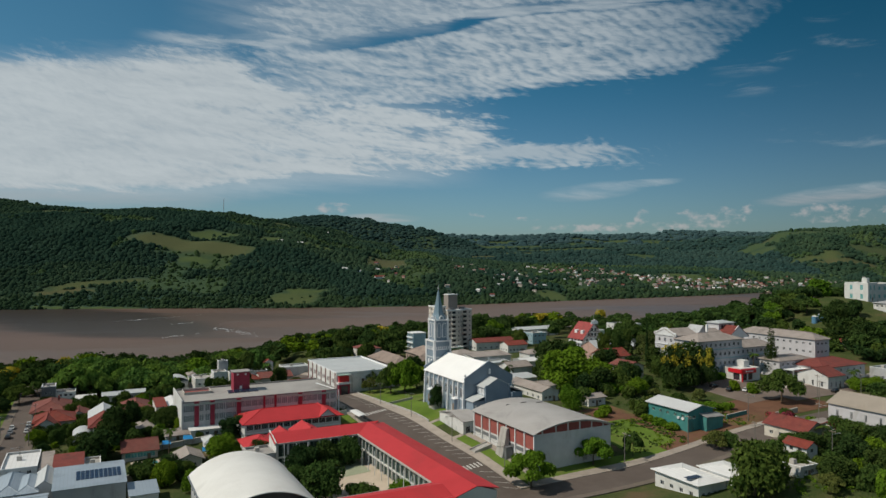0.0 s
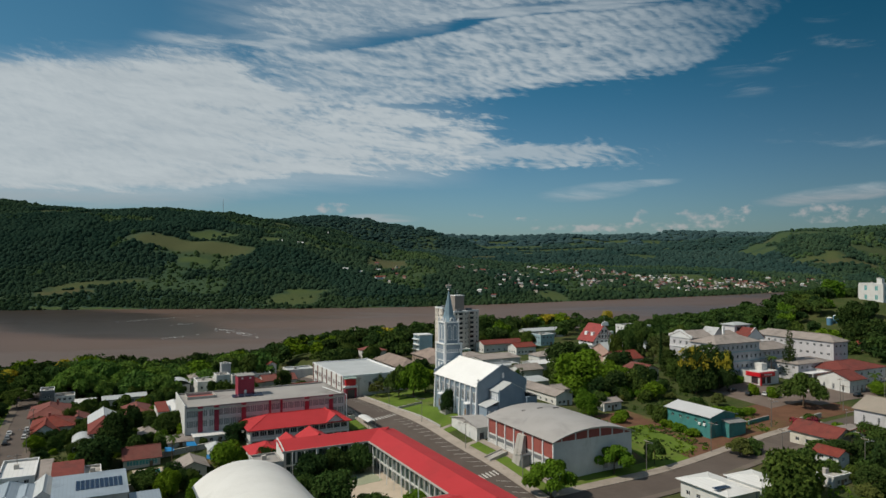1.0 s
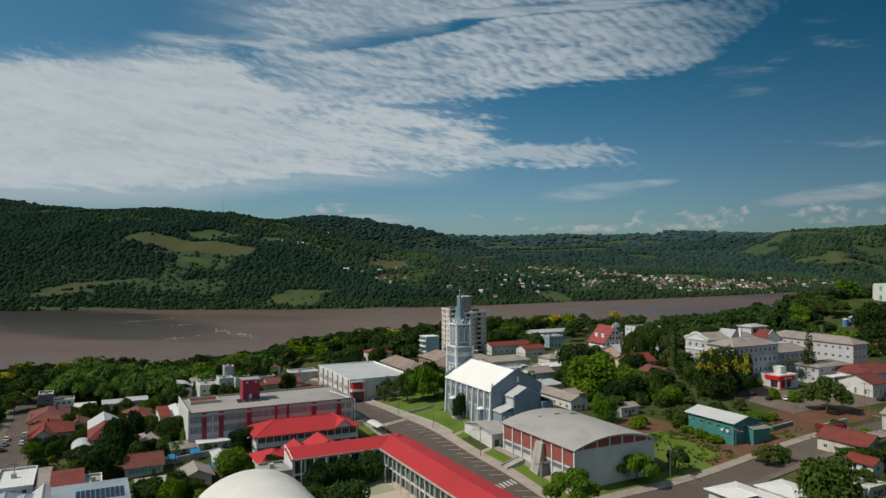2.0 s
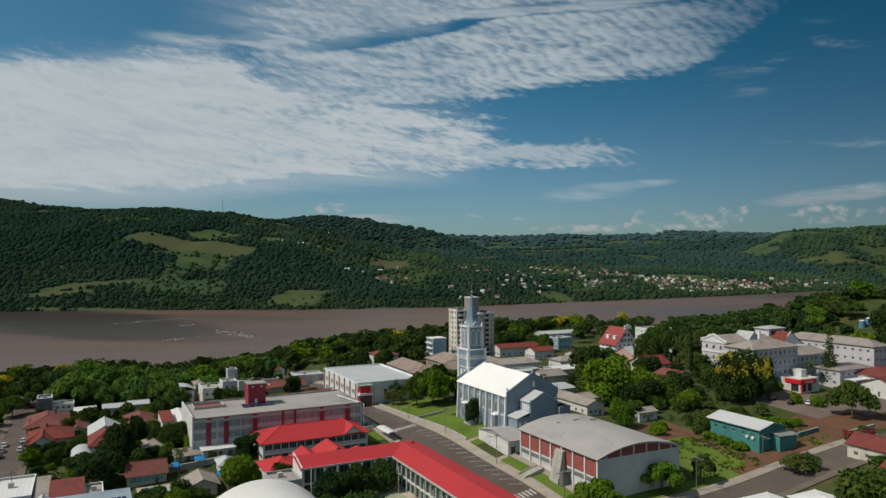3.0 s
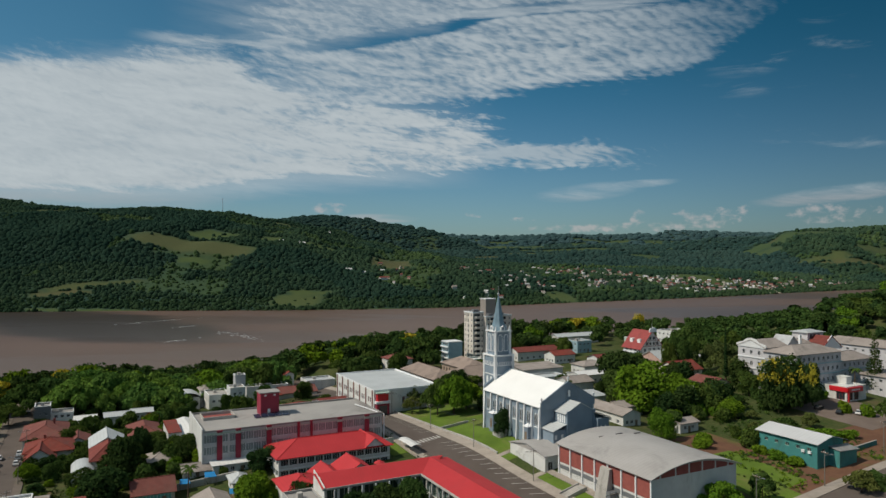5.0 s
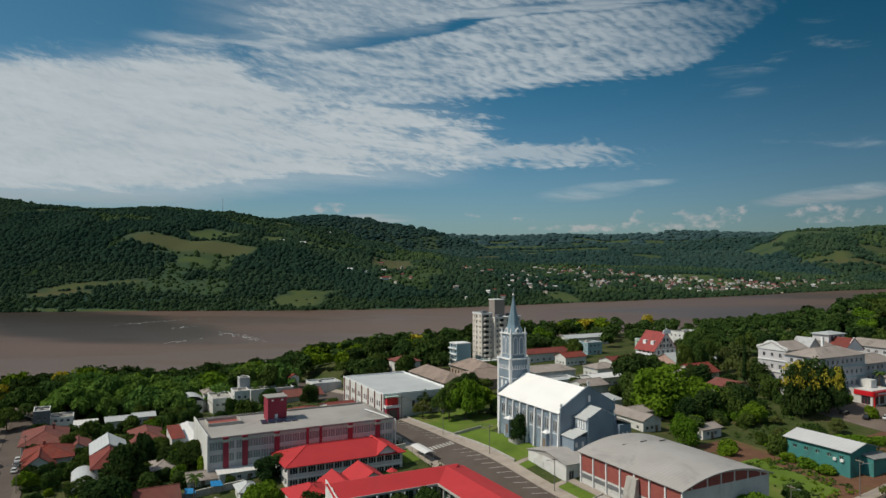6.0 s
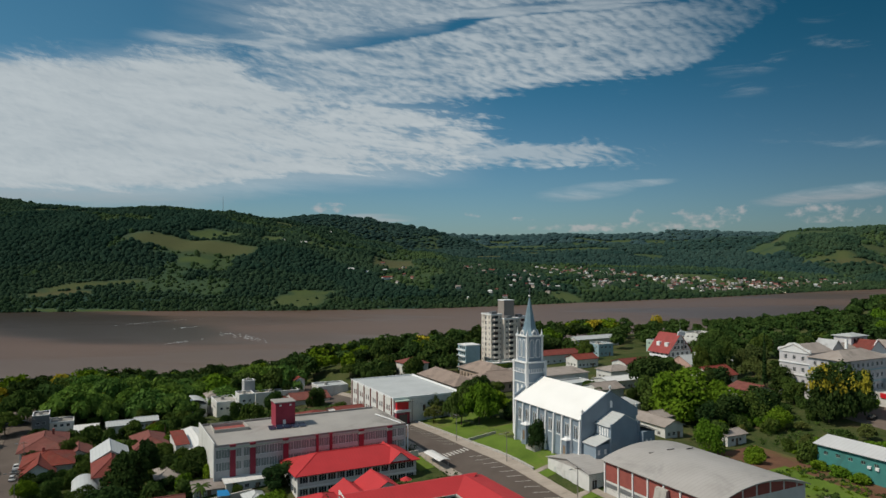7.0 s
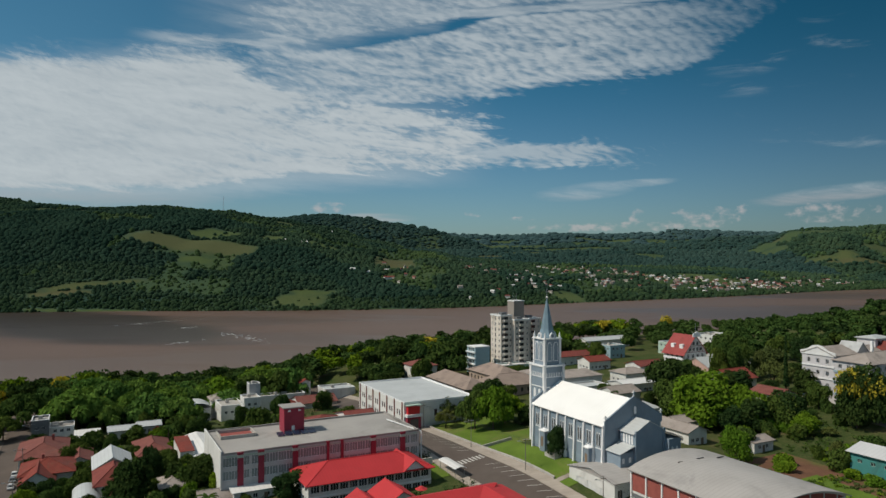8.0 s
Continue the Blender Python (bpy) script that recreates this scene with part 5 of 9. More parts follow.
    part("roof", bm, M_ROOF_GREY_V, an)
    # terrace, steps and paths down to the street
    for u0, u1, v0, v1, lift in ((111.0, 113, 163, 203, 0.25), (104.4, 110.4, 201.6, 203.6, 0.2), (104.5, 112.0, 219.8, 221.6, 0.18)):
        lay("path", u0, u1, v0, v1, lift, M_WALK, "Pale concrete path beside the gymnasium", "path", 1.0)
    st = thing("steps", 108.8, 187.5, ground(108.8, 187.5) - 0.3, "Concrete steps with side walls climbing the grass bank", "steps")
    for i in range(9):
        bm = bmesh.new()
        box(bm, -3.0 + i * 0.55, 3.0, -1.4, 1.4, i * 0.17, i * 0.17 + 0.168)
        part("step", bm, M_CONC, st)
    for y in (-1.75, 1.5):
        bm = bmesh.new()
        prism(bm, [(-3.2, y, -0.5), (3.0, y, -0.5), (3.0, y + 0.25, -0.5), (-3.2, y + 0.25, -0.5)], [(-3.2, y, 0.5), (3.0, y, 2.1), (3.0, y + 0.25, 2.1), (-3.2, y + 0.25, 0.5)])
        part("side_wall", bm, M_CONC, st)


def lancet(bm, x, y, z0, wide, high, depth, n=8):
    """Pointed arch panel facing -y, standing proud by depth."""
    pts = [(x - wide / 2, z0), (x + wide / 2, z0), (x + wide / 2, z0 + high * 0.68)]
    for i in range(1, n):
        t = i / n
        pts.append((x + wide / 2 * math.cos(t * 1.5708) ** 0.8, z0 + high * 0.68 + high * 0.32 * math.sin(t * 1.5708)))
    pts.append((x, z0 + high))
    for i in range(n - 1, 0, -1):
        t = i / n
        pts.append((x - wide / 2 * math.cos(t * 1.5708) ** 0.8, z0 + high * 0.68 + high * 0.32 * math.sin(t * 1.5708)))
    pts.append((x - wide / 2, z0 + high * 0.68))
    prism(bm, [(p, y, q) for p, q in pts], [(p, y - depth, q) for p, q in pts])


def church():
    g = 38.2
    ob = thing("church", 127.2, 230, g, "Blue-grey church with white buttresses, gleaming white roof and pointed spire", "church")
    a, v0, v1, eave, ridge = 9.6, -16.0, 16.0, 10.2, 16.0
    bm = bmesh.new()
    walls(bm, -a, a, v0, v1, -3, eave, {})
    for y in (v0, v1):
        pts = [(-a, y, eave), (a, y, eave), (0, y, ridge)]
        quad(bm, *(pts if y < 0 else pts[::-1]))
    part("wall", bm, M_CHURCH, ob)
    bm = bmesh.new()
    gable(bm, -a, a, v0, v1, eave, ridge, "y", 0.75, 0.2, 0.1)
    part("roof", bm, M_CHURCH_ROOF, ob, "gleaming white sheet roof")
    # raised gable wall with coping towards the apse
    for y in (v0 - 0.45, v1 + 0.1):
        bm = bmesh.new()
        lo = [(-a - 0.3, y, eave - 1.0), (a + 0.3, y, eave - 1.0), (a + 0.3, y, eave + 0.9), (0, y, ridge + 0.8), (-a - 0.3, y, eave + 0.9)]
        prism(bm, [(p[0], p[1] + 0.35, p[2]) for p in lo], lo)
        part("gable_wall", bm, M_CHURCH, ob)
        bm = bmesh.new()
        for s in (-1, 1):
            lo = [(s * (a + 0.4), y - 0.06, eave + 0.92), (0, y - 0.06, ridge + 0.82), (0, y + 0.41, ridge + 0.82), (s * (a + 0.4), y + 0.41, eave + 0.92)]
            hi = [(p[0], p[1], p[2] + 0.14) for p in lo]
            prism(bm, lo if s < 0 else lo[::-1], hi if s < 0 else hi[::-1])
        part("coping", bm, M_CHURCH, ob)
    # crosses
    for x, z in ((0, ridge + 0.9), (-a, eave + 1.0), (a, eave + 1.0)):
        bm = bmesh.new()
        box(bm, x - 0.14, x + 0.14, v0 - 0.42, v0 - 0.14, z, z + 1.5)
        box(bm, x - 0.5, x + 0.5, v0 - 0.36, v0 - 0.2, z + 0.85, z + 1.1)
        part("cross", bm, M_TRIM, ob, "small white stone cross")
    # buttresses and windows along the sides
    bays = 8
    for s in (-1, 1):
        for i in range(bays + 1):
            y = v0 + 0.4 + (v1 - v0 - 0.8) * i / bays
            bm = bmesh.new()
            prism(bm, [(s * a, y - 0.26, -3), (s * (a + 0.95), y - 0.26, -3), (s * (a + 0.95), y + 0.26, -3), (s * a, y + 0.26, -3)][::s],
                  [(s * a, y - 0.26, eave - 0.2), (s * (a + 0.45), y - 0.26, eave - 0.9), (s * (a + 0.45), y + 0.26, eave - 0.9), (s * a, y + 0.26, eave - 0.2)][::s])
            part("buttress", bm, M_TRIM, ob, "white buttress")
        for i in range(bays):
            y = v0 + 0.4 + (v1 - v0 - 0.8) * (i + 0.5) / bays
            for k in (-0.5, 0.5):
                bm = bmesh.new()
                lancet(bm, 0, 0, 0, 0.72, 3.6, 0.14)
                win = part("window", bm, M_TRIM, ob, at=pose(s * (a + 0.002), y + k, 4.2, 0, 0, -90 if s < 0 else 90))
                bm = bmesh.new()
                lancet(bm, 0, -0.142, 0.1, 0.54, 3.3, 0.01)
                part("pane", bm, M_GLASS, win)
            bm = bmesh.new()
            box(bm, s * a - 0.12, s * a + 0.12, y - 1.2, y + 1.2, 3.6, 3.85)
            part("sill", bm, M_TRIM, ob)
        bm = bmesh.new()
        box(bm, min(s * (a + 0.1), s * a * 0.99), max(s * (a + 0.1), s * a * 0.99), v0, v1, -3, 0.5)
        part("plinth", bm, M_CHURCH, ob)
        bm = bmesh.new()
        box(bm, min(s * a, s * (a + 0.35)), max(s * a, s * (a + 0.35)), v0, v1, eave - 0.35, eave - 0.05)
        part("cornice", bm, M_TRIM, ob)
    # side porches with white hoods
    for y, wd in ((v0 + 5.2, 1.0), (9.0, 1.2)):
        bm = bmesh.new()
        box(bm, -a - 1.9, -a - 0.02, y - wd, y + wd, -3, 3.6)
        porch = part("side_porch", bm, M_CHURCH, ob)
        bm = bmesh.new()
        hip(bm, -a - 1.9, -a, y - wd, y + wd, 3.6, 4.3, 0.25, 0.2)
        part("hood", bm, M_TRIM, porch)
        bm = bmesh.new()
        box(bm, -a - 1.95, -a - 1.9, y - 0.55, y + 0.55, -0.9, 1.9)
        part("door", bm, M_WOOD, porch)
    # outside stair
    bm = bmesh.new()
    side = [(5.4, -3.0), (5.4, -1.6)]
    for i in range(8):
        side += [(5.4 - i * 0.45, -1.6 + i * 0.3), (5.4 - (i + 1) * 0.45, -1.6 + i * 0.3)]
    side += [(0.6, 0.5), (0.6, -3.0)]
    prism(bm, [(-a - 3.6, y, z) for y, z in side], [(-a - 0.98, y, z) for y, z in side])
    part("stair", bm, M_CONC, ob, "pale outside stair")
    # choir and low sacristies on the end towards the gymnasium
    y0 = v0 - 6.0
    bm = bmesh.new()
    box(bm, -4.9, 5.2, y0, v0 - 0.46, -3, 8.8)
    for y in (y0,):
        quad(bm, (-4.9, y, 8.8), (5.2, y, 8.8), (0.15, y, 11.4))
    choir = part("choir", bm, M_CHURCH, ob)
    bm = bmesh.new()
    gable(bm, -4.9, 5.2, y0, v0 - 0.46, 8.8, 11.4, "y", 0.5, 0.18, 0.1)
    part("roof", bm, M_ROOF_LIGHT, choir, "pale sheet roof")
    bm = bmesh.new()
    for i in range(5):
        box(bm, -4.98, -4.9, y0 + 0.7 + i * 1.0, y0 + 1.25 + i * 1.0, 5.9, 8.1)
    part("louvre", bm, M_TRIM, choir)
    bm = bmesh.new()
    box(bm, -9.3, -4.91, y0 + 0.4, v0 - 0.47, -3, 4.2)
    low_sac = part("sacristy", bm, M_CHURCH, ob)
    bm = bmesh.new()
    box(bm, 5.21, 9.4, y0 - 1.6, v0 - 0.47, -3, 6.6)
    sac = part("sacristy", bm, M_CHURCH, ob)
    bm = bmesh.new()
    lo = [(-9.8, y0 - 0.1, 4.0), (-4.92, y0 - 0.1, 5.6), (-4.92, v0 - 0.5, 5.6), (-9.8, v0 - 0.5, 4.0)]
    prism(bm, lo, [(p[0], p[1], p[2] + 0.16) for p in lo])
    part("roof", bm, M_ROOF_LIGHT, low_sac, "pale lean-to roof")
    bm = bmesh.new()
    lo = [(5.22, y0 - 2.0, 8.4), (9.9, y0 - 2.0, 6.5), (9.9, v0 - 0.5, 6.5), (5.22, v0 - 0.5, 8.4)]
    prism(bm, lo, [(p[0], p[1], p[2] + 0.16) for p in lo])
    part("roof", bm, M_ROOF_LIGHT, sac, "pale lean-to roof")
    for x, z in ((-8.4, 1.6), (-6.2, 1.6)):
        bm = bmesh.new()
        box(bm, x - 0.4, x + 0.4, y0 + 0.34, y0 + 0.39, z, z + 1.3)
        part("window", bm, M_TRIM, low_sac)
    for x in (6.4, 8.0):
        bm = bmesh.new()
        lancet(bm, x, y0 - 1.6, 1.8, 0.7, 2.8, 0.1)
        part("window", bm, M_TRIM, sac)
    bm = bmesh.new()
    lancet(bm, 0, v0 - 0.8, 12.4, 0.8, 1.9, 0.08)
    part("gable_niche", bm, M_TRIM, ob)
    for x in (-4.6, 4.9):
        bm = bmesh.new()
        box(bm, x - 0.3, x + 0.3, y0 - 0.35, y0 - 0.003, -3, 9.4)
        part("pier", bm, M_CHURCH, choir)
    # ---- tower
    ty, h = v1 + 3.4, 3.15
    tx = -2.2
    bm = bmesh.new()
    box(bm, tx - h - 0.5, tx + h + 0.5, ty - h - 0.5, ty + h + 0.5, -3, 20.6)
    tower = part("tower", bm, M_CHURCH, ob)
    b2 = h - 0.3
    bm = bmesh.new()
    box(bm, tx - b2, tx + b2, ty - b2, ty + b2, 20.6, 28.8)
    belfry = part("belfry", bm, M_CHURCH, ob)
    for z, r, hh in ((20.4, h + 0.85, 0.4), (28.6, h + 0.15, 0.4), (14.2, h + 0.7, 0.25), (17.2, h + 0.66, 0.22)):
        bm = bmesh.new()
        box(bm, tx - r, tx + r, ty - r, ty + r, z, z + hh)
        part("cornice", bm, M_TRIM, tower)
    for sx in (-1, 1):
        for sy in (-1, 1):
            bm = bmesh.new()
            cx, cy = tx + sx * (h + 0.3), ty + sy * (h + 0.3)
            box(bm, cx - 0.42, cx + 0.42, cy - 0.42, cy + 0.42, -3, 21.0)
            part("corner_pier", bm, M_TRIM, tower)
            bm = bmesh.new()
            cx, cy = tx + sx * (b2 - 0.1), ty + sy * (b2 - 0.1)
            box(bm, cx - 0.34, cx + 0.34, cy - 0.34, cy + 0.34, 20.9, 29.0)
            part("corner_pier", bm, M_TRIM, belfry)
            bm = bmesh.new()
            ring = [(cx - 0.28, cy - 0.28, 29.0), (cx + 0.28, cy - 0.28, 29.0), (cx + 0.28, cy + 0.28, 29.0), (cx - 0.28, cy + 0.28, 29.0)]
            prism(bm, ring, [(cx + (p[0] - cx) * 0.08, cy + (p[1] - cy) * 0.08, 30.9) for p in ring])
            part("pinnacle", bm, M_TRIM, belfry)
    for turn in (0, 90, 180, 270):
        for x in (-1.15, 1.15):
            bm = bmesh.new()
            lancet(bm, x, -b2, 22.0, 1.75, 5.8, 0.16)
            op = part("belfry_arch", bm, M_TRIM, belfry, at=pose(tx, ty, 0, 0, 0, turn))
            bm = bmesh.new()
            lancet(bm, x, -b2 - 0.162, 22.2, 1.38, 5.4, 0.012)
            part("louvre", bm, M_CHURCH, op)
        for i in range(7):
            bm = bmesh.new()
            box(bm, -2.7 + i * 0.9 - 0.14, -2.7 + i * 0.9 + 0.14, -h - 0.64, -h - 0.5, 17.5, 18.6)
            part("dentil", bm, M_TRIM, tower, at=pose(tx, ty, 0, 0, 0, turn))
        for x in (-1.2, 1.2):
            bm = bmesh.new()
            lancet(bm, x, -h - 0.5, 10.6, 1.1, 3.0, 0.12)
            part("window", bm, M_TRIM, tower, at=pose(tx, ty, 0, 0, 0, turn))
        bm = bmesh.new()
        lo = [(-0.9, -b2 - 0.05, 28.9), (0.9, -b2 - 0.05, 28.9), (0.9, -b2 - 0.05, 29.8), (0.45, -b2 - 0.05, 30.4), (0, -b2 - 0.05, 30.7), (-0.45, -b2 - 0.05, 30.4), (-0.9, -b2 - 0.05, 29.8)]
        prism(bm, [(p[0], p[1] + 0.5, p[2]) for p in lo], lo)
        cg = part("clock_gable", bm, M_TRIM, belfry, "round white gable at the spire's foot", at=pose(tx, ty, 0, 0, 0, turn))
        bm = bmesh.new()
        tube(bm, (0, -b2 - 0.05, 29.7), (0, -b2 - 0.09, 29.7), 0.52, 0.52, 12)
        part("clock_face", bm, M_CHURCH, cg, "blue-grey round clock face")
    bm = bmesh.new()
    low = [(tx + 2.95 * math.cos(radians(22.5 + 45 * i)), ty + 2.95 * math.sin(radians(22.5 + 45 * i)), 28.95) for i in range(8)]
    mid = [(tx + 2.0 * math.cos(radians(22.5 + 45 * i)), ty + 2.0 * math.sin(radians(22.5 + 45 * i)), 31.6) for i in range(8)]
    tip = [(tx + 0.14 * math.cos(radians(22.5 + 45 * i)), ty + 0.14 * math.sin(radians(22.5 + 45 * i)), 41.0) for i in range(8)]
    prism(bm, low, mid)
    prism(bm, mid, tip)
    spire = part("spire", bm, M_SPIRE, ob, "slender blue-grey octagonal spire")
    bm = bmesh.new()
    bmesh.ops.create_uvsphere(bm, u_segments=10, v_segments=8, radius=0.45, matrix=Matrix.Translation((tx, ty, 41.3)))
    box(bm, tx - 0.07, tx + 0.07, ty - 0.07, ty + 0.07, 41.5, 44.0)
    box(bm, tx - 0.6, tx + 0.6, ty - 0.06, ty + 0.06, 42.9, 43.05)
    part("finial", bm, M_STEEL, spire)


def white_hall():
    g = 30.0
    ob = thing("white_hall", 113, 321, g, "White industrial hall with light grey roof and dark red entrance", "hall")
    a, b, top = 14.3, 22.5, 10.4
    holes = {"W": [], "S": [], "E": [], "N": []}
    for i in range(6):
        s = 3.5 + i * 7.0
        for z in (1.4, 5.2):
            holes["W"] += [(s, s + 1.1, z, z + 2.0), (s + 2.0, s + 3.1, z, z + 2.0)]
    holes["S"] = [(12, 13.2, 4.5, 7.0), (16, 17.2, 4.5, 7.0), (20, 21.2, 4.5, 7.0), (24, 25.2, 4.5, 7.0)]
    bm = bmesh.new()
    walls(bm, -a, a, -b, b, -2, top, holes, 0.25)
    part("wall", bm, M_WHITE, ob)
    set_windows(ob, -a, a, -b, b, holes, M_RED, None, 2, 0.15)
    bm = bmesh.new()
    lo = [(-a + 0.3, -b + 0.3, top - 0.4), (a - 0.3, -b + 0.3, top - 0.7), (a - 0.3, b - 0.3, top - 0.7), (-a + 0.3, b - 0.3, top - 0.4)]
    prism(bm, lo, [(p[0], p[1], p[2] + 0.2) for p in lo])
    part("roof", bm, M_ROOF_LIGHT, ob)
    bm = bmesh.new()
    parapet(bm, -a - 0.06, a + 0.06, -b - 0.06, b + 0.06, top - 0.5, top + 0.12, 0.35)
    part("parapet", bm, M_TRIM, ob)
    for i in range(7):
        bm = bmesh.new()
        y = b - 1.6 - i * 7.0
        box(bm, -a - 0.3, -a - 0.004, y - 0.3, y + 0.3, -2, top - 0.1)
        part("pilaster", bm, M_TILE_ROSE, ob, "faded red pilaster")
    bm = bmesh.new()
    box(bm, -a + 0.6, -a + 5.8, -b - 1.8, -b + 3, -2, 5.4)
    ent = part("entrance", bm, M_RED, ob, "dark red entrance block")
    bm = bmesh.new()
    box(bm, -a + 0.2, -a + 6.2, -b - 2.3, -b + 3, 5.4, 6.3)
    part("fascia", bm, M_TRIM, ent)
    bm = bmesh.new()
    box(bm, -a + 0.9, -a + 5.5, -b - 1.5, -b + 3, 6.3, 9.3)
    part("lantern", bm, M_SIGNRED, ent)
    bm = bmesh.new()
    box(bm, -a + 0.4, -a + 6.0, -b - 2.0, -b + 3.4, 9.3, 9.6)
    part("roof_slab", bm, M_GREENTRIM, ent)
    bm = bmesh.new()
    box(bm, -a + 1.6, -a + 4.8, -b - 1.86, -b - 1.8, 0.2, 4.6)
    part("glass_door", bm, M_GLASS, ent)


def brown_college():
    ob = thing("college_building", 135.5, 319, 30.6, "Long beige college building with brown-grey hipped roof", "building")
    for x0, x1, y0, y1, top in ((0, 11, 0, 35, 7.8), (11.02, 38.0, -1.5, 14, 8.0), (24, 38, 14.02, 40, 8.6)):
        holes = {"S": row(x1 - x0, max(2, int((x1 - x0) / 3.0)), 1.2, 4.9, 1.8) + row(x1 - x0, max(2, int((x1 - x0) / 3.0)), 1.2, 1.2, 1.8),
                 "W": row(y1 - y0, int((y1 - y0) / 3.2), 1.2, 4.9, 1.9) + row(y1 - y0, int((y1 - y0) / 3.2), 1.2, 1.2, 1.9)}
        bm = bmesh.new()
        walls(bm, x0, x1, y0, y1, -3, top, holes)
        wing = part("wing", bm, M_FAWN, ob)
        set_windows(wing, x0, x1, y0, y1, holes, M_WOOD, None, 2)
        bm = bmesh.new()
        pa, pb = hip(bm, x0, x1, y0, y1, top, top + 3.6, 0.9)
        ridge_cap(bm, pa, pb)
        part("roof", bm, M_BROWN_ROOF, wing)


def apartments():
    g = 35.0
    ob = thing("apartment_tower", 196, 374, g, "Tall cream apartment tower with balconies and grey lift core", "apartments")
    top = 26.2
    st = 2.76
    # three stepped blocks
    blocks = ((-13.0, -6.5, -5.5, 4, top + 1.3, M_FAWN_LIGHT, "W"), (-6.48, 2.4, -8, 5, top - 0.9, M_FAWN_LIGHT, "S"), (2.42, 11.5, -5, 5, top - 0.9, M_FAWN_LIGHT, "S"))
    for x0, x1, y0, y1, tz, mat, _ in blocks:
        holes = {"S": [], "W": [], "E": [], "N": []}
        for k in range(10):
            z = tz - (k + 1) * st + 0.75
            if z < 0:
                continue
            wid = x1 - x0
            holes["S"] += [(wid * 0.12, wid * 0.12 + 1.1, z, z + 1.3), (wid * 0.82, wid * 0.82 + 0.8, z, z + 1.2)]
            holes["W"] += [(0.8, 1.8, z, z + 1.3), (3.6, 5.0, z - 0.5, z + 1.4), (7.2, 8.4, z, z + 1.3)]
            holes["E"] += [(1.4, 2.6, z, z + 1.3), (6.0, 7.2, z, z + 1.3)]
        bm = bmesh.new()
        walls(bm, x0, x1, y0, y1, -8, tz, holes)
        blk = part("block", bm, mat, ob)
        set_windows(blk, x0, x1, y0, y1, holes, M_TRIM, None, 2)
        bm = bmesh.new()
        box(bm, x0 + 0.2, x1 - 0.2, y0 + 0.2, y1 - 0.2, tz - 0.6, tz - 0.4)
        part("roof", bm, M_DECK, blk)
        bm = bmesh.new()
        parapet(bm, x0 - 0.25, x1 + 0.2, y0 - 0.25, y1 + 0.2, tz - 0.2, tz + 0.5, 0.5)
        part("parapet", bm, M_TRIM, blk)
        for k in range(10):
            z = tz - (k + 1) * st - 0.1
            if z < -1:
                continue
            bx = x0 + (x1 - x0) * 0.48
            bm = bmesh.new()
            box(bm, bx - 1.7, bx + 1.7, y0 - 1.3, y0 - 0.004, z, z + 0.16)
            bal = part("balcony", bm, M_CONC, blk)
            bm = bmesh.new()
            box(bm, bx - 1.7, bx + 1.7, y0 - 1.3, y0 - 1.22, z + 0.16, z + 1.05)
            box(bm, bx - 1.7, bx - 1.62, y0 - 1.22, y0 - 0.01, z + 0.16, z + 1.05)
            part("railing", bm, M_FAWN_LIGHT, bal)
            bm = bmesh.new()
            box(bm, bx - 1.2, bx + 1.2, y0 - 0.05, y0 - 0.003, z + 0.2, z + 2.3)
            part("balcony_door", bm, M_GLASS, bal)
    bm = bmesh.new()
    box(bm, -2.6, 3.6, -1.5, 4.5, top - 2.6, top + 8.0)
    core = part("lift_core", bm, M_TAUPE, ob, "plain taupe lift and tank core")
    bm = bmesh.new()
    box(bm, -2.8, 3.8, -1.7, 4.7, top + 8.0, top + 8.4)
    part("slab", bm, M_TRIM, core)
    for x in (-1.5, -0.2, 0.6):
        bm = bmesh.new()
        tube(bm, (x, 1, top + 8.2), (x, 1, top + 11.6), 0.09, 0.05, 6)
        part("antenna", bm, M_STEEL, core)
    for x, y in ((-9, -1), (8, 1), (-2, -4.5)):
        bm = bmesh.new()
        box(bm, x - 1.5, x + 1.5, y - 1.3, y + 1.3, top - 1.4 + (2.2 if x < -5 else 0), top + 0.5 + (2.2 if x < -5 else 0))
        part("tank_box", bm, M_DGREY, ob)
    lb = thing("office_block", 171.5, 374, 33, "Pale blue office block with banded glazing beside the tower", "office")
    holes = {"W": [], "S": []}
    for k in range(5):
        holes["W"] += row(8, 3, 1.6, 1.0 + k * 2.9, 1.5, 0.8)
    bm = bmesh.new()
    walls(bm, -3.2, 5.0, -5.5, 2.5, -4, 14.4, holes)
    part("wall", bm, M_BLUEGLASS, lb)
    set_windows(lb, -3.2, 5.0, -5.5, 2.5, holes, M_TRIM, None, 2)
    bm = bmesh.new()
    box(bm, -3.4, 5.2, -5.7, 2.7, 14.4, 14.9)
    part("roof", bm, M_TRIM, lb)
    for k in range(5):
        bm = bmesh.new()
        box(bm, -4.0, -3.2, -5.8, 2.6, k * 2.9 + 0.2, k * 2.9 + 0.8)
        part("sun_shade", bm, M_TRIM, lb)
    house("podium", 178, 196, 358, 366, 6.5, "Low white block with pale green front below the tower", "flat", wall=M_GREENTRIM, top=M_ROOF_WHITE, wins=(4, 2), category="building", base=33)


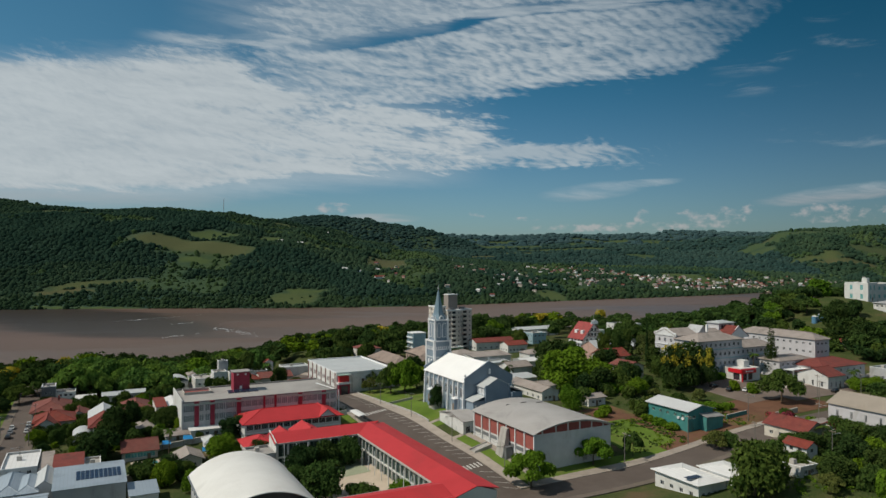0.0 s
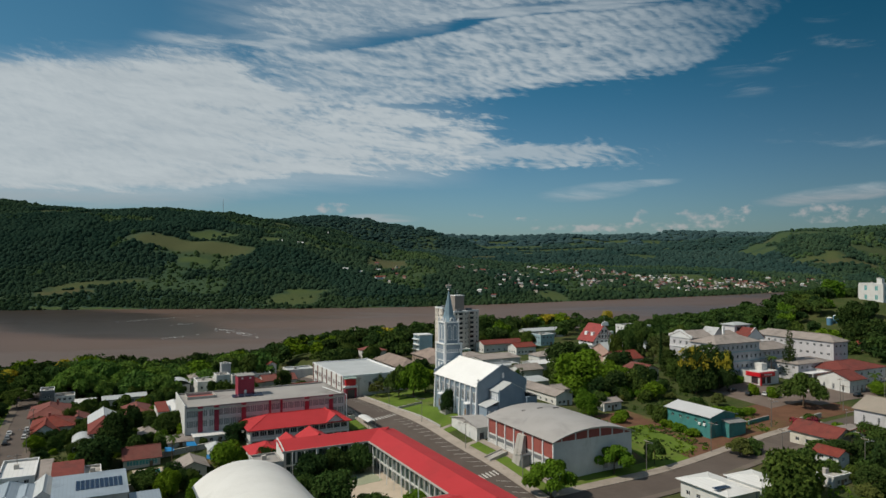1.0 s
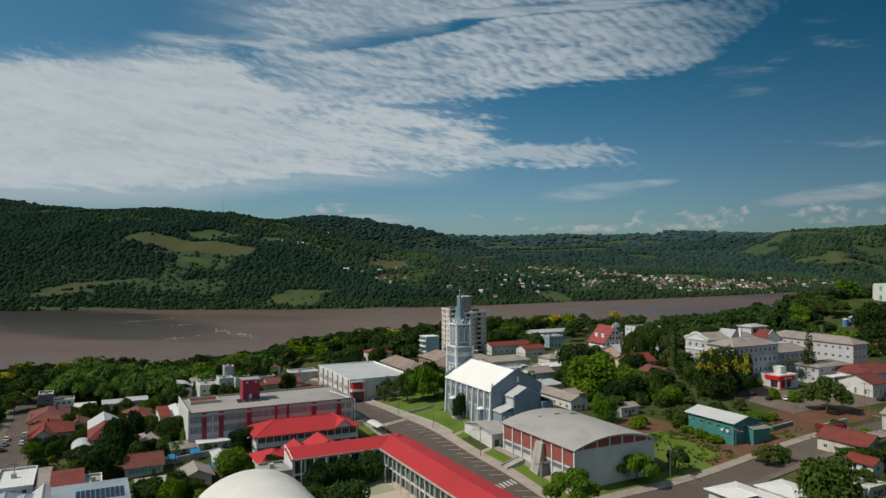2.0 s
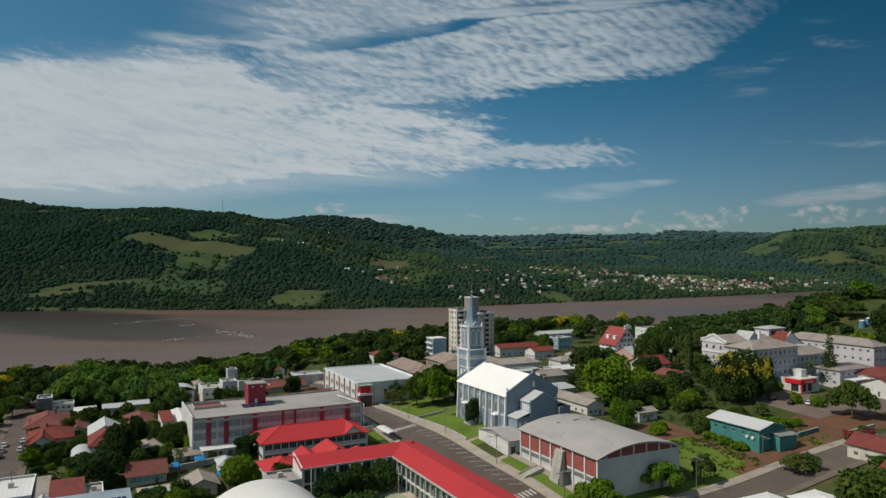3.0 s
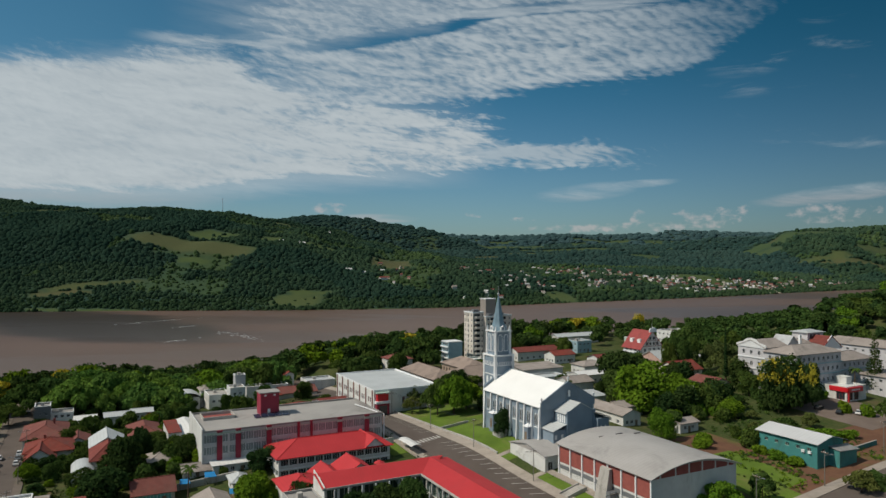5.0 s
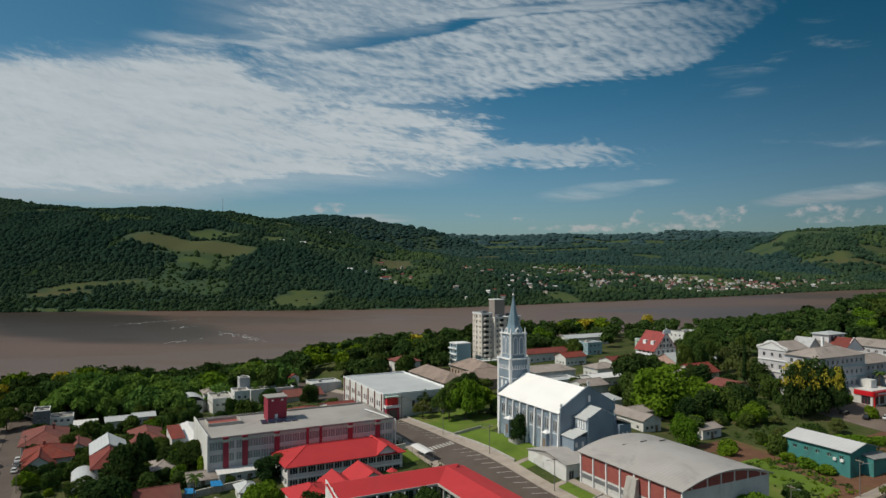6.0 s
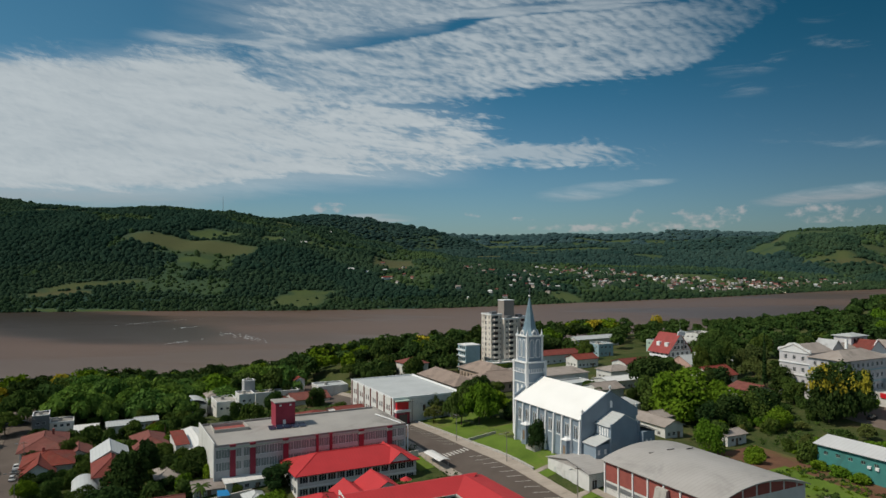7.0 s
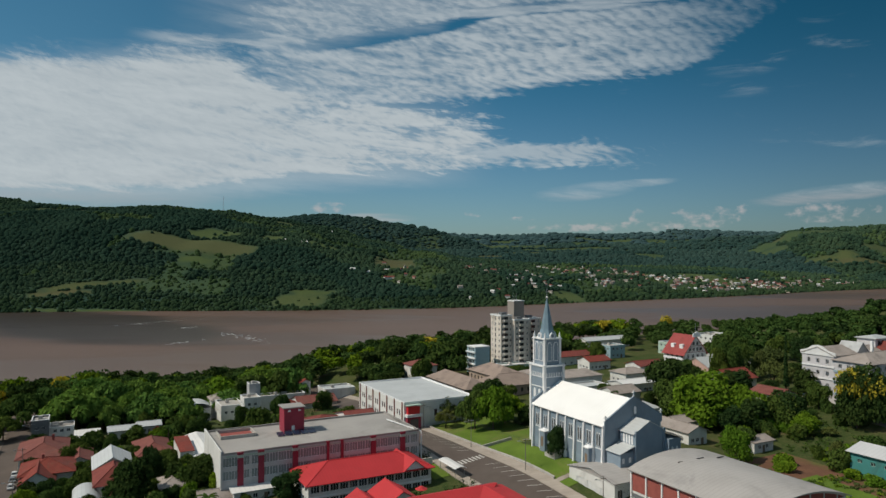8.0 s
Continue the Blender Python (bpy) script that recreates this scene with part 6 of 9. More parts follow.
def teal_shed():
    g = 35.2
    ob = thing("teal_shed", 181.5, 176.8, g, "Teal corrugated workshop with pale grey sheet roof", "workshop")
    a, b, top = 5.6, 9.2, 6.2
    holes = {"W": row(18.4, 5, 1.2, 3.6, 0.9), "S": [(6.2, 8.6, 0.0, 2.6), (2.0, 3.4, 3.4, 4.4)]}
    bm = bmesh.new()
    walls(bm, -a, a, -b, b, -3, top, holes)
    for y in (-b, b):
        quad(bm, (-a, y, top), (a, y, top), (0, y, top + 1.5))
    part("wall", bm, M_TEAL, ob)
    set_windows(ob, -a, a, -b, b, holes, M_GREENTRIM, None, 2)
    bm = bmesh.new()
    gable(bm, -a, a, -b, b, top, top + 1.5, "y", 0.8, 0.14, 0.8)
    part("roof", bm, surface("pale_shed_roof", (0.56, 0.57, 0.58), (0.50, 0.51, 0.52), 0.15, 0.5, 0.0, 0.2, 4.0, (0.42, 0.42, 0.42), 0.08, 1.1, 1), ob)
    bm = bmesh.new()
    box(bm, -0.5, a + 1.4, -b - 3.0, -b - 0.01, -3, 4.3)
    lean = part("lean_to", bm, M_TEAL, ob)
    bm = bmesh.new()
    lo = [(-0.9, -b - 3.5, 4.3), (a + 1.8, -b - 3.5, 4.0), (a + 1.8, -b, 4.7), (-0.9, -b, 4.9)]
    prism(bm, lo, [(p[0], p[1], p[2] + 0.12) for p in lo])
    part("roof", bm, M_ROOF_GREY, lean)
    for y in (-7.6, -5.6):
        bm = bmesh.new()
        box(bm, -a - 0.5, -a - 0.02, y, y + 0.9, 3.0, 3.7)
        part("air_conditioner", bm, M_TRIM, ob)


def hospital():
    g = 41.0
    ob = thing("hospital", 245, 224, g, "White four-storey hospital with grey roofs and banded balconies", "hospital")
    # (x0, x1, y0, y1, top, roof, storeys)
    wings = ((-17.0, -4.0, 0.5, 12.5, 16.8, "gable", 4), (-17.2, 9.0, -12.6, 0.48, 15.6, "hip", 4), (-3.98, 26, 0.5, 16, 15.2, "hip", 4), (9.02, 34, -9, 0.45, 11.0, "hip", 3))
    for x0, x1, y0, y1, top, kind, st in wings:
        holes = {"S": [], "W": [], "E": [], "N": []}
        fh = top / st
        for k in range(st):
            z = k * fh + 1.1
            holes["S"] += row(x1 - x0, max(2, int((x1 - x0) / 2.9)), 1.15, z, 1.5)
            holes["W"] += row(y1 - y0, max(2, int((y1 - y0) / 3.2)), 1.15, z, 1.6)
        bm = bmesh.new()
        walls(bm, x0, x1, y0, y1, -4, top, holes)
        if kind == "gable":
            quad(bm, (x0, y0, top), (x0, y1, top), (x0, (y0 + y1) / 2, top + 2.4))
        wing = part("wing", bm, M_LILAC, ob)
        set_windows(wing, x0, x1, y0, y1, holes, M_TRIM, None, 2)
        bm = bmesh.new()
        if kind == "gable":
            gable(bm, x0, x1, y0, y1, top, top + 2.4, "x", 0.5)
        else:
            pa, pb = hip(bm, x0, x1, y0, y1, top, top + 2.7, 0.7)
            ridge_cap(bm, pa, pb)
        part("roof", bm, M_FIBRE, wing)
        for k in range(1, st):
            bm = bmesh.new()
            parapet(bm, x0 - 0.35, x1 + 0.3, y0 - 0.35, y1 + 0.01, k * fh - 0.15, k * fh + 0.3, 0.34)
            part("floor_band", bm, M_TRIM if y0 > 0 else M_BLUEGLASS, wing)
    # stepped front gable crown
    bm = bmesh.new()
    lo = [(-17.3, -0.2, 16.4), (-17.3, 13.0, 16.4), (-17.3, 13.0, 17.6), (-17.3, 10.2, 18.4), (-17.3, 8.4, 19.6), (-17.3, 6.5, 20.0), (-17.3, 4.6, 19.6), (-17.3, 2.8, 18.4), (-17.3, -0.2, 17.6)]
    prism(bm, lo, [(p[0] + 0.4, p[1], p[2]) for p in lo])
    part("crown_gable", bm, M_TRIM, ob)
    bm = bmesh.new()
    gable(bm, -2, 4.5, 2, 9, 17.0, 20.2, "y", 0.3)
    for y in (2, 9):
        quad(bm, (-2, y, 14.8), (4.5, y, 14.8), (4.5, y, 17.0), (1.25, y, 20.2), (-2, y, 17.0))
    part("dormer", bm, M_GREY, ob)
    bm = bmesh.new()
    box(bm, -3.2, -2.4, -4.4, -3.6, 15, 21.5)
    part("chimney", bm, M_TRIM, ob)
    # roof-top box
    bm = bmesh.new()
    box(bm, 16, 26, 6, 13, 15, 20.4)
    lan = part("roof_box", bm, M_LILAC, ob)
    bm = bmesh.new()
    hip(bm, 16, 26, 6, 13, 20.4, 21.4, 0.7)
    part("roof", bm, M_ROOF_LIGHT, lan)
    for x in (17.5, 20, 22.5):
        bm = bmesh.new()
        box(bm, x, x + 1.2, 5.94, 5.998, 17.8, 19.6)
        part("window", bm, M_GLASS, lan)
    # chapel with dark red roof
    bm = bmesh.new()
    gable(bm, 14, 26, -1.5, 8, 15.2, 19.4, "y", 0.5)
    part("chapel_roof", bm, M_TILE_DARK, ob, "dark red tiled chapel roof")
    bm = bmesh.new()
    for y in (-1.8, 8.0):
        lo = [(13.4, y, 14.4), (26.6, y, 14.4), (20, y, 19.9)]
        prism(bm, [(p[0], p[1] + 0.3, p[2]) for p in lo], lo)
    part("gable_wall", bm, M_TRIM, ob)
    house("hospital_ward", 294, 304, 205, 247, 11.0, "Long white hospital ward block with grey roof", "hip", rise=2.6, wall=M_LILAC, top=M_FIBRE_V, storeys=3, wins=(3, 12), category="hospital", base=43.5)
    house("hospital_entrance", 262, 283, 199, 210, 6.6, "White two-storey hospital entrance wing with porch", "hip", rise=1.6, wall=M_LILAC, top=M_FIBRE, storeys=2, wins=(6, 3), category="hospital", base=41.2)
    pc = thing("entrance_canopy", 268, 196.5, 41.0, "Flat white canopy on posts at the hospital entrance", "canopy")
    bm = bmesh.new()
    box(bm, -4, 4, -2.6, 2.4, 3.2, 3.6)
    part("slab", bm, M_TRIM, pc)
    for x in (-3.7, 3.7):
        for y in (-2.3, 2.1):
            bm = bmesh.new()
            tube(bm, (x, y, -1), (x, y, 3.2), 0.15, 0.15, 8)
            part("post", bm, M_TRIM, pc)
    rp = thing("outside_stair", 286, 202, 41.0, "White outside stair with solid balustrade at the hospital", "stair")
    for i in range(12):
        bm = bmesh.new()
        box(bm, -4 + i * 0.5, -3.5 + i * 0.5, -1, 1, -0.5, i * 0.3)
        part("step", bm, M_TRIM, rp)
    for y in (-1.3, 1.05):
        bm = bmesh.new()
        prism(bm, [(-4.2, y, -0.5), (2.2, y, -0.5), (2.2, y + 0.22, -0.5), (-4.2, y + 0.22, -0.5)], [(-4.2, y, 0.9), (2.2, y, 4.6), (2.2, y + 0.22, 4.6), (-4.2, y + 0.22, 0.9)])
        part("balustrade", bm, M_TRIM, rp)


def shop():
    ob = thing("pharmacy", 246.5, 205, ground(246, 204), "White corner shop with a bright red fascia and glass front", "shop")
    x0, x1, y0, y1 = -6.2, 5.0, -4.6, 4.8
    holes = {"S": [(0.8, 3.4, 0.1, 2.9), (4.2, 6.8, 0.1, 2.9)], "W": [(5.4, 8.6, 0.1, 2.9)]}
    bm = bmesh.new()
    walls(bm, x0, x1, y0, y1, -2, 5.0, holes)
    part("wall", bm, M_WHITE, ob)
    set_windows(ob, x0, x1, y0, y1, holes, M_RED, None, 3)
    bm = bmesh.new()
    box(bm, x0 - 0.35, x0 - 0.004, y0 - 0.9, y1 - 3, 3.1, 4.7)
    box(bm, x0 - 0.35, x0 + 8, y0 - 0.9, y0 - 0.004, 3.1, 4.7)
    fascia = part("fascia", bm, M_SIGNRED, ob, "bright red sign fascia")
    for i in range(5):
        bm = bmesh.new()
        box(bm, x0 + 1.6 + i * 0.95, x0 + 2.3 + i * 0.95, y0 - 0.93, y0 - 0.9, 3.65, 4.15)
        part("sign_bar", bm, M_TRIM, fascia, "white sign bar")
    bm = bmesh.new()
    box(bm, x0 - 0.2, x0 + 0.25, y0 - 0.85, y0 - 0.45, -2, 3.1)
    part("pier", bm, M_SIGNRED, ob)
    bm = bmesh.new()
    box(bm, x0 + 0.3, x1 - 0.3, y0 + 0.3, y1 - 0.3, 4.2, 4.4)
    part("roof", bm, M_ROOF_WHITE, ob)
    bm = bmesh.new()
    box(bm, 1.6, 4.9, 0.6, 4.7, 4.4, 7.2)
    part("roof_box", bm, M_WHITE, ob)


for make in (school, annex, cloister, pavilions, hangar, gym, church, white_hall, brown_college, apartments, teal_shed, hospital, shop):
    make()

# ---------------------------------------------------------------- houses and sheds
# quarter beside the left street
house("house", -18, -5, 306, 320, 4.1, "White house with terracotta hipped roof and front gable", "hip", rise=3.0, top=M_TILE, wins=(3, 3), chimney=(-0.2, 0.1), over=1.0)
house("house", -17.5, -10, 300, 312, 3.7, "White house front under a low terracotta gable", "gable", "y", 2.6, top=M_TILE, wins=(2, 2), over=1.0)
house("house", -20, -7, 324, 346, 4.5, "Old house with weathered terracotta hipped roofs", "hip", rise=3.0, top=M_TILE_ROSE, wins=(3, 5), chimney=(0.4, 0.2), over=1.0)
house("house", -6.5, 0, 318, 334, 3.1, "Low outbuilding with rose-coloured tile roof", "gable", "y", 1.6, top=M_TILE_ROSE, wins=(2, 3), over=1.0)
house("modern_house", -18.4, -13, 358, 367, 9.0, "Dark grey boxy modern house", "flat", wall=M_DGREY, top=M_DECK, wins=(2, 2), storeys=2)
house("modern_house", -12.9, -5, 359, 368, 5.8, "White modern house wing beside the dark box", "flat", wall=M_WHITE, top=M_DECK, wins=(3, 2), storeys=2)
house("shed", -4.5, 3, 350, 358, 3.2, "White sheet-roofed shed among trees", "mono", rise=0.8, top=M_ROOF_WHITE, wins=(2, 1))
house("shed", 6, 15, 352, 359, 3.6, "Long pale sheet-roofed shed", "gable", "x", 1.0, top=M_ROOF_LIGHT, wins=(3, 1))
house("shed", 16, 24, 357, 363, 3.4, "Pale grey outbuilding among trees", "gable", "x", 1.0, top=M_ROOF_LIGHT, wins=(2, 1))
house("house", 1, 10.2, 300, 315, 5.1, "White house with pale grey gabled roof", "gable", "y", 2.6, top=M_ROOF_LIGHT, wins=(3, 4), storeys=2, over=1.0)
house("house", 1, 9.8, 281, 295, 5.1, "Two-storey house with dark red hipped roof", "hip", rise=3.8, top=M_TILE_DARK, wins=(3, 4), storeys=2, wall=M_WHITE, over=1.0)
house("porch", 4.5, 9.6, 275, 281, 3.0, "Low porch with dark red tile roof", "mono", rise=1.2, top=M_TILE_DARK, wins=(0, 0), category="porch", door=False)
house("workshop", -4.4, 1.3, 267, 286, 3.2, "Small workshop with pale curved sheet roof", "barrel", along="y", rise=1.6, top=M_ROOF_LIGHT, wins=(2, 3), category="shed")
house("house", 13.4, 23, 312, 331, 3.7, "House with faded rose hipped roof", "hip", rise=2.8, top=M_TILE_ROSE, wins=(3, 4), over=1.0)
house("house", 24.5, 28.8, 302, 319, 5.6, "Narrow white house with orange-red sheet roof", "mono", rise=0.8, top=M_TILE, wins=(2, 3), over=0.1)
house("house", 29.2, 36, 301, 328, 4.1, "White metal-roofed house beside the school yard", "gable", "y", 0.9, top=M_ROOF_WHITE, wins=(2, 5), wall=M_WHITE, over=1.0)
house("garage", 29.5, 37, 290, 300, 3.4, "White open garage with grey sheet roof", "hip", rise=1.5, top=M_ROOF_GREY, wins=(2, 2), category="garage")
house("house", 10, 20.6, 247, 256, 3.6, "Low house with brown-orange tile roof and turquoise shutters", "gable", "x", 2.4, top=M_TILE_ROSE, wins=(5, 2), shutters=M_TEALGLASS, wall=M_CREAM, win_size=(1.8, 1.6), over=1.0)
house("house", 16.3, 21.8, 270, 278, 3.1, "Small cottage with grey fibre-cement roof", "hip", rise=1.6, top=M_FIBRE, wins=(2, 2), wall=M_CREAM, over=1.0)
house("house", 24.6, 32, 229, 239, 3.3, "Small house with light grey gabled roof", "gable", "y", 1.6, top=M_FIBRE, wins=(2, 3), wall=M_CREAM, over=1.0)
house("kiosk", 35, 39.5, 242, 249, 3.4, "Round-ended kiosk with pale pyramid roof", "hip", rise=1.5, top=M_ROOF_LIGHT, wins=(1, 1), category="kiosk")
house("shed", 32, 43, 256, 259.5, 3.0, "Long white lean-to along the school yard", "mono", rise=0.4, top=M_ROOF_WHITE, wins=(3, 1))
house("house", 24, 32, 258, 264, 2.5, "Small weathered shed roof in the yard", "gable", "x", 1.2, top=M_FIBRE, wins=(1, 1), over=1.0)
house("shop_row", -22.2, -13, 234.5, 254, 6.2, "White flat-roofed shop with dirty roof deck", "flat", wall=M_WHITE, top=M_ROOF_WHITE, wins=(3, 4), storeys=2, category="shop")
house("house", -12.6, -9.2, 234, 252, 5.2, "Narrow grey-brown flat-roofed building", "mono", rise=0.6, top=M_FIBRE, wins=(1, 3), over=0.1)
house("house", -9, -1, 229.5, 245, 4.6, "Building with brown tile roof", "mono", rise=1.6, top=M_TILE_DARK, wins=(2, 3), over=0.2)
house("house", -0.8, 3.6, 230, 243, 4.6, "Beige flat-topped back-yard building", "flat", wall=M_CREAM, top=M_CONC, wins=(2, 3))
house("house", -21, -16.4, 214, 232, 4.9, "House with blue-grey faceted sheet roof", "hip", rise=1.8, top=M_ROOF_BLUE, wins=(2, 3), over=1.0)
house("house", -16.2, -12.4, 214, 229, 4.9, "House with blue-grey sheet roof", "hip", rise=1.4, top=M_ROOF_BLUE, wins=(2, 3), over=1.0)
house("house", -12.2, -8.4, 216, 231, 5.5, "Pale blue-grey gabled roof over a white house", "gable", "y", 1.4, top=M_ROOF_LIGHT, wins=(2, 3), over=1.0)
house("house", -21.5, -9.5, 200, 212, 4.5, "White building with grey sheet roof", "gable", "x", 1.2, top=M_ROOF_BLUE, wins=(4, 3), over=1.0)
house("warehouse", -8, 9.3, 206.5, 224.5, 6.4, "Lilac-grey warehouse with pale sheet roof", "mono", "x", 1.1, wall=M_GREY, top=M_ROOF_BLUE, wins=(4, 4), over=0.3, category="warehouse")
house("house", 10, 17, 201, 211.5, 3.6, "Low building with pale blue-grey flat roof", "mono", rise=0.5, top=M_ROOF_BLUE, wins=(2, 2), over=0.3)
solar = thing("solar_array", 2.9, 215.5, 32.12, "Rows of dark blue solar panels on the warehouse roof", "solar panels")
for i in range(10):
    for j in range(4):
        bm = bmesh.new()
        box(bm, -5.6 + i * 1.12, -4.66 + i * 1.12, -3.6 + j * 1.8, -2.02 + j * 1.8, 0.0, 0.06)
        part("solar_panel", bm, M_SOLAR, solar, at=pose(0, 0, 0.12, 3.3))
# behind the school
house("barn", 36.0, 46.1, 380.9, 392.1, 7.2, "Pale arched-roof shed among trees", "barrel", along="y", rise=2.0, top=M_ROOF_LIGHT, wins=(2, 3), category="shed", base=21.0)
house("modern_house", 48.3, 57.3, 369.7, 384.2, 8.9, "White modern house with terraces", "flat", wall=M_WHITE, top=M_CONC, wins=(3, 4), storeys=2, base=21.6)
house("modern_house", 55.7, 62.2, 360.2, 368.6, 12.8, "White modern house block beside a grey stair tower", "flat", wall=M_WHITE, top=M_CONC, wins=(2, 2), storeys=3, base=21.9)
house("stair_tower", 59.5, 64.0, 368.8, 373.6, 16.8, "Plain grey stair tower", "flat", wall=M_GREY, top=M_CONC, wins=(0, 0), category="tower", door=False, base=22.0)
house("house", 47.2, 56.2, 385.9, 395.4, 8.5, "House with pale grey hipped roof", "hip", rise=2.2, top=M_FIBRE, wins=(2, 2), storeys=2, base=21.5)
house("house", 62.9, 74.1, 389.8, 398.8, 7.0, "House with pale grey hipped roof", "hip", rise=2.2, top=M_FIBRE, wins=(2, 2), storeys=2, base=22.4)
house("long_shed", 67.4, 87.5, 383.1, 389.8, 7.4, "Long low building with pale flat roof", "flat", wall=M_WHITE, top=M_DECK, wins=(6, 2), category="building", base=22.9)
house("house", 87.5, 92.0, 389.8, 396.6, 10.1, "Tall narrow white house with red tile roof", "gable", "y", 1.2, top=M_TILE, wins=(1, 2), storeys=2, base=23.7)
house("house", 71.3, 79.1, 363.0, 371.9, 6.5, "House with terracotta hipped roof", "hip", rise=2.2, top=M_TILE, wins=(2, 2), base=22.8)
house("house", 79.7, 96.5, 365.2, 377.5, 5.7, "House with wide terracotta roof", "gable", "x", 2.0, top=M_TILE_ROSE, wins=(4, 2), base=23.6)
house("house", 66, 80, 304, 318, 6.0, "House with brown tile roof behind the school", "hip", rise=2.4, top=M_TILE_DARK, wins=(4, 3))
house("house", 80.5, 91, 302, 320, 5.6, "House with weathered brown and rose tile roof", "gable", "x", 2.2, top=M_TILE_DARK, wins=(3, 3))
house("house", 44, 56, 300, 312, 5.0, "House with rose tile roof behind the school", "hip", rise=2.2, top=M_TILE_ROSE, wins=(3, 3))
house("house", 95.4, 109.9, 378.6, 389.8, 7.2, "White flat-roofed house with verandah", "flat", wall=M_WHITE, top=M_ROOF_LIGHT, wins=(4, 3), category="house", base=24.5)
# beside and behind the church
house("parish_house", 156, 163.5, 222, 246, 4.2, "White parish house with long pale grey roof", "gable", "y", 1.5, top=M_FIBRE_V, wins=(3, 6))
house("parish_house", 163.7, 172, 233, 240, 3.8, "Short white wing of the parish house", "gable", "x", 1.3, top=M_FIBRE, wins=(3, 2))
house("carport", 160, 176, 254, 262, 4.2, "Open-fronted carport with pale sheet roof", "mono", rise=0.8, top=M_ROOF_LIGHT, wins=(3, 1), category="carport")
house("shop_row", 160, 190, 296, 306, 5.4, "White commercial block with stepped pale roofs", "flat", wall=M_WHITE, top=M_ROOF_LIGHT, wins=(7, 3), category="shop")
house("shop_row", 176, 198, 310, 322, 5.6, "White commercial block with grey roof", "mono", rise=1.0, top=M_FIBRE, wins=(6, 3), category="shop")
house("shop_row", 204, 240, 357, 366, 5.0, "Long market building with red sheet roof", "gable", "x", 1.8, top=M_TILE_DARK, wins=(9, 3), category="shop")
house("house", 214, 227, 338, 347, 4.6, "House with red sheet roof", "gable", "x", 1.8, top=M_TILE, wins=(5, 3))
house("house", 174, 188, 326, 338, 5.0, "House with grey fibre-cement roof", "hip", rise=2.0, top=M_FIBRE, wins=(4, 3))
house("house", 152, 166, 284, 292, 5.2, "House with rose tile roof", "hip", rise=1.8, top=M_TILE_ROSE, wins=(3, 3))
house("house", 176, 188, 276, 286, 5.2, "House with grey fibre-cement roof behind the church", "gable", "x", 1.8, top=M_FIBRE, wins=(3, 3))
house("house", 138, 150, 374, 386, 7.0, "House with rose-grey hipped roof", "hip", rise=2.4, top=M_TILE_ROSE, wins=(3, 3))
house("warehouse", 258, 290, 394, 403, 5.0, "Long white warehouse by the river trees", "gable", "x", 1.4, top=M_ROOF_LIGHT, wins=(8, 2), category="warehouse")
house("house", 222, 238, 312, 322, 5.0, "House with red sheet roof and white walls", "gable", "x", 1.6, top=M_TILE_DARK, wins=(5, 3))
house("shed_row", 192, 208, 289, 299, 4.2, "Low white sheds with pale sheet roof", "gable", "x", 1.0, top=M_ROOF_WHITE, wins=(5, 2), category="shed")
house("house", 206, 220, 304, 314, 4.6, "House with weathered grey roof", "hip", rise=1.8, top=M_FIBRE, wins=(4, 3))
house("house", 246, 256, 360, 370, 6.8, "Pale blue flat-roofed two-storey house", "flat", wall=M_BLUEGLASS, top=M_CONC, wins=(3, 3), storeys=2)
house("house", 282, 296, 352, 362, 6.6, "Pale green two-storey house", "flat", wall=M_GREENTRIM, top=M_ROOF_LIGHT, wins=(5, 3), storeys=2)
house("modern_house", 296, 312, 336, 350, 10.5, "White three-storey modern house with blue glass", "flat", wall=M_WHITE, top=M_CONC, wins=(4, 4), storeys=3)
house("house", 286, 300, 322, 332, 5.0, "House with dark red roof", "hip", rise=2.0, top=M_TILE_DARK, wins=(3, 2))
house("store", 236, 262, 286, 300, 6.4, "Rose gabled store with long pale grey roof", "gable", "x", 3.4, wall=M_ROSEWALL, top=M_ROOF_LIGHT, wins=(6, 3), category="building")
house("house", 222, 236, 262, 274, 5.8, "Cream house with orange tile roof", "gable", "x", 3.0, wall=M_CREAM, top=M_TILE, wins=(4, 3), storeys=2)
house("house", 205, 214, 229, 240, 6.6, "Plain cream house with rose roof behind trees", "gable", "y", 1.6, top=M_TILE_ROSE, wall=M_CREAM, wins=(3, 3), storeys=2)
house("shed", 168, 176, 209, 215, 3.2, "Small white shed with pale roof", "gable", "x", 0.9, top=M_FIBRE, wins=(2, 1))


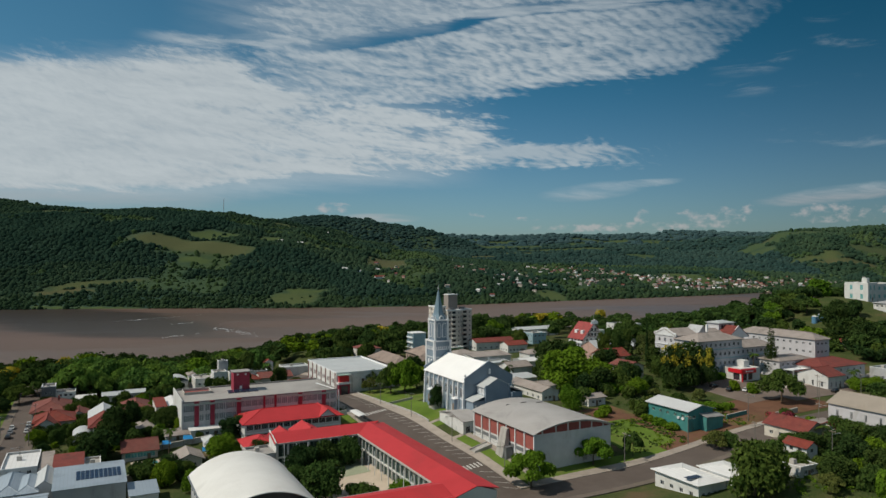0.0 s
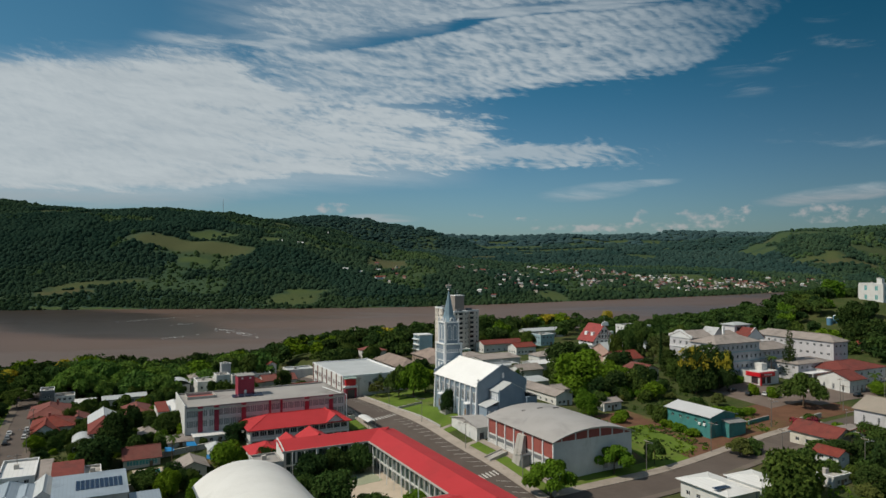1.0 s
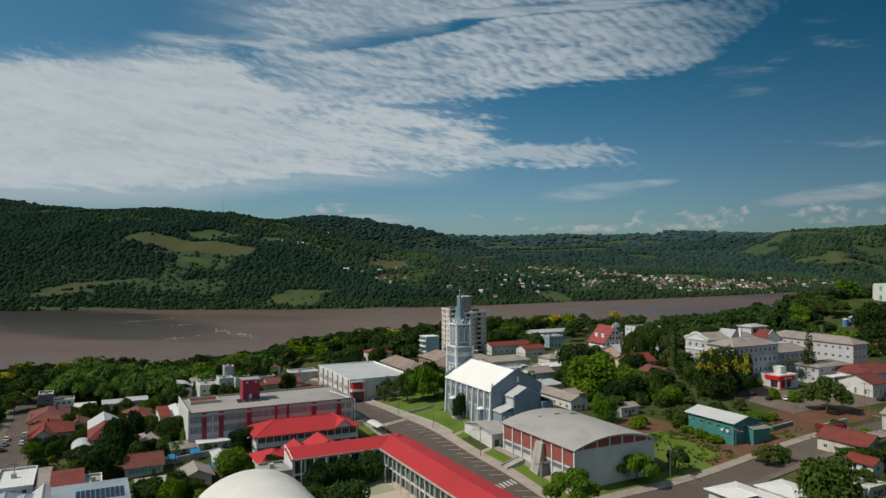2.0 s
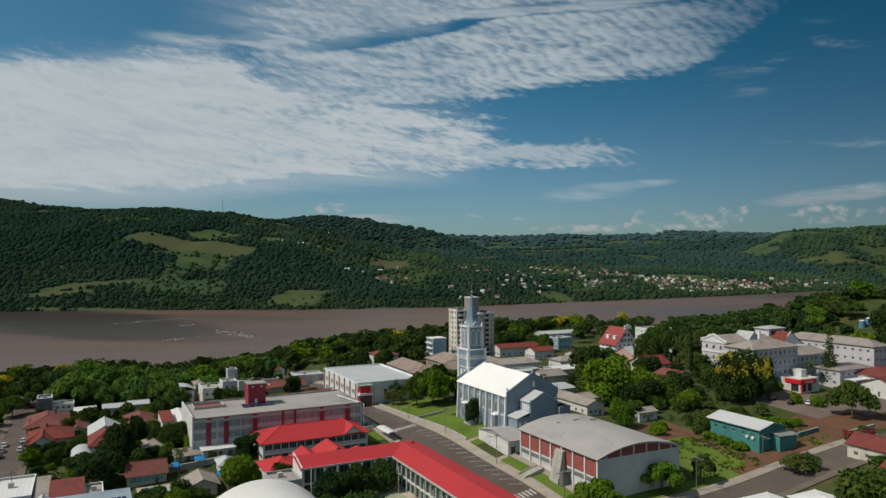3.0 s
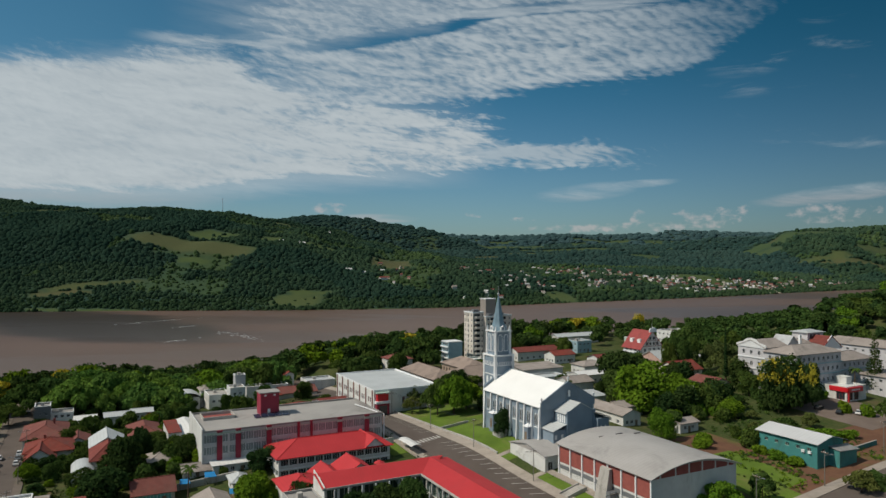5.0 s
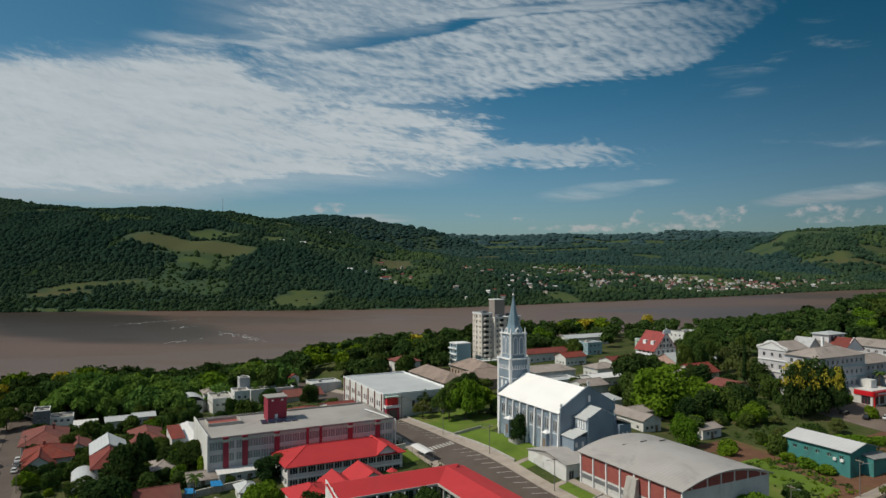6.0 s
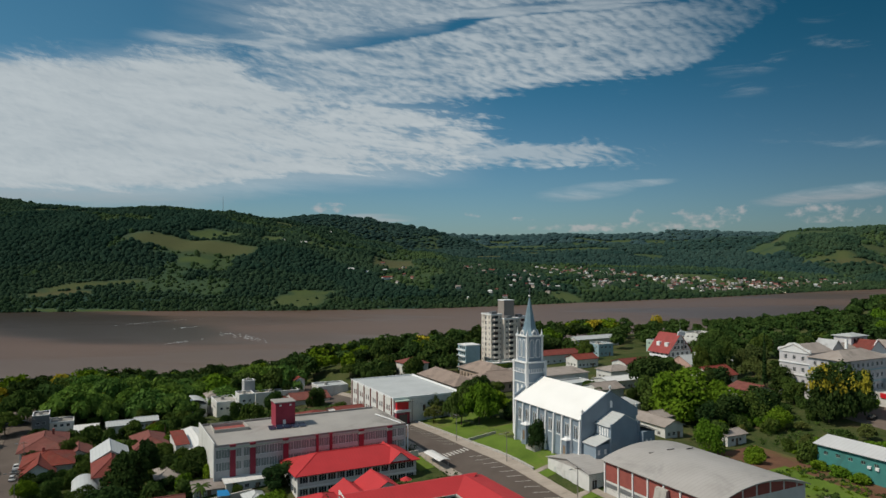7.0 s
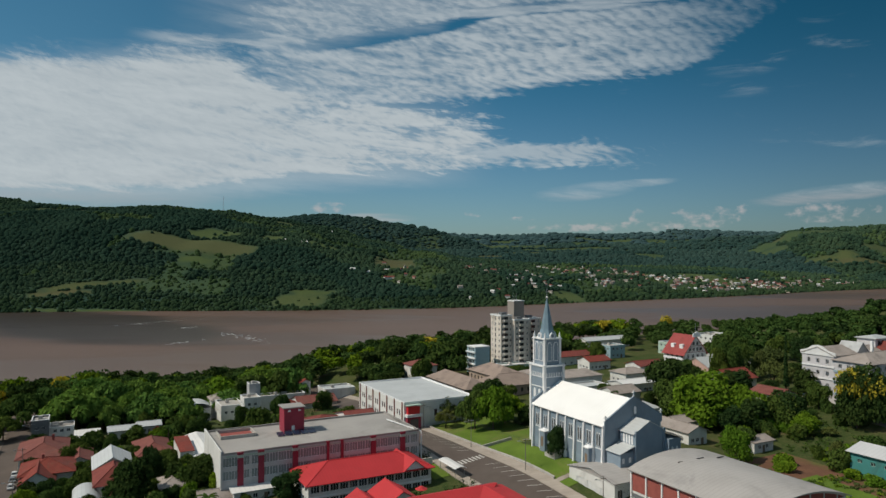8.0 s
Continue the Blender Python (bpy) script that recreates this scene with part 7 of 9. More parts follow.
def timbered_house():
    """Tall villa with a steep red roof, white gable with dark timbers and a curved crown."""
    ob = thing("villa", 248.5, 311, ground(248, 308), "White three-storey villa with steep red roof and timbered gable", "house")
    a, b, eave, ridge = 6.6, 6.4, 9.8, 17.2
    holes = {"S": [], "W": []}
    for z, h in ((0.9, 1.7), (3.9, 1.9), (7.0, 1.9)):
        holes["S"] += row(2 * a, 4, 1.5, z, h, 0.6)
        holes["W"] += row(2 * b, 4, 1.5, z, h, 0.6)
    bm = bmesh.new()
    walls(bm, -a, a, -b, b, -3, eave, holes)
    quad(bm, (-a, -b, eave), (a, -b, eave), (0, -b, ridge))
    quad(bm, (a, b, eave), (-a, b, eave), (0, b, ridge))
    part("wall", bm, M_WHITE, ob)
    set_windows(ob, -a, a, -b, b, holes, M_TRIM, None, 2)
    bm = bmesh.new()
    gable(bm, -a, a, -b, b, eave, ridge, "y", 1.3, 0.2, 0.5)
    roof = part("roof", bm, M_ROOF_ROSE, ob, "steep rose-red tiled roof")
    # two dormers on the slope towards the square
    for y in (-2.8, 2.4):
        bm = bmesh.new()
        box(bm, -a * 0.82, -a * 0.30, y - 1.0, y + 1.0, eave + 1.0, eave + 3.4)
        part("dormer", bm, M_TRIM, roof)
    for x0, z0, x1, z1 in ((-6.4, 9.8, 6.4, 9.8), (-4.2, 12.6, 4.2, 12.6), (-2.2, 9.8, -2.2, 14.4), (2.2, 9.8, 2.2, 14.4), (-6.4, 6.6, 6.4, 6.6), (-6.4, 3.4, 6.4, 3.4), (-4.6, 9.8, -3.2, 12.6), (4.6, 9.8, 3.2, 12.6)):
        bm = bmesh.new()
        tube(bm, (x0, -b - 0.06, z0), (x1, -b - 0.06, z1), 0.13, 0.13, 4)
        part("timber", bm, M_TILE_DARK, ob, "dark red timber")
    for x, z in ((-1.1, 10.3), (1.1, 10.3), (-3.3, 10.3), (3.3, 10.3), (-1.1, 13.0), (1.1, 13.0)):
        bm = bmesh.new()
        box(bm, x - 0.55, x + 0.55, -b - 0.1, -b - 0.02, z, z + 1.5)
        part("window", bm, M_GLASS, ob)
    for x, r in ((-1.3, 1.2), (1.3, 1.2), (0.0, 0.9)):
        bm = bmesh.new()
        lift = 1.0 if x == 0 else 0.0
        pts = [(x + r * math.cos(radians(i * 30)), ridge - 0.4 + lift + 1.7 * r * max(0, math.sin(radians(i * 30)))) for i in range(7)]
        prism(bm, [(p, -b - 0.5, q) for p, q in pts], [(p, -b - 0.9, q) for p, q in pts])
        part("crown", bm, M_TRIM, ob, "white curved gable crown")
    bm = bmesh.new()
    tube(bm, (0, -b, ridge), (0, -b, ridge + 6.0), 0.12, 0.05, 6)
    part("flagpole", bm, M_STEEL, ob)
    bm = bmesh.new()
    for z in (3.2, 6.4):
        box(bm, -a - 1.1, -a - 0.01, -b + 0.6, b - 0.6, z, z + 0.2)
        box(bm, -a - 1.1, -a - 1.0, -b + 0.6, b - 0.6, z + 0.2, z + 1.1)
    part("balcony", bm, M_TRIM, ob, "white balcony")


timbered_house()
# along the side street and the hospital street
house("house", 272, 300, 186, 204, 6.8, "White two-storey house with red tiled roofs", "hip", rise=2.6, top=M_TILE_DARK, wins=(6, 4), storeys=2, base=39.2)
house("house", 264, 274, 178.5, 192, 5.6, "White house with tall windows under a red gable", "gable", "x", 2.6, top=M_TILE_DARK, wins=(3, 3), win_size=(0.9, 2.2), base=38.6)
house("house", 300, 312, 176, 184, 5.4, "Pale grey house behind the hospital street", "flat", wall=M_GREY, top=M_ROOF_LIGHT, wins=(3, 2))
house("chapel", 224.0, 238.5, 126, 151.5, 5.4, "Beige chapel hall with tall narrow windows and fawn roof", "gable", "y", 3.2, wall=M_LILAC, top=surface("fawn_roof_sheet", (0.34, 0.295, 0.245), (0.28, 0.245, 0.205), 0.2, 0.9, 0.0, 0.3, 4.0, (0.26, 0.22, 0.18), 0.12, 0.8, 1), wins=(3, 5), win_size=(0.8, 2.4), category="chapel")
house("house", 191.5, 200.5, 136.5, 151, 4.2, "Cream house with dark red-brown roof", "gable", "y", 2.4, wall=M_CREAM, top=M_TILE_DARK, wins=(3, 4))
house("house", 198.5, 205, 131, 138, 4.4, "Cream house wing with dark red-brown roof and red base", "gable", "x", 1.8, wall=M_CREAM, top=M_TILE_DARK, wins=(2, 2))
house("shed", 203, 209, 128.5, 143, 3.4, "Long shed with grey-brown sheet roof", "mono", rise=0.8, top=M_FIBRE, wins=(2, 4))
house("house", 137.2, 147, 127.5, 142.5, 4.6, "White house with flat white sheet roof and solar panels", "hip", rise=0.8, wall=M_WHITE, top=M_ROOF_WHITE, wins=(4, 4), over=0.9)
house("house", 147.3, 156.5, 126, 136.5, 4.4, "White house wing with low white roof", "hip", rise=0.7, wall=M_WHITE, top=M_ROOF_WHITE, wins=(3, 3), over=0.6)
ps = thing("solar_array", 139.0, 131.0, 32.2 + 3.2, "Small group of solar panels on a white roof", "solar panels")
for i in range(4):
    bm = bmesh.new()
    box(bm, -2.4 + i * 1.2, -1.3 + i * 1.2, -0.9, 0.9, 0.0, 0.06)
    part("solar_panel", bm, M_SOLAR, ps)
house("house", 175.5, 180, 125, 132, 5.4, "Narrow pale house with red roof edge", "gable", "y", 1.2, wall=M_WHITE, top=M_TILE, wins=(1, 2), storeys=2)
house("house", 166, 173, 120, 127, 3.2, "Low white outbuilding under trees", "flat", wall=M_WHITE, top=M_CONC, wins=(2, 1))
# on the hill
house("modern_villa", 403.5, 412, 248, 262, 10.5, "White modern hilltop villa with roof turrets", "flat", wall=M_WHITE, top=M_CONC, wins=(2, 2), storeys=2, base=66.5, shutters=M_TEALGLASS, win_size=(1.6, 3.0))
house("modern_villa", 412.3, 446, 252, 268, 9.5, "White modern hilltop villa wing with green glass", "flat", wall=M_WHITE, top=M_CONC, wins=(6, 3), storeys=2, base=66.5, shutters=M_TEALGLASS, win_size=(2.2, 2.2))
house("roof_turret", 404, 406.5, 249, 252, 3.0, "White roof turret on the villa", "flat", wall=M_WHITE, top=M_CONC, wins=(0, 0), base=76.8, category="tower", door=False)
house("villa", 392, 407, 226, 238, 6.4, "White villa with balconies below the hilltop", "hip", rise=1.6, wall=M_WHITE, top=M_ROOF_GREY, wins=(5, 4), storeys=2)
house("long_house", 334, 346, 214, 230, 3.6, "Long low house with red tile roof on the hillside", "gable", "y", 1.4, wall=M_CREAM, top=M_TILE, wins=(3, 5))
for k, (u, v) in enumerate(((354, 247), (358, 246))):
    tk = thing("water_tank", u, v, ground(u, v), "Blue round water tank on the hillside", "water tank", group="hill water tanks")
    bm = bmesh.new()
    tube(bm, (0, 0, -1), (0, 0, 3.4), 1.5, 1.5, 18)
    part("tank", bm, M_TANKBLUE, tk)
    bm = bmesh.new()
    tube(bm, (0, 0, 3.4), (0, 0, 3.9), 1.6, 0.3, 18)
    part("lid", bm, M_TRIM, tk)

# ---------------------------------------------------------------- small yard things
pool = thing("swimming_pool", 16.8, 240.8, ground(16.8, 240.8), "Small turquoise swimming pool with pale deck", "pool")
bm = bmesh.new()
parapet(bm, -4.5, 4.5, -3.5, 3.5, -0.6, 0.45, 1.2)
part("deck", bm, M_SAND, pool)
bm = bmesh.new()
box(bm, -3.3, 3.3, -2.3, 2.3, -0.5, 0.3)
part("water", bm, M_POOL, pool)
for u, v, s in ((23.6, 251.0, 0.55), (30.5, 252.0, 0.62), (34.5, 238, 0.5)):
    tp = thing("tarpaulin", u, v, ground(u, v), "Bright blue tarpaulin stretched over posts", "tarpaulin", group="yard tarpaulins")
    bm = bmesh.new()
    pts = [(-2.6 * s, -2 * s, 2.4), (2.6 * s, -1.8 * s, 2.2), (2.3 * s, 2 * s, 3.0), (-2.2 * s, 2 * s, 3.2)]
    prism(bm, pts, [(x, y, z + 0.05) for x, y, z in pts])
    part("sheet", bm, M_TARP, tp)
    for x, y, z in pts:
        bm = bmesh.new()
        tube(bm, (x * 0.95, y * 0.95, 0), (x * 0.95, y * 0.95, z), 0.06, 0.06, 6)
        part("post", bm, M_WOOD, tp)

# ---------------------------------------------------------------- trees
def cards(rng, lobes, n, size, flat=0.0):
    """Many small leaf clumps on and in a crown made of overlapping lobes: arrays of corner points, four a clump."""
    lobes = np.array(lobes, float)
    weight = (lobes[:, 3] * lobes[:, 4] + lobes[:, 4] * lobes[:, 5])
    pick = rng.choice(len(lobes), n, p=weight / weight.sum())
    way = rng.normal(size=(n, 3))
    way /= np.linalg.norm(way, axis=1)[:, None]
    way[:, 2] = np.where(way[:, 2] < -0.7, -way[:, 2], way[:, 2])
    deep = 1.0 - 0.42 * rng.random(n) ** 1.8
    centre = lobes[pick, :3] + way * lobes[pick, 3:6] * deep[:, None] * rng.uniform(0.92, 1.1, (n, 1))
    nrm = way * 0.9 + rng.normal(size=(n, 3)) * 0.6 + np.array([0, 0, 0.25 + flat])
    nrm /= np.linalg.norm(nrm, axis=1)[:, None]
    side = np.cross(nrm, rng.normal(size=(n, 3)))
    side /= np.linalg.norm(side, axis=1)[:, None] + 1e-9
    other = np.cross(nrm, side)
    s = size * rng.uniform(0.6, 1.35, (n, 1))
    bend = nrm * s * 0.25
    return np.stack([centre - side * s - other * s * 0.5, centre + side * s - other * s * 0.45 + bend, centre + other * s * 0.95], 1)


def card_mesh(name, tris, mats, index=None):
    n = len(tris)
    me = bpy.data.meshes.new(name)
    me.vertices.add(3 * n)
    me.vertices.foreach_set("co", tris.reshape(-1).astype(np.float32))
    me.loops.add(3 * n)
    me.loops.foreach_set("vertex_index", np.arange(3 * n, dtype=np.int32))
    me.polygons.add(n)
    me.polygons.foreach_set("loop_start", np.arange(0, 3 * n, 3, dtype=np.int32))
    for m in mats:
        me.materials.append(m)
    if index is not None:
        me.polygons.foreach_set("material_index", index.astype(np.int32))
    me.update(calc_edges=True)
    return me


def trunk_mesh(rng, high, crown_r, thick):
    bm = bmesh.new()
    bend = rng.uniform(-0.4, 0.4, 2)
    mid = (bend[0] * 0.5, bend[1] * 0.5, high * 0.45)
    tube(bm, (0, 0, -0.8), mid, thick, thick * 0.72, 8)
    tube(bm, mid, (bend[0], bend[1], high * 0.8), thick * 0.72, thick * 0.3, 7)
    for i in range(6):
        a = i * 1.05 + rng.uniform(-0.3, 0.3)
        r = crown_r * rng.uniform(0.45, 0.75)
        z0 = high * rng.uniform(0.36, 0.55)
        tube(bm, (mid[0] * 0.8, mid[1] * 0.8, z0), (r * math.cos(a), r * math.sin(a), z0 + high * rng.uniform(0.15, 0.3)), thick * 0.4, thick * 0.12, 5)
    return mesh_of("trunk", bm, M_BARK)


def round_lobes(rng, r, z0, z1, n, squash=0.75):
    zc, hz = (z0 + z1) / 2, (z1 - z0) / 2
    out = [(0, 0, zc, r * 0.66, r * 0.66, hz * 0.8)]
    for i in range(n):
        a = rng.uniform(0, 6.283)
        d = r * rng.uniform(0.3, 0.68)
        s = r * rng.uniform(0.26, 0.44)
        z = zc + hz * rng.uniform(-0.5, 0.72) * (1 - 0.35 * d / r)
        out.append((d * math.cos(a), d * math.sin(a), z, s, s, s * squash))
    return out


def spread_lobes(rng, r, z0, z1, n):
    out = []
    for i in range(n):
        a = i * 2.4 + rng.uniform(-0.4, 0.4)
        d = r * math.sqrt((i + 0.5) / n) * 0.78
        s = r * rng.uniform(0.24, 0.36)
        z = z1 - s * 0.5 - (z1 - z0) * 0.55 * (d / r) ** 2 + rng.uniform(-0.3, 0.3)
        out.append((d * math.cos(a), d * math.sin(a), z, s, s, s * 0.42))
    return out


# kind: (height, crown radius, builder, clumps, clump size, leaf material, label, blossom)
KINDS = {
    "round_mid": (11, 5.5, "round", 4200, 0.32, L_MID, "Full round broadleaf tree with mid-green crown", None),
    "round_dark": (12, 5.0, "round", 4000, 0.32, L_DARK, "Dense dark green broadleaf tree", None),
    "round_light": (11, 6.0, "round", 5000, 0.31, L_LIGHT, "Broad bright green tree with sunlit crown", None),
    "spread_mid": (10, 6.5, "spread", 4000, 0.33, L_MID, "Spreading flat-crowned tree with layered green foliage", None),
    "spread_light": (10, 6.5, "spread", 4000, 0.33, L_LIGHT, "Spreading bright green tree with layered crown", None),
    "open_olive": (10, 5.0, "spread", 2000, 0.30, L_OLIVE, "Thin-crowned olive green tree", None),
    "tall_dark": (14, 3.8, "tall", 3600, 0.31, L_DARK, "Tall dark green tree with oval crown", None),
    "bush_mid": (3, 2.2, "bush", 1300, 0.21, L_MID, "Rounded green garden bush", None),
    "bush_light": (3, 2.2, "bush", 1300, 0.21, L_LIGHT, "Bright green garden bush", None),
    "bush_pink": (3, 2.2, "bush", 1300, 0.21, L_MID, "Garden bush with pink blossom", L_PINK),
    "yellow": (16, 8.0, "round", 6500, 0.36, L_DARK, "Large dark tree with yellow blossom on its crown", L_YELLOW),
    "yellow_small": (11, 6.0, "round", 1900, 0.5, L_MID, "Riverside tree with yellow blossom", L_YELLOW),
    "umbrella": (12, 9.0, "spread", 2500, 0.62, L_UMBRELLA, "Wide umbrella-crowned park tree", None),
    "umbrella_light": (12, 9.0, "spread", 2500, 0.62, L_PARK, "Wide bright umbrella-crowned park tree", None),
    "wood_mid": (13, 6.5, "round", 1300, 0.62, L_BANK, "Riverside tree with full green crown", None),
    "wood_dark": (13, 6.5, "round", 1300, 0.62, L_DARK, "Dark riverside tree with full crown", None),
    "wood_light": (12, 7.0, "spread", 1300, 0.64, L_BANK, "Wide-crowned green riverside tree", None),
    "wood_bright": (12, 6.0, "round", 1300, 0.62, L_LIGHT, "Bright green riverside tree", None),
}
PLANTED = {}


def tree_parts(kind, seed):
    high, r, form, n, size, leaf, label, bloom = KINDS[kind]
    rng = np.random.default_rng(seed)
    if form == "round":
        lobes = round_lobes(rng, r, high * 0.24, high, 12)
    elif form == "spread":
        lobes = spread_lobes(rng, r, high * 0.35, high, 13)
    elif form == "tall":
        lobes = round_lobes(rng, r, high * 0.16, high, 14, 1.1)
    else:
        lobes = round_lobes(rng, r, 0.0, high, 7)
    quads = cards(rng, lobes, n, size, 0.9 if form == "spread" else 0.15)
    # fill the given height and radius
    mid = quads.mean(1)
    quads[:, :, :2] *= r / np.percentile(np.abs(mid[:, :2]), 99.3)
    low, top = np.percentile(mid[:, 2], 1.5), mid[:, 2].max()
    foot = {"spread": 0.34, "tall": 0.10, "bush": 0.02}.get(form, 0.15) * high
    quads[:, :, 2] = foot + (quads[:, :, 2] - low) * (high - foot) / (top - low)
    index, mats = None, [leaf]
    if bloom:
        mats.append(bloom)
        mid = quads.mean(1)
        patch = np.sin(mid[:, 0] * 0.9 + 1.0) * np.sin(mid[:, 1] * 0.8) + 0.4 * np.sin(mid[:, 2] * 1.3)
        index = ((mid[:, 2] > high * 0.52) & (patch > 0.12) & (rng.random(n) < 0.85)).astype(int)
    return trunk_mesh(rng, high, r, 0.06 + high * 0.022) if form != "bush" else None, card_mesh("crown", quads, mats, index)


def plant(kind, u, v, h, r, group="", label="", z=None):
    """A tree of that kind, scaled to its height and crown radius."""
    high, rad = KINDS[kind][0], KINDS[kind][1]
    protos = PLANTED.setdefault(kind, [])
    rng = random.Random(int(u * 131 + v * 17))
    x, y = xy(u, v)
    m = pose(x, y, (ground(u, v) if z is None else z) - 0.1, 0, 0, rng.uniform(0, 360)) @ Matrix.Diagonal((r / rad, r / rad, h / high, 1))
    name = "bush" if kind.startswith("bush") else "tree"
    if len(protos) < 3:
        tm, cm = tree_parts(kind, 100 + len(protos) * 7 + len(kind))
        protos.append((tm, cm))
        tm, cm = protos[-1]
    else:
        tm, cm = protos[rng.randrange(3)]
    ob = new(name)
    ob.matrix_world = m
    if tm:
        part("trunk", tm, None, ob)
    part("crown", cm, None, ob)
    return tagged(ob, label or KINDS[kind][6], name, group)


def grove(kind, spots):
    for u, v, h, r in spots:
        plant(kind, u, v, h, r)


grove("round_dark", [(116, 232, 8.9, 3.2), (8, 269, 12.8, 6.1), (2, 253, 10.1, 6.9), (27, 273, 7.3, 5.2), (349, 231, 17.8, 8.1), (342, 212, 12.6, 8.4),
                    (15, 288, 11.0, 3.4), (56, 203, 9.5, 5.0), (64, 204.5, 9.0, 5.0), (168, 112, 7, 4.8), (180, 108, 8, 4.6), (52, 255, 6.1, 5.6), (-2, 270, 5.8, 4.9), (195, 265, 16.5, 9.5)])
grove("spread_mid", [(118, 282, 13.8, 6.2), (148, 163, 7.6, 3.0), (230, 174, 12.0, 7.9), (-23, 392, 13.7, 9.6), (-28, 372, 9, 6), (279, 312, 16.4, 11)])
grove("spread_light", [(107, 157.5, 10.4, 6.8), (132.5, 162.8, 8.4, 5.4), (123, 278, 14.6, 7.4), (131, 283, 10.5, 7.5)])
grove("round_mid", [(147.5, 119, 13.5, 7.6), (153, 122, 12, 6.2)])
grove("open_olive", [(116, 300, 9.1, 4.5), (112, 292, 7, 3.6), (172, 153, 5.6, 4.0), (121, 296, 7.5, 3.8), (205, 190, 5, 3), (250, 282, 12, 4), (258, 278, 12, 3.6)])
grove("round_mid", [(182, 252, 12.5, 7.5), (194, 222, 10.5, 7.0), (55, 181, 10.5, 6.4), (52, 192, 7.3, 4.4), (71, 205, 8.5, 4.6), (15, 222, 6.5, 4.4), (26, 220, 5.9, 3.4), (200, 129, 8.4, 5.0),
                   (20, 307, 5.7, 4.6), (-7, 325, 7, 3.5), (-3, 333, 6, 4.2), (35, 270, 6.3, 4.2), (241, 278, 17, 4.6), (249, 281, 16, 4.2), (236, 280, 15, 4.0)])
grove("round_light", [(180, 237, 17.8, 10.5), (158, 207, 10.0, 4.2), (38, 234, 7.9, 5.0), (27, 207, 6.4, 3.2), (194, 212, 7.2, 4.5), (282, 171, 5.7, 5.0), (275, 174, 5.2, 4.2), (188, 228, 14, 7)])
grove("tall_dark", [(186, 224, 11, 5.5), (197, 219, 11.5, 5.0), (222, 208, 18.0, 6.0), (218, 254, 10.6, 5.0), (224, 232, 12, 5), (180, 226, 9, 4.0)])
grove("yellow", [(211, 206, 18.5, 6.6), (222.5, 205, 16.0, 6.2)])
grove("bush_mid", [(176, 189, 6.0, 3.2), (169, 214, 6.5, 3.8), (42, 276, 4.7, 3.5), (58, 238, 3.9, 3.9), (66, 176, 3.8, 4.2), (189, 138, 4.2, 3.8), (173, 125, 4.6, 3.1), (176, 152, 4.5, 3.0), (328, 221, 5.6, 5.6),
                  (23, 262, 4, 3), (14, 262, 4, 3), (180, 120, 4, 4), (190, 118, 5, 4), (196, 122, 4, 4)])
grove("bush_light", [(236, 207, 3.2, 1.9), (228, 193, 4.3, 2.2), (231, 187, 4.2, 2.4), (76, 173, 3.7, 4.6), (236, 144, 6.0, 3.8), (208, 146, 4, 2.7), (174, 178, 2.6, 3.0), (174.5, 173, 2.4, 3.0), (174, 184, 2.6, 2.6),
                    (193, 184, 3.0, 3.2), (197, 182, 3.2, 3.4), (201, 180, 3.0, 3.4), (205, 178, 2.8, 3.0), (19, 230, 2.2, 2.2), (30, 215, 4.5, 3), (184, 108, 4, 4), (206, 118, 4, 5), (163, 196, 3, 3), (168, 200, 3, 3)])
grove("round_dark", [(184, 131, 6.5, 4.2), (190, 126, 7, 4.6), (186, 119, 8, 5.0), (195, 131, 5.5, 3.8), (205, 122, 7, 5.0), (-16.3, 300, 4.5, 2.4), (-16.4, 322, 5.5, 2.8), (-17, 347, 7, 3.6)])
grove("bush_mid", [(-2.5, 303, 4.5, 2.8), (-1.5, 311, 5.0, 3.0), (-12.5, 297.6, 3.0, 2.2), (-6, 299, 3.6, 2.4), (3, 318, 5.0, 3.0), (11.8, 306, 5.0, 2.4), (11.5, 298, 5.0, 2.6), (12, 290, 6.0, 3.0), (0, 296.5, 4.0, 2.2),
                  (23.6, 309, 4.6, 2.0), (20, 297, 6.0, 3.4), (26, 297, 5.0, 2.6), (31, 285, 5.0, 3.0), (25, 283, 5.0, 3.0), (38.5, 296, 5.0, 2.6), (12.2, 320, 5.5, 2.6), (-5, 347, 5.0, 3.2), (2, 345, 6.0, 3.4), (14, 345, 6.0, 3.4)])
grove("bush_light", [(-9, 297.8, 3.0, 2.0), (5.5, 298, 3.4, 2.2), (14.5, 303, 4.0, 2.2), (24, 322, 4.6, 2.4), (28, 281, 4.0, 2.4), (9, 262, 4.0, 2.6), (22, 266, 4.2, 2.4), (30, 267, 4.0, 2.4), (8, 323, 5.0, 3.0), (20, 335, 5.0, 3.0)])
grove("bush_pink", [(210, 157, 4.0, 3.4), (206, 158.5, 3.0, 2.6), (23, 350, 4, 3)])
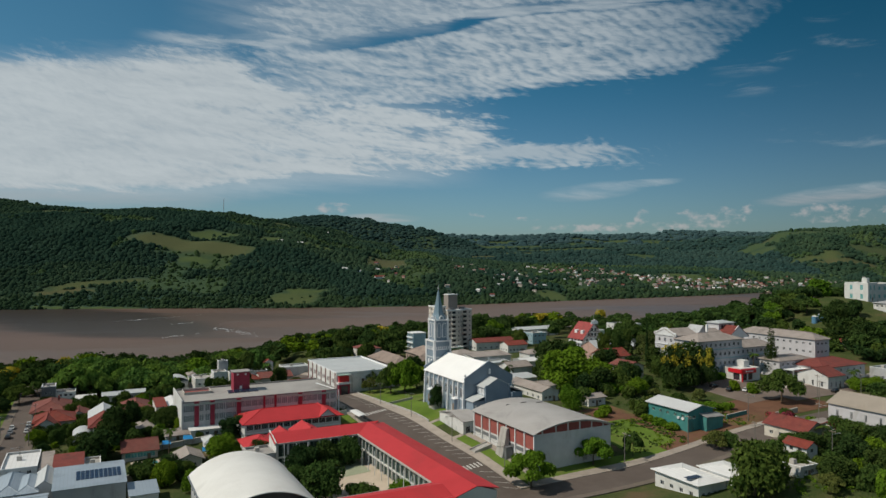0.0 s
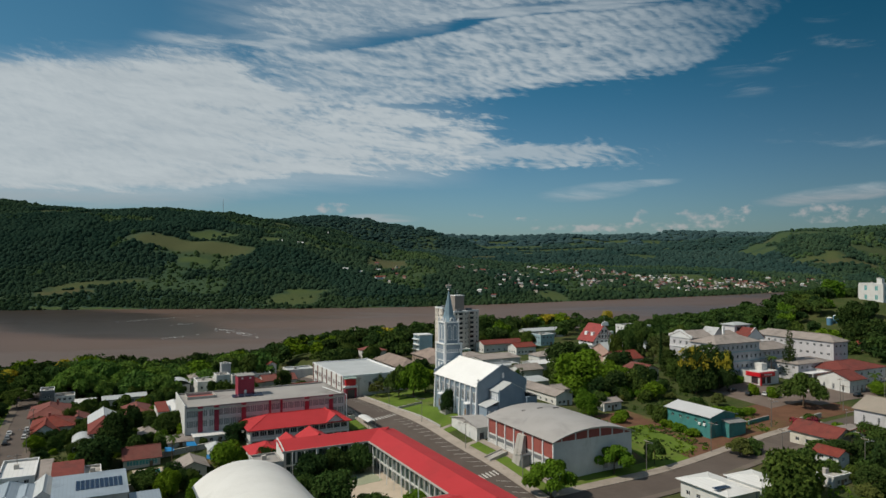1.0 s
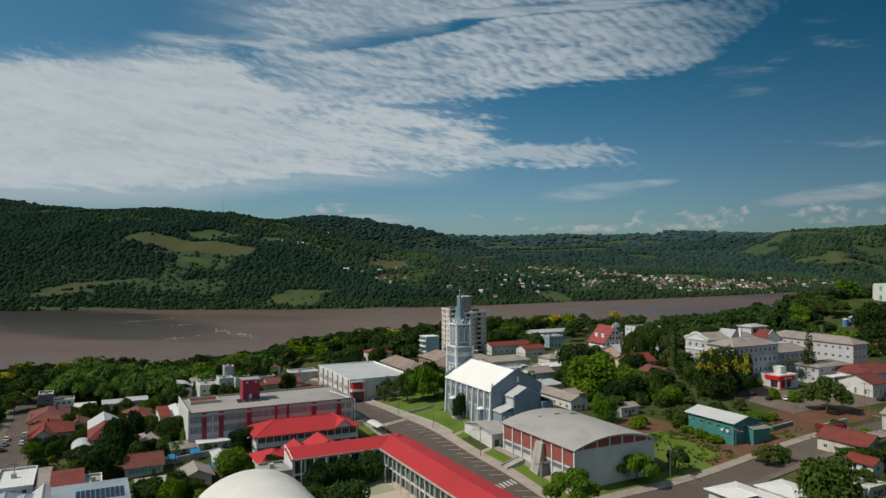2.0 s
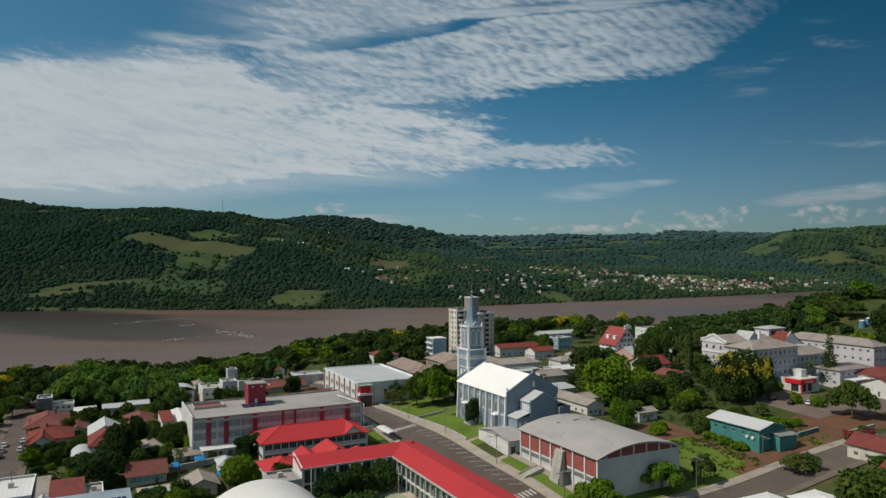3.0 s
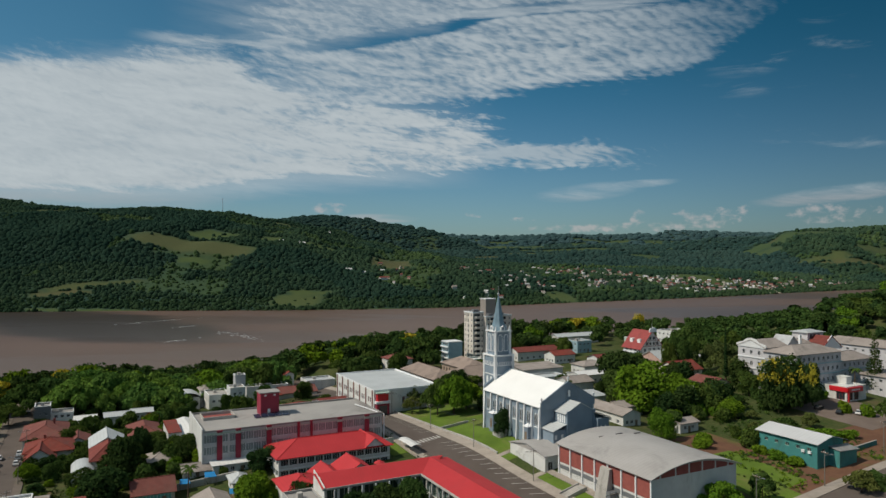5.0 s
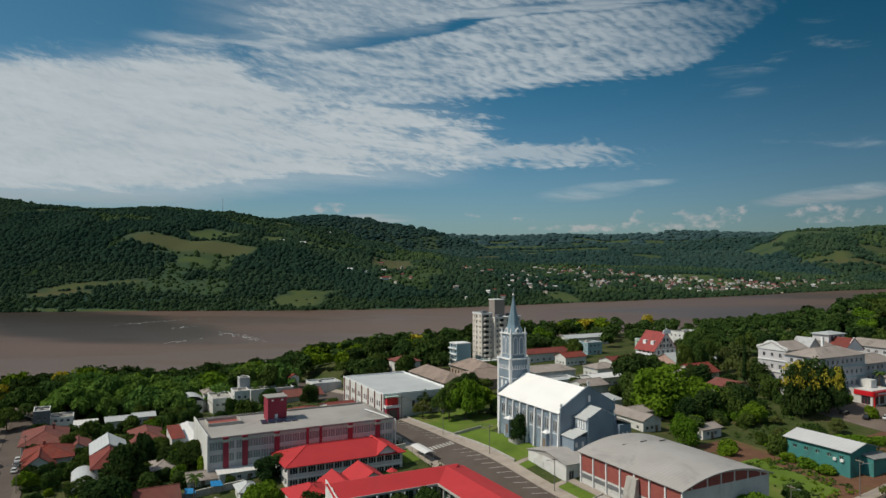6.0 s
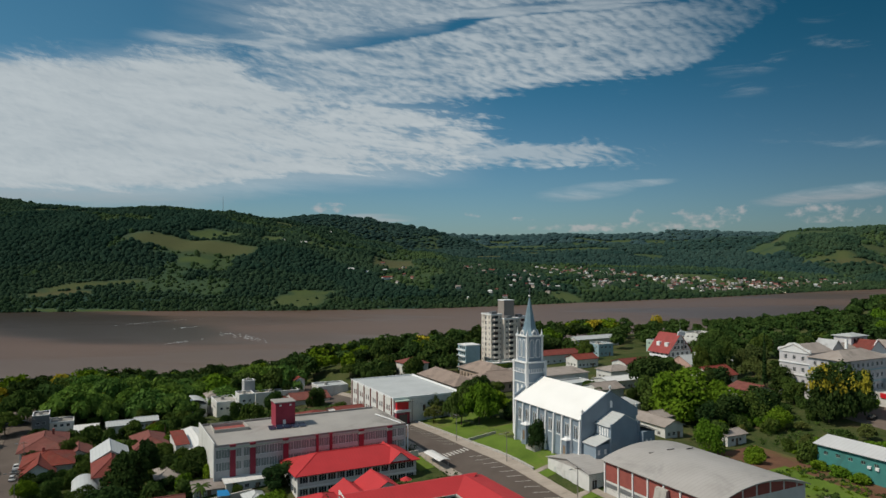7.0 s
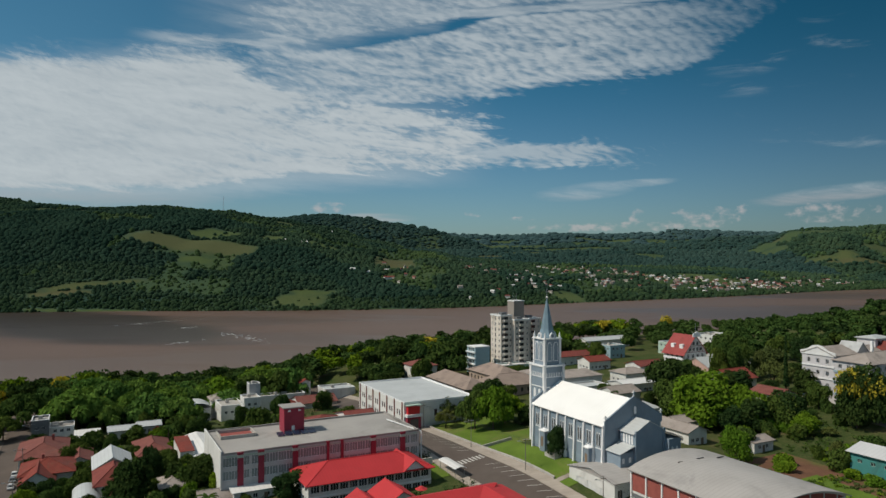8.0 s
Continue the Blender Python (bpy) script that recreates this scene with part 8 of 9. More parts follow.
# garden and yard trees between the houses
rng = random.Random(5)
KEEP_OFF = [(-20, 0, 300, 348), (-19, -4, 356, 369), (0, 11, 274, 316), (13, 37, 300, 330), (8, 24, 233, 257), (28, 88, 259, 288), (47, 92, 242, 260), (49, 92, 140, 218), (23, 51, 164, 200), (-23, 10, 195, 255),
            (24, 40, 228, 250), (98, 128, 297, 345), (134, 174, 318, 362), (203, 216, 226, 242), (154, 174, 220, 264), (92, 108, 100, 420), (47, 65, 358, 385), (67, 111, 362, 390), (-31, -18, 200, 420), (64, 92, 300, 321), (34, 47, 379, 393),
            (5, 25, 351, 364), (177, 212, 356, 395), (165, 178, 366, 382)]
KEEP_OFF += [(186, 234, 286, 352), (188, 228, 350, 368), (158, 200, 294, 323), (200, 222, 332, 348), (236, 264, 284, 302), (237, 260, 300, 320), (220, 238, 260, 276),
            (225, 282, 205, 245), (260, 322, 195, 250), (245, 285, 390, 406), (280, 314, 320, 364), (160, 178, 188, 212), (172, 192, 158, 192), (205, 250, 157, 206), (226, 290, 186, 206), (376, 450, 222, 272), (340, 366, 224, 254)]


def clear(u, v, gap=2.0):
    return not any(a - gap < u < b + gap and c - gap < v < d + gap for a, b, c, d in KEEP_OFF)


def scatter(n, u0, u1, v0, v1, kinds, hs, rs, gap, group, seed, taken=None):
    rng = random.Random(seed)
    taken = [] if taken is None else taken
    done, tries = 0, 0
    while done < n and tries < n * 40:
        tries += 1
        u, v = rng.uniform(u0, u1), rng.uniform(v0, v1)
        r = rng.uniform(*rs)
        if not clear(u, v, r * 0.55) or any((u - a) ** 2 + (v - b) ** 2 < (gap * (r + c)) ** 2 for a, b, c in taken):
            continue
        taken.append((u, v, r))
        plant(rng.choice(kinds), u, v, r / sum(rs) * 2 * rng.uniform(*hs), r, group)
        done += 1
    return taken


HOUSE_TREES = ["round_mid", "round_dark", "round_mid", "bush_mid", "round_light", "tall_dark"]
scatter(44, -16, 50, 212, 300, HOUSE_TREES, (3.2, 6.4), (1.5, 3.4), 0.66, "garden trees", 11)
scatter(54, -16, 92, 312, 392, HOUSE_TREES, (4.0, 7.4), (2.0, 4.4), 0.58, "garden trees", 12)
scatter(9, -44, -31, 250, 420, ["round_mid", "round_dark", "spread_mid"], (6, 10), (3.0, 5.0), 0.7, "street trees", 25)
scatter(26, 135, 215, 250, 352, HOUSE_TREES, (5.0, 9.5), (2.4, 5.0), 0.65, "garden trees", 13)
scatter(15, 205, 300, 240, 345, ["round_dark", "round_mid", "spread_mid", "open_olive"], (8, 14), (4.0, 7.0), 0.6, "garden trees", 14)
scatter(24, 156, 215, 98, 130, ["round_mid", "bush_light", "bush_mid", "bush_light", "open_olive"], (2.6, 5.5), (1.6, 3.6), 0.75, "garden trees", 15)
scatter(8, 190, 216, 112, 135, ["bush_light", "bush_mid", "round_mid"], (3, 6), (2.0, 3.5), 0.6, "garden trees", 16)
scatter(16, 238, 300, 130, 168, ["round_mid", "bush_light", "bush_mid", "open_olive"], (4, 8), (2.4, 4.5), 0.8, "garden trees", 17)
scatter(46, 306, 440, 190, 290, ["wood_mid", "wood_dark", "wood_light", "wood_mid", "wood_bright"], (6, 11), (3.6, 6.5), 0.6, "hillside trees", 18)
scatter(7, 178, 236, 224, 262, ["round_dark", "round_mid", "tall_dark"], (7, 11), (3.2, 5.5), 0.7, "garden trees", 19)
scatter(22, 164, 226, 190, 222, ["bush_mid", "bush_light", "bush_mid", "open_olive"], (2.2, 4.6), (1.3, 2.8), 0.8, "garden bushes", 22)
scatter(34, -17, 92, 366, 424, ["umbrella", "umbrella", "umbrella_light"], (11, 14.5), (7.0, 10.5), 0.42, "park trees", 23)
scatter(24, 100, 240, 322, 400, ["round_dark", "round_mid", "spread_mid"], (7, 12), (3.5, 6.5), 0.55, "garden trees", 20)
# the front of the belt of trees along the river bank
scatter(30, -70, 240, 388, 418, ["wood_mid", "wood_dark", "wood_light", "wood_mid", "wood_bright", "yellow_small", "wood_light"], (10, 14), (5.0, 8.5), 0.5, "riverside trees", 21)


def belt_mesh(name, label, seed, n, u0, u1, v0, v1, leaf, tall=1.0):
    rng = np.random.default_rng(seed)
    all_quads = []
    for i in range(n):
        u, v = rng.uniform(u0, u1), rng.uniform(v0, v1)
        if not clear(u, v, 1.0):
            continue
        r, h = rng.uniform(4.5, 8.0) * (0.4 + 0.6 * tall), rng.uniform(9, 14) * tall
        quads = cards(rng, round_lobes(rng, r, h * 0.2, h, 6), 290, 0.95)
        x, y = xy(u, v)
        all_quads.append(quads + np.array([x, y, ground(u, v)]))
    me = card_mesh(name, np.concatenate(all_quads), [leaf])
    tagged(new(name, me), label, "trees", kind="stuff")


belt_mesh("riverside_woods", "Dense green belt of riverside trees", 31, 520, -330, 330, 425, 545, L_BANK)
belt_mesh("riverside_woods", "Mixed trees before the riverside belt", 39, 60, 100, 330, 372, 425, L_BANK, 0.8)
belt_mesh("hillside_woods", "Green trees round the hilltop villas", 40, 70, 306, 450, 190, 292, L_MID, 0.55)
belt_mesh("riverside_woods", "Dark green thicket among the riverside trees", 32, 240, -330, 330, 405, 530, L_DARK)
belt_mesh("riverside_woods", "Bright green crowns among the riverside trees", 36, 110, -330, 330, 405, 520, L_LIGHT)
belt_mesh("riverside_woods", "Green trees along the bank beyond the hill", 33, 260, 330, 760, 330, 520, L_BANK, 0.7)
belt_mesh("hillside_woods", "Mixed green trees on the hill behind the hospital", 34, 230, 300, 560, 262, 400, L_MID, 0.62)
belt_mesh("hillside_woods", "Dark green trees on the hillside", 37, 90, 308, 470, 190, 330, L_DARK, 0.62)
belt_mesh("riverside_woods", "Green trees on the bank beside the left street", 35, 120, -330, -38, 300, 455, L_MID)
belt_mesh("yellow_trees", "Scattered yellow-flowering crowns above the riverside trees", 38, 9, -60, 420, 415, 470, L_YELLOW)


def weeds(name, label, seed, n, u0, u1, v0, v1, leaf, lo=0.4, hi=1.1):
    """Rough tufts of grass and weeds on open ground."""
    rng = np.random.default_rng(seed)
    out = []
    for i in range(n):
        u, v = rng.uniform(u0, u1), rng.uniform(v0, v1)
        if not clear(u, v, 0.4) or noise.noise((u / 7, v / 7, seed)) < -0.05:
            continue
        r = rng.uniform(lo, hi)
        x, y = xy(u, v)
        out.append(cards(rng, [(0, 0, r * 0.4, r, r, r * 0.6)], 16, 0.26) + np.array([x, y, ground(u, v)]))
    tagged(new(name, card_mesh(name, np.concatenate(out), [leaf])), label, "weeds", kind="stuff")


weeds("weeds", "Rough green weeds on the open plot", 51, 800, 158, 226, 162, 222, L_MID)
weeds("weeds", "Bright weeds and tall grass beside the workshop", 52, 520, 160, 200, 162, 200, L_LIGHT)
weeds("weeds", "Dry olive grass tufts on the earth bank", 53, 400, 150, 176, 163, 206, L_OLIVE, 0.25, 0.6)
weeds("weeds", "Garden undergrowth between the houses", 54, 2600, -16, 92, 212, 360, L_DARK, 0.5, 1.4)
weeds("weeds", "Lighter garden shrubs between the houses", 56, 900, -16, 60, 212, 340, L_MID, 0.4, 1.0)
weeds("weeds", "Garden undergrowth below the white house", 55, 500, 156, 216, 96, 130, L_LIGHT)


def hedge(u0, v0, u1, v1, tall, thick, label):
    """Clipped hedge: one long leafy wall on a row of thin stems."""
    ob = thing("hedge", u0, v0, ground(u0, v0), label, "hedge")
    rng = np.random.default_rng(int(abs(u0) * 10 + v0))
    length = math.hypot(u1 - u0, v1 - v0)
    c, s = (u1 - u0) / length, (v1 - v0) / length
    n = max(4, int(length / 0.9))
    lobes = [(c * length * i / n, s * length * i / n, tall * 0.52, 0.75, thick * 0.5, tall * 0.48) for i in range(n + 1)]
    part("foliage", card_mesh("foliage", cards(rng, lobes, int(length * 260), 0.16), [L_MID]), None, ob)
    bm = bmesh.new()
    for i in range(n + 1):
        tube(bm, (c * length * i / n, s * length * i / n, -0.3), (c * length * i / n, s * length * i / n, tall * 0.6), 0.05, 0.03, 5)
    part("stems", bm, M_BARK, ob)


hedge(-17.0, 290.3, -6.6, 291.6, 2.3, 2.0, "Clipped green garden hedge in front of the houses")
hedge(-16.6, 285.2, -8.0, 286.2, 1.6, 1.4, "Low clipped hedge beside the street")


def conifer(u, v, h, r, label):
    """Layered dark conifer."""
    ob = thing("conifer", u, v, ground(u, v), label, "tree")
    rng = np.random.default_rng(int(u))
    bm = bmesh.new()
    tube(bm, (0, 0, -0.5), (0, 0, h * 0.95), 0.05 + h * 0.018, 0.05, 8)
    part("trunk", bm, M_BARK, ob)
    lobes = []
    n = max(6, int(h / 1.1))
    for i in range(n):
        t = i / (n - 1)
        rr = r * (1 - 0.82 * t) * rng.uniform(0.85, 1.1)
        lobes.append((0, 0, h * (0.14 + 0.83 * t), rr, rr, h / n * 0.55))
    part("crown", card_mesh("crown", cards(rng, lobes, 2600, 0.3), [L_DARK]), None, ob)


def palm(u, v, h, label="Slender palm with arching fronds"):
    ob = thing("palm", u, v, ground(u, v), label, "palm")
    rng = random.Random(int(u * 7))
    bm = bmesh.new()
    tube(bm, (0, 0, -0.5), (0.2, 0.1, h), 0.22, 0.14, 8)
    part("trunk", bm, M_BARK, ob)
    for i in range(14):
        bm = bmesh.new()
        a, up = i * 2.4, rng.uniform(-0.1, 0.9)
        length = rng.uniform(2.2, 3.0)
        pts = []
        for k in range(6):
            t = k / 5
            d = length * t
            pts.append(Vector((0.2 + d * math.cos(a), 0.1 + d * math.sin(a), h + up * d * 0.9 - 0.42 * d * d * 0.6)))
        side = Vector((-math.sin(a), math.cos(a), 0))
        for k in range(5):
            w0, w1 = 0.42 * math.sin(0.5 + k * 0.5), 0.42 * math.sin(0.5 + (k + 1) * 0.5)
            drop = Vector((0, 0, -0.25))
            quad(bm, pts[k], pts[k + 1], pts[k + 1] + side * w1 + drop, pts[k] + side * w0 + drop)
            quad(bm, pts[k + 1], pts[k], pts[k] - side * w0 + drop, pts[k + 1] - side * w1 + drop)
        part("frond", bm, L_MID, ob)


conifer(264.5, 205, 23.0, 3.8, "Tall dark araucaria-like conifer by the hospital")
conifer(232, 246, 22.0, 1.0, "Very narrow tall cypress")
conifer(192, 262, 14, 5.5, "Broad dark conifer behind the church")
for u, v, h in ((257, 208, 9), (281, 190, 7), (24, 247, 8), (60, 326, 7), (286, 182, 5), (24.5, 336, 6), (345, 262, 9), (197, 135, 5)):
    palm(u, v, h)

# ---------------------------------------------------------------- beyond the river
FAR_HOMES = set()


def far_woods():
    rng = np.random.default_rng(77)
    stands = {"shore": [], "mixed": [], "gum": [], "ridge": [], "distant": [], "scrub": []}
    bands = ((1130, 1500, 6.8), (1500, 2300, 8.2), (2300, 2900, 11.5), (2900, 3400, 16.0), (3400, 4780, 30.0))
    for near, far, gap in bands:
        for y0 in np.arange(near, far, gap):
            for x0 in np.arange(-0.72 * y0, 0.76 * y0, gap):
                x, y = x0 + rng.uniform(-0.5, 0.5) * gap, y0 + rng.uniform(-0.5, 0.5) * gap
                d = y - shore(x)
                if d < -8 or math.hypot(x, y) > 4850 or (int(x // 14), int(y // 14)) in FAR_HOMES or ((int(x // 14), int(y // 14) + 1) in FAR_HOMES and rng.random() < 0.6):
                    continue
                f, bare = field_at(x, y)
                if f > 0.12 and rng.random() > 0.014 * (1 - bare):
                    continue
                bare_land = open_land(x, y) * (1.0 if y < 2250 else 0.45)
                stand = noise.noise((x / 330, y / 210, 11.0)) + 0.9 * mound(x, y, -1050, 1720, 330, 300) + 0.8 * mound(x, y, -760, 1800, 150, 170)
                kind = "shore" if d < 90 else ("gum" if stand > 0.22 else "mixed")
                if d > 90 and bare_land > 0.35:
                    if rng.random() < 0.62 * bare_land:
                        continue
                    kind = "scrub"
                # farther stands get the bluer leaves that stand in for haze
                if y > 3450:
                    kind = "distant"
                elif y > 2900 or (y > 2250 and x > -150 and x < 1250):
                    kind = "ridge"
                r = gap * 0.64 * rng.uniform(0.5, 1.4)
                if kind in ("shore", "scrub") or f > 0.12:
                    r *= rng.uniform(0.55, 1.0)
                h = r * (rng.uniform(1.2, 1.5) if kind == "gum" else rng.uniform(0.8, 1.7)) * (0.55 if y > 2850 else 1.0)
                stands[kind].append((x, y, far_bank(x, y) - 0.4, r, h))
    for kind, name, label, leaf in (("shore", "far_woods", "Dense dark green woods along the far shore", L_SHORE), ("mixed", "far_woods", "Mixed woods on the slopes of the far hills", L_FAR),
                                    ("gum", "plantation", "Even blue-green eucalyptus plantation on the far hills, partly tinted for haze", L_GUM), ("ridge", "far_woods", "Dark woods on the second ridge, tinted blue for haze", L_RIDGE), ("distant", "far_woods", "Woods on the most distant hills, tinted blue for haze", L_DISTANT),
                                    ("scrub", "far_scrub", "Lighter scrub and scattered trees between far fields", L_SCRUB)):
        at = np.array(stands[kind])
        n, sides = len(at), 6
        turn = rng.uniform(0, 1.05, (n, 1)) + np.arange(sides) * 2 * math.pi / sides
        rings = []
        for rr, zz in ((0.92, 0.0), (1.0, 0.42), (0.62, 0.86)):
            out = at[:, 3:4] * rr * rng.uniform(0.7, 1.2, (n, sides))
            rings.append(np.stack([at[:, 0:1] + out * np.cos(turn), at[:, 1:2] + out * np.sin(turn), at[:, 2:3] + at[:, 4:5] * (zz + rng.uniform(-0.07, 0.07, (n, sides)))], 2))
        tip = at[:, None, :3] + np.stack([at[:, 3] * rng.uniform(-0.2, 0.2, n), at[:, 3] * rng.uniform(-0.2, 0.2, n), at[:, 4]], 1)[:, None, :]
        verts = np.concatenate(rings + [tip], 1)
        size = 3 * sides + 1
        ring = np.arange(sides)
        nxt = (ring + 1) % sides
        quads = np.concatenate([np.stack([ring + o, nxt + o, nxt + o + sides, ring + o + sides], 1) for o in (0, sides)])
        tris = np.stack([ring + 2 * sides, nxt + 2 * sides, np.full(sides, 3 * sides)], 1)
        faces = []
        for b in range(0, n * size, size):
            faces += (quads + b).tolist() + (tris + b).tolist()
        me = bpy.data.meshes.new(name)
        me.from_pydata(verts.reshape(-1, 3).tolist(), [], faces)
        me.polygons.foreach_set("use_smooth", [True] * len(me.polygons))
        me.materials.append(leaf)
        tagged(new(name, me), label, "woods", kind="stuff")


def far_town():
    rng = random.Random(9)
    bm = bmesh.new()
    # quarters of the far town: centre, spread, houses
    quarters = ((-130, 1599, 40, 60, 10), (82, 1756, 60, 170, 48), (176, 1607, 45, 80, 32), (343, 1960, 95, 110, 64), (457, 1910, 94, 110, 74), (552, 1790, 60, 75, 30), (605, 1790, 45, 50, 36),
                (690, 1830, 60, 45, 62), (842, 1900, 80, 55, 92), (1022, 1990, 80, 50, 66), (1185, 2080, 60, 45, 44), (352, 1720, 40, 50, 24))
    for cx, cy, sx, sy, count in quarters:
        for n in range(count):
            x, y = rng.gauss(cx, sx * 0.7), rng.gauss(cy, sy * 0.85)
            if y - shore(x) < 60 or (int(x // 14), int(y // 14)) in FAR_HOMES:
                continue
            FAR_HOMES.add((int(x // 14), int(y // 14)))
            z = far_bank(x, y) - 0.6
            w, l, h = rng.uniform(2.0, 3.4), rng.uniform(2.8, 5.4), rng.uniform(2.8, 4.8)
            t = rng.uniform(0, 3.14)
            c, s = math.cos(t), math.sin(t)
            start = len(bm.verts)
            wall_i = rng.choice((0, 4, 4, 5, 6, 5))
            roof_i = rng.choice((1, 1, 2, 5, 5, 3, 1, 5))
            vs = box(bm, -l, l, -w, w, 0, h, wall_i)
            prism(bm, [(-l - 0.4, -w - 0.5, h), (l + 0.4, -w - 0.5, h), (l + 0.4, w + 0.5, h), (-l - 0.4, w + 0.5, h)],
                  [(-l - 0.4, -0.1, h + 2.2), (l + 0.4, -0.1, h + 2.2), (l + 0.4, 0.1, h + 2.2), (-l - 0.4, 0.1, h + 2.2)], roof_i)
            bm.verts.ensure_lookup_table()
            for i in range(start, len(bm.verts)):
                p = bm.verts[i].co
                p.x, p.y, p.z = x + p.x * c - p.y * s, y + p.x * s + p.y * c, z + p.z
    me = mesh_of("far_town", bm, [M_WHITE, M_TILE_ROSE, M_ROOF_LIGHT, M_ROOF_WHITE, M_CREAM, M_FIBRE, M_ROSEWALL])
    tagged(new("far_town", me), "Scattered small white and red-roofed houses on the far bank", "houses", kind="stuff")


far_town()
far_woods()
for x, y, w in ((-354, 1722, 7), (-418, 1786, 5), (-220, 1558, 6), (-188, 1550, 6), (-150, 1600, 5), (-340, 2032, 5), (-142, 1522, 8)):
    u, v = uv(x, y)
    ob = thing("farmhouse", u, v, far_bank(x, y), "Small white farmhouse on the far hillside", "house", group="far farmhouses")
    bm = bmesh.new()
    box(bm, -w, w, -w * 0.6, w * 0.6, -2, 4)
    part("wall", bm, M_WHITE, ob)
    bm = bmesh.new()
    gable(bm, -w, w, -w * 0.6, w * 0.6, 4, 6.4, "x")
    part("roof", bm, M_ROOF_WHITE if w < 8 else M_TILE, ob)
# mast on the ridge
mx, my = -712, 2255
mu, mv = uv(mx, my)
ob = thing("radio_mast", mu, mv, far_bank(mx, my), "Thin lattice radio mast on the ridge", "mast")
bm = bmesh.new()
for k in range(3):
    a = k * 2.094
    tube(bm, (1.6 * math.cos(a), 1.6 * math.sin(a), -3), (0.3 * math.cos(a), 0.3 * math.sin(a), 52), 0.28, 0.2, 5)
for k in range(12):
    r = 1.6 - k * 0.11
    for i in range(3):
        a, b = i * 2.094, (i + 1) * 2.094
        tube(bm, (r * math.cos(a), r * math.sin(a), k * 4.2), (r * math.cos(b), r * math.sin(b), k * 4.2 + 2), 0.12, 0.12, 4)
part("lattice", bm, M_STEEL, ob)
# pale landing ramp on the far shore
bm = bmesh.new()
x0 = 836
pts = []
for t, w in ((0, 15), (0.35, 10), (0.7, 6), (1.0, 4)):
    x, y = x0 + 30 * t, shore(x0) - 6 + 110 * t
    pts.append(((x - w, y, max(0.4, far_bank(x, y)) + 1.2), (x + w, y, max(0.4, far_bank(x, y)) + 1.2)))
for (a, b), (c, d) in zip(pts, pts[1:]):
    quad(bm, a, b, d, c)
tagged(new("landing_ramp", mesh_of("landing_ramp", bm, M_SAND)), "Pale sandy ferry landing on the far shore", "ramp", kind="structure")

# ---------------------------------------------------------------- street furniture and vehicles
def car(u, v, turn, paint, label, lift=0.15):
    ob = thing("car", u, v, ground(u, v) + lift, label, "car", turn, "parked cars")
    bm = bmesh.new()
    side = [(-2.0, 0.35), (2.0, 0.35), (2.05, 0.75), (1.25, 0.88), (-1.85, 0.92), (-2.05, 0.7)]
    prism(bm, [(x, -0.85, z) for x, z in side], [(x, 0.85, z) for x, z in side][:])
    part("body", bm, paint, ob)
    bm = bmesh.new()
    low = [(-1.7, -0.78, 0.9), (1.1, -0.78, 0.88), (1.1, 0.78, 0.88), (-1.7, 0.78, 0.9)]
    prism(bm, low, [(-1.2, -0.62, 1.42), (0.35, -0.62, 1.42), (0.35, 0.62, 1.42), (-1.2, 0.62, 1.42)])
    cabin = part("cabin_glass", bm, M_GLASS, ob)
    bm = bmesh.new()
    box(bm, -1.22, 0.37, -0.64, 0.64, 1.42, 1.47)
    part("car_roof", bm, paint, cabin)
    for x in (-1.3, 1.3):
        for y in (-0.87, 0.72):
            bm = bmesh.new()
            tube(bm, (x, y, 0.31), (x, y + 0.16, 0.31), 0.31, 0.31, 12)
            part("wheel", bm, M_TYRE, ob)
    for y in (-0.6, 0.6):
        bm = bmesh.new()
        box(bm, 2.0, 2.07, y - 0.18, y + 0.18, 0.6, 0.74)
        part("headlight", bm, M_TRIM, ob)


for u, v, t, paint, label in ((230.5, 190, 20, M_CAR_W, "White hatchback parked in the lot"), (225.5, 193.5, 20, M_CAR_B, "Black car parked by the kerb"), (224, 200, 10, M_CAR_B, "Dark car parked under trees"),
                              (270, 198, 0, M_CAR_W, "White car at the hospital entrance"), (-26.2, 318, 90, M_CAR_W, "White car parked at the kerb"), (-26.2, 310, 90, M_CAR_G, "Silver car parked at the kerb"), (-26.2, 302, 90, M_CAR_B, "Dark car parked at the kerb"),
                              (-20.7, 322, 90, M_CAR_W, "White car parked by the houses"), (-20.7, 316, 90, M_CAR_G, "Silver car parked by the houses"), (-20.7, 309, 90, M_CAR_W, "White car parked by the houses"),
                              (276, 175.5, 0, M_CAR_G, "Silver car parked along the street"), (292, 174.5, 0, M_CAR_W, "White car parked along the street"), (-3.5, 250, 0, M_CAR_W, "White van-like car in a back yard"),
                              (101.5, 330, 60, M_CAR_B, "Dark car parked on the main street"), (101.5, 338, 60, M_CAR_W, "White car parked on the main street"), (53, 237, 80, M_CAR_W, "White car in the school yard"), (50.5, 240, 80, M_CAR_G, "Silver car in the school yard"),
                              (262, 174, 0, M_CAR_B, "Black car on the hospital street")):
    car(u, v, t, paint, label)


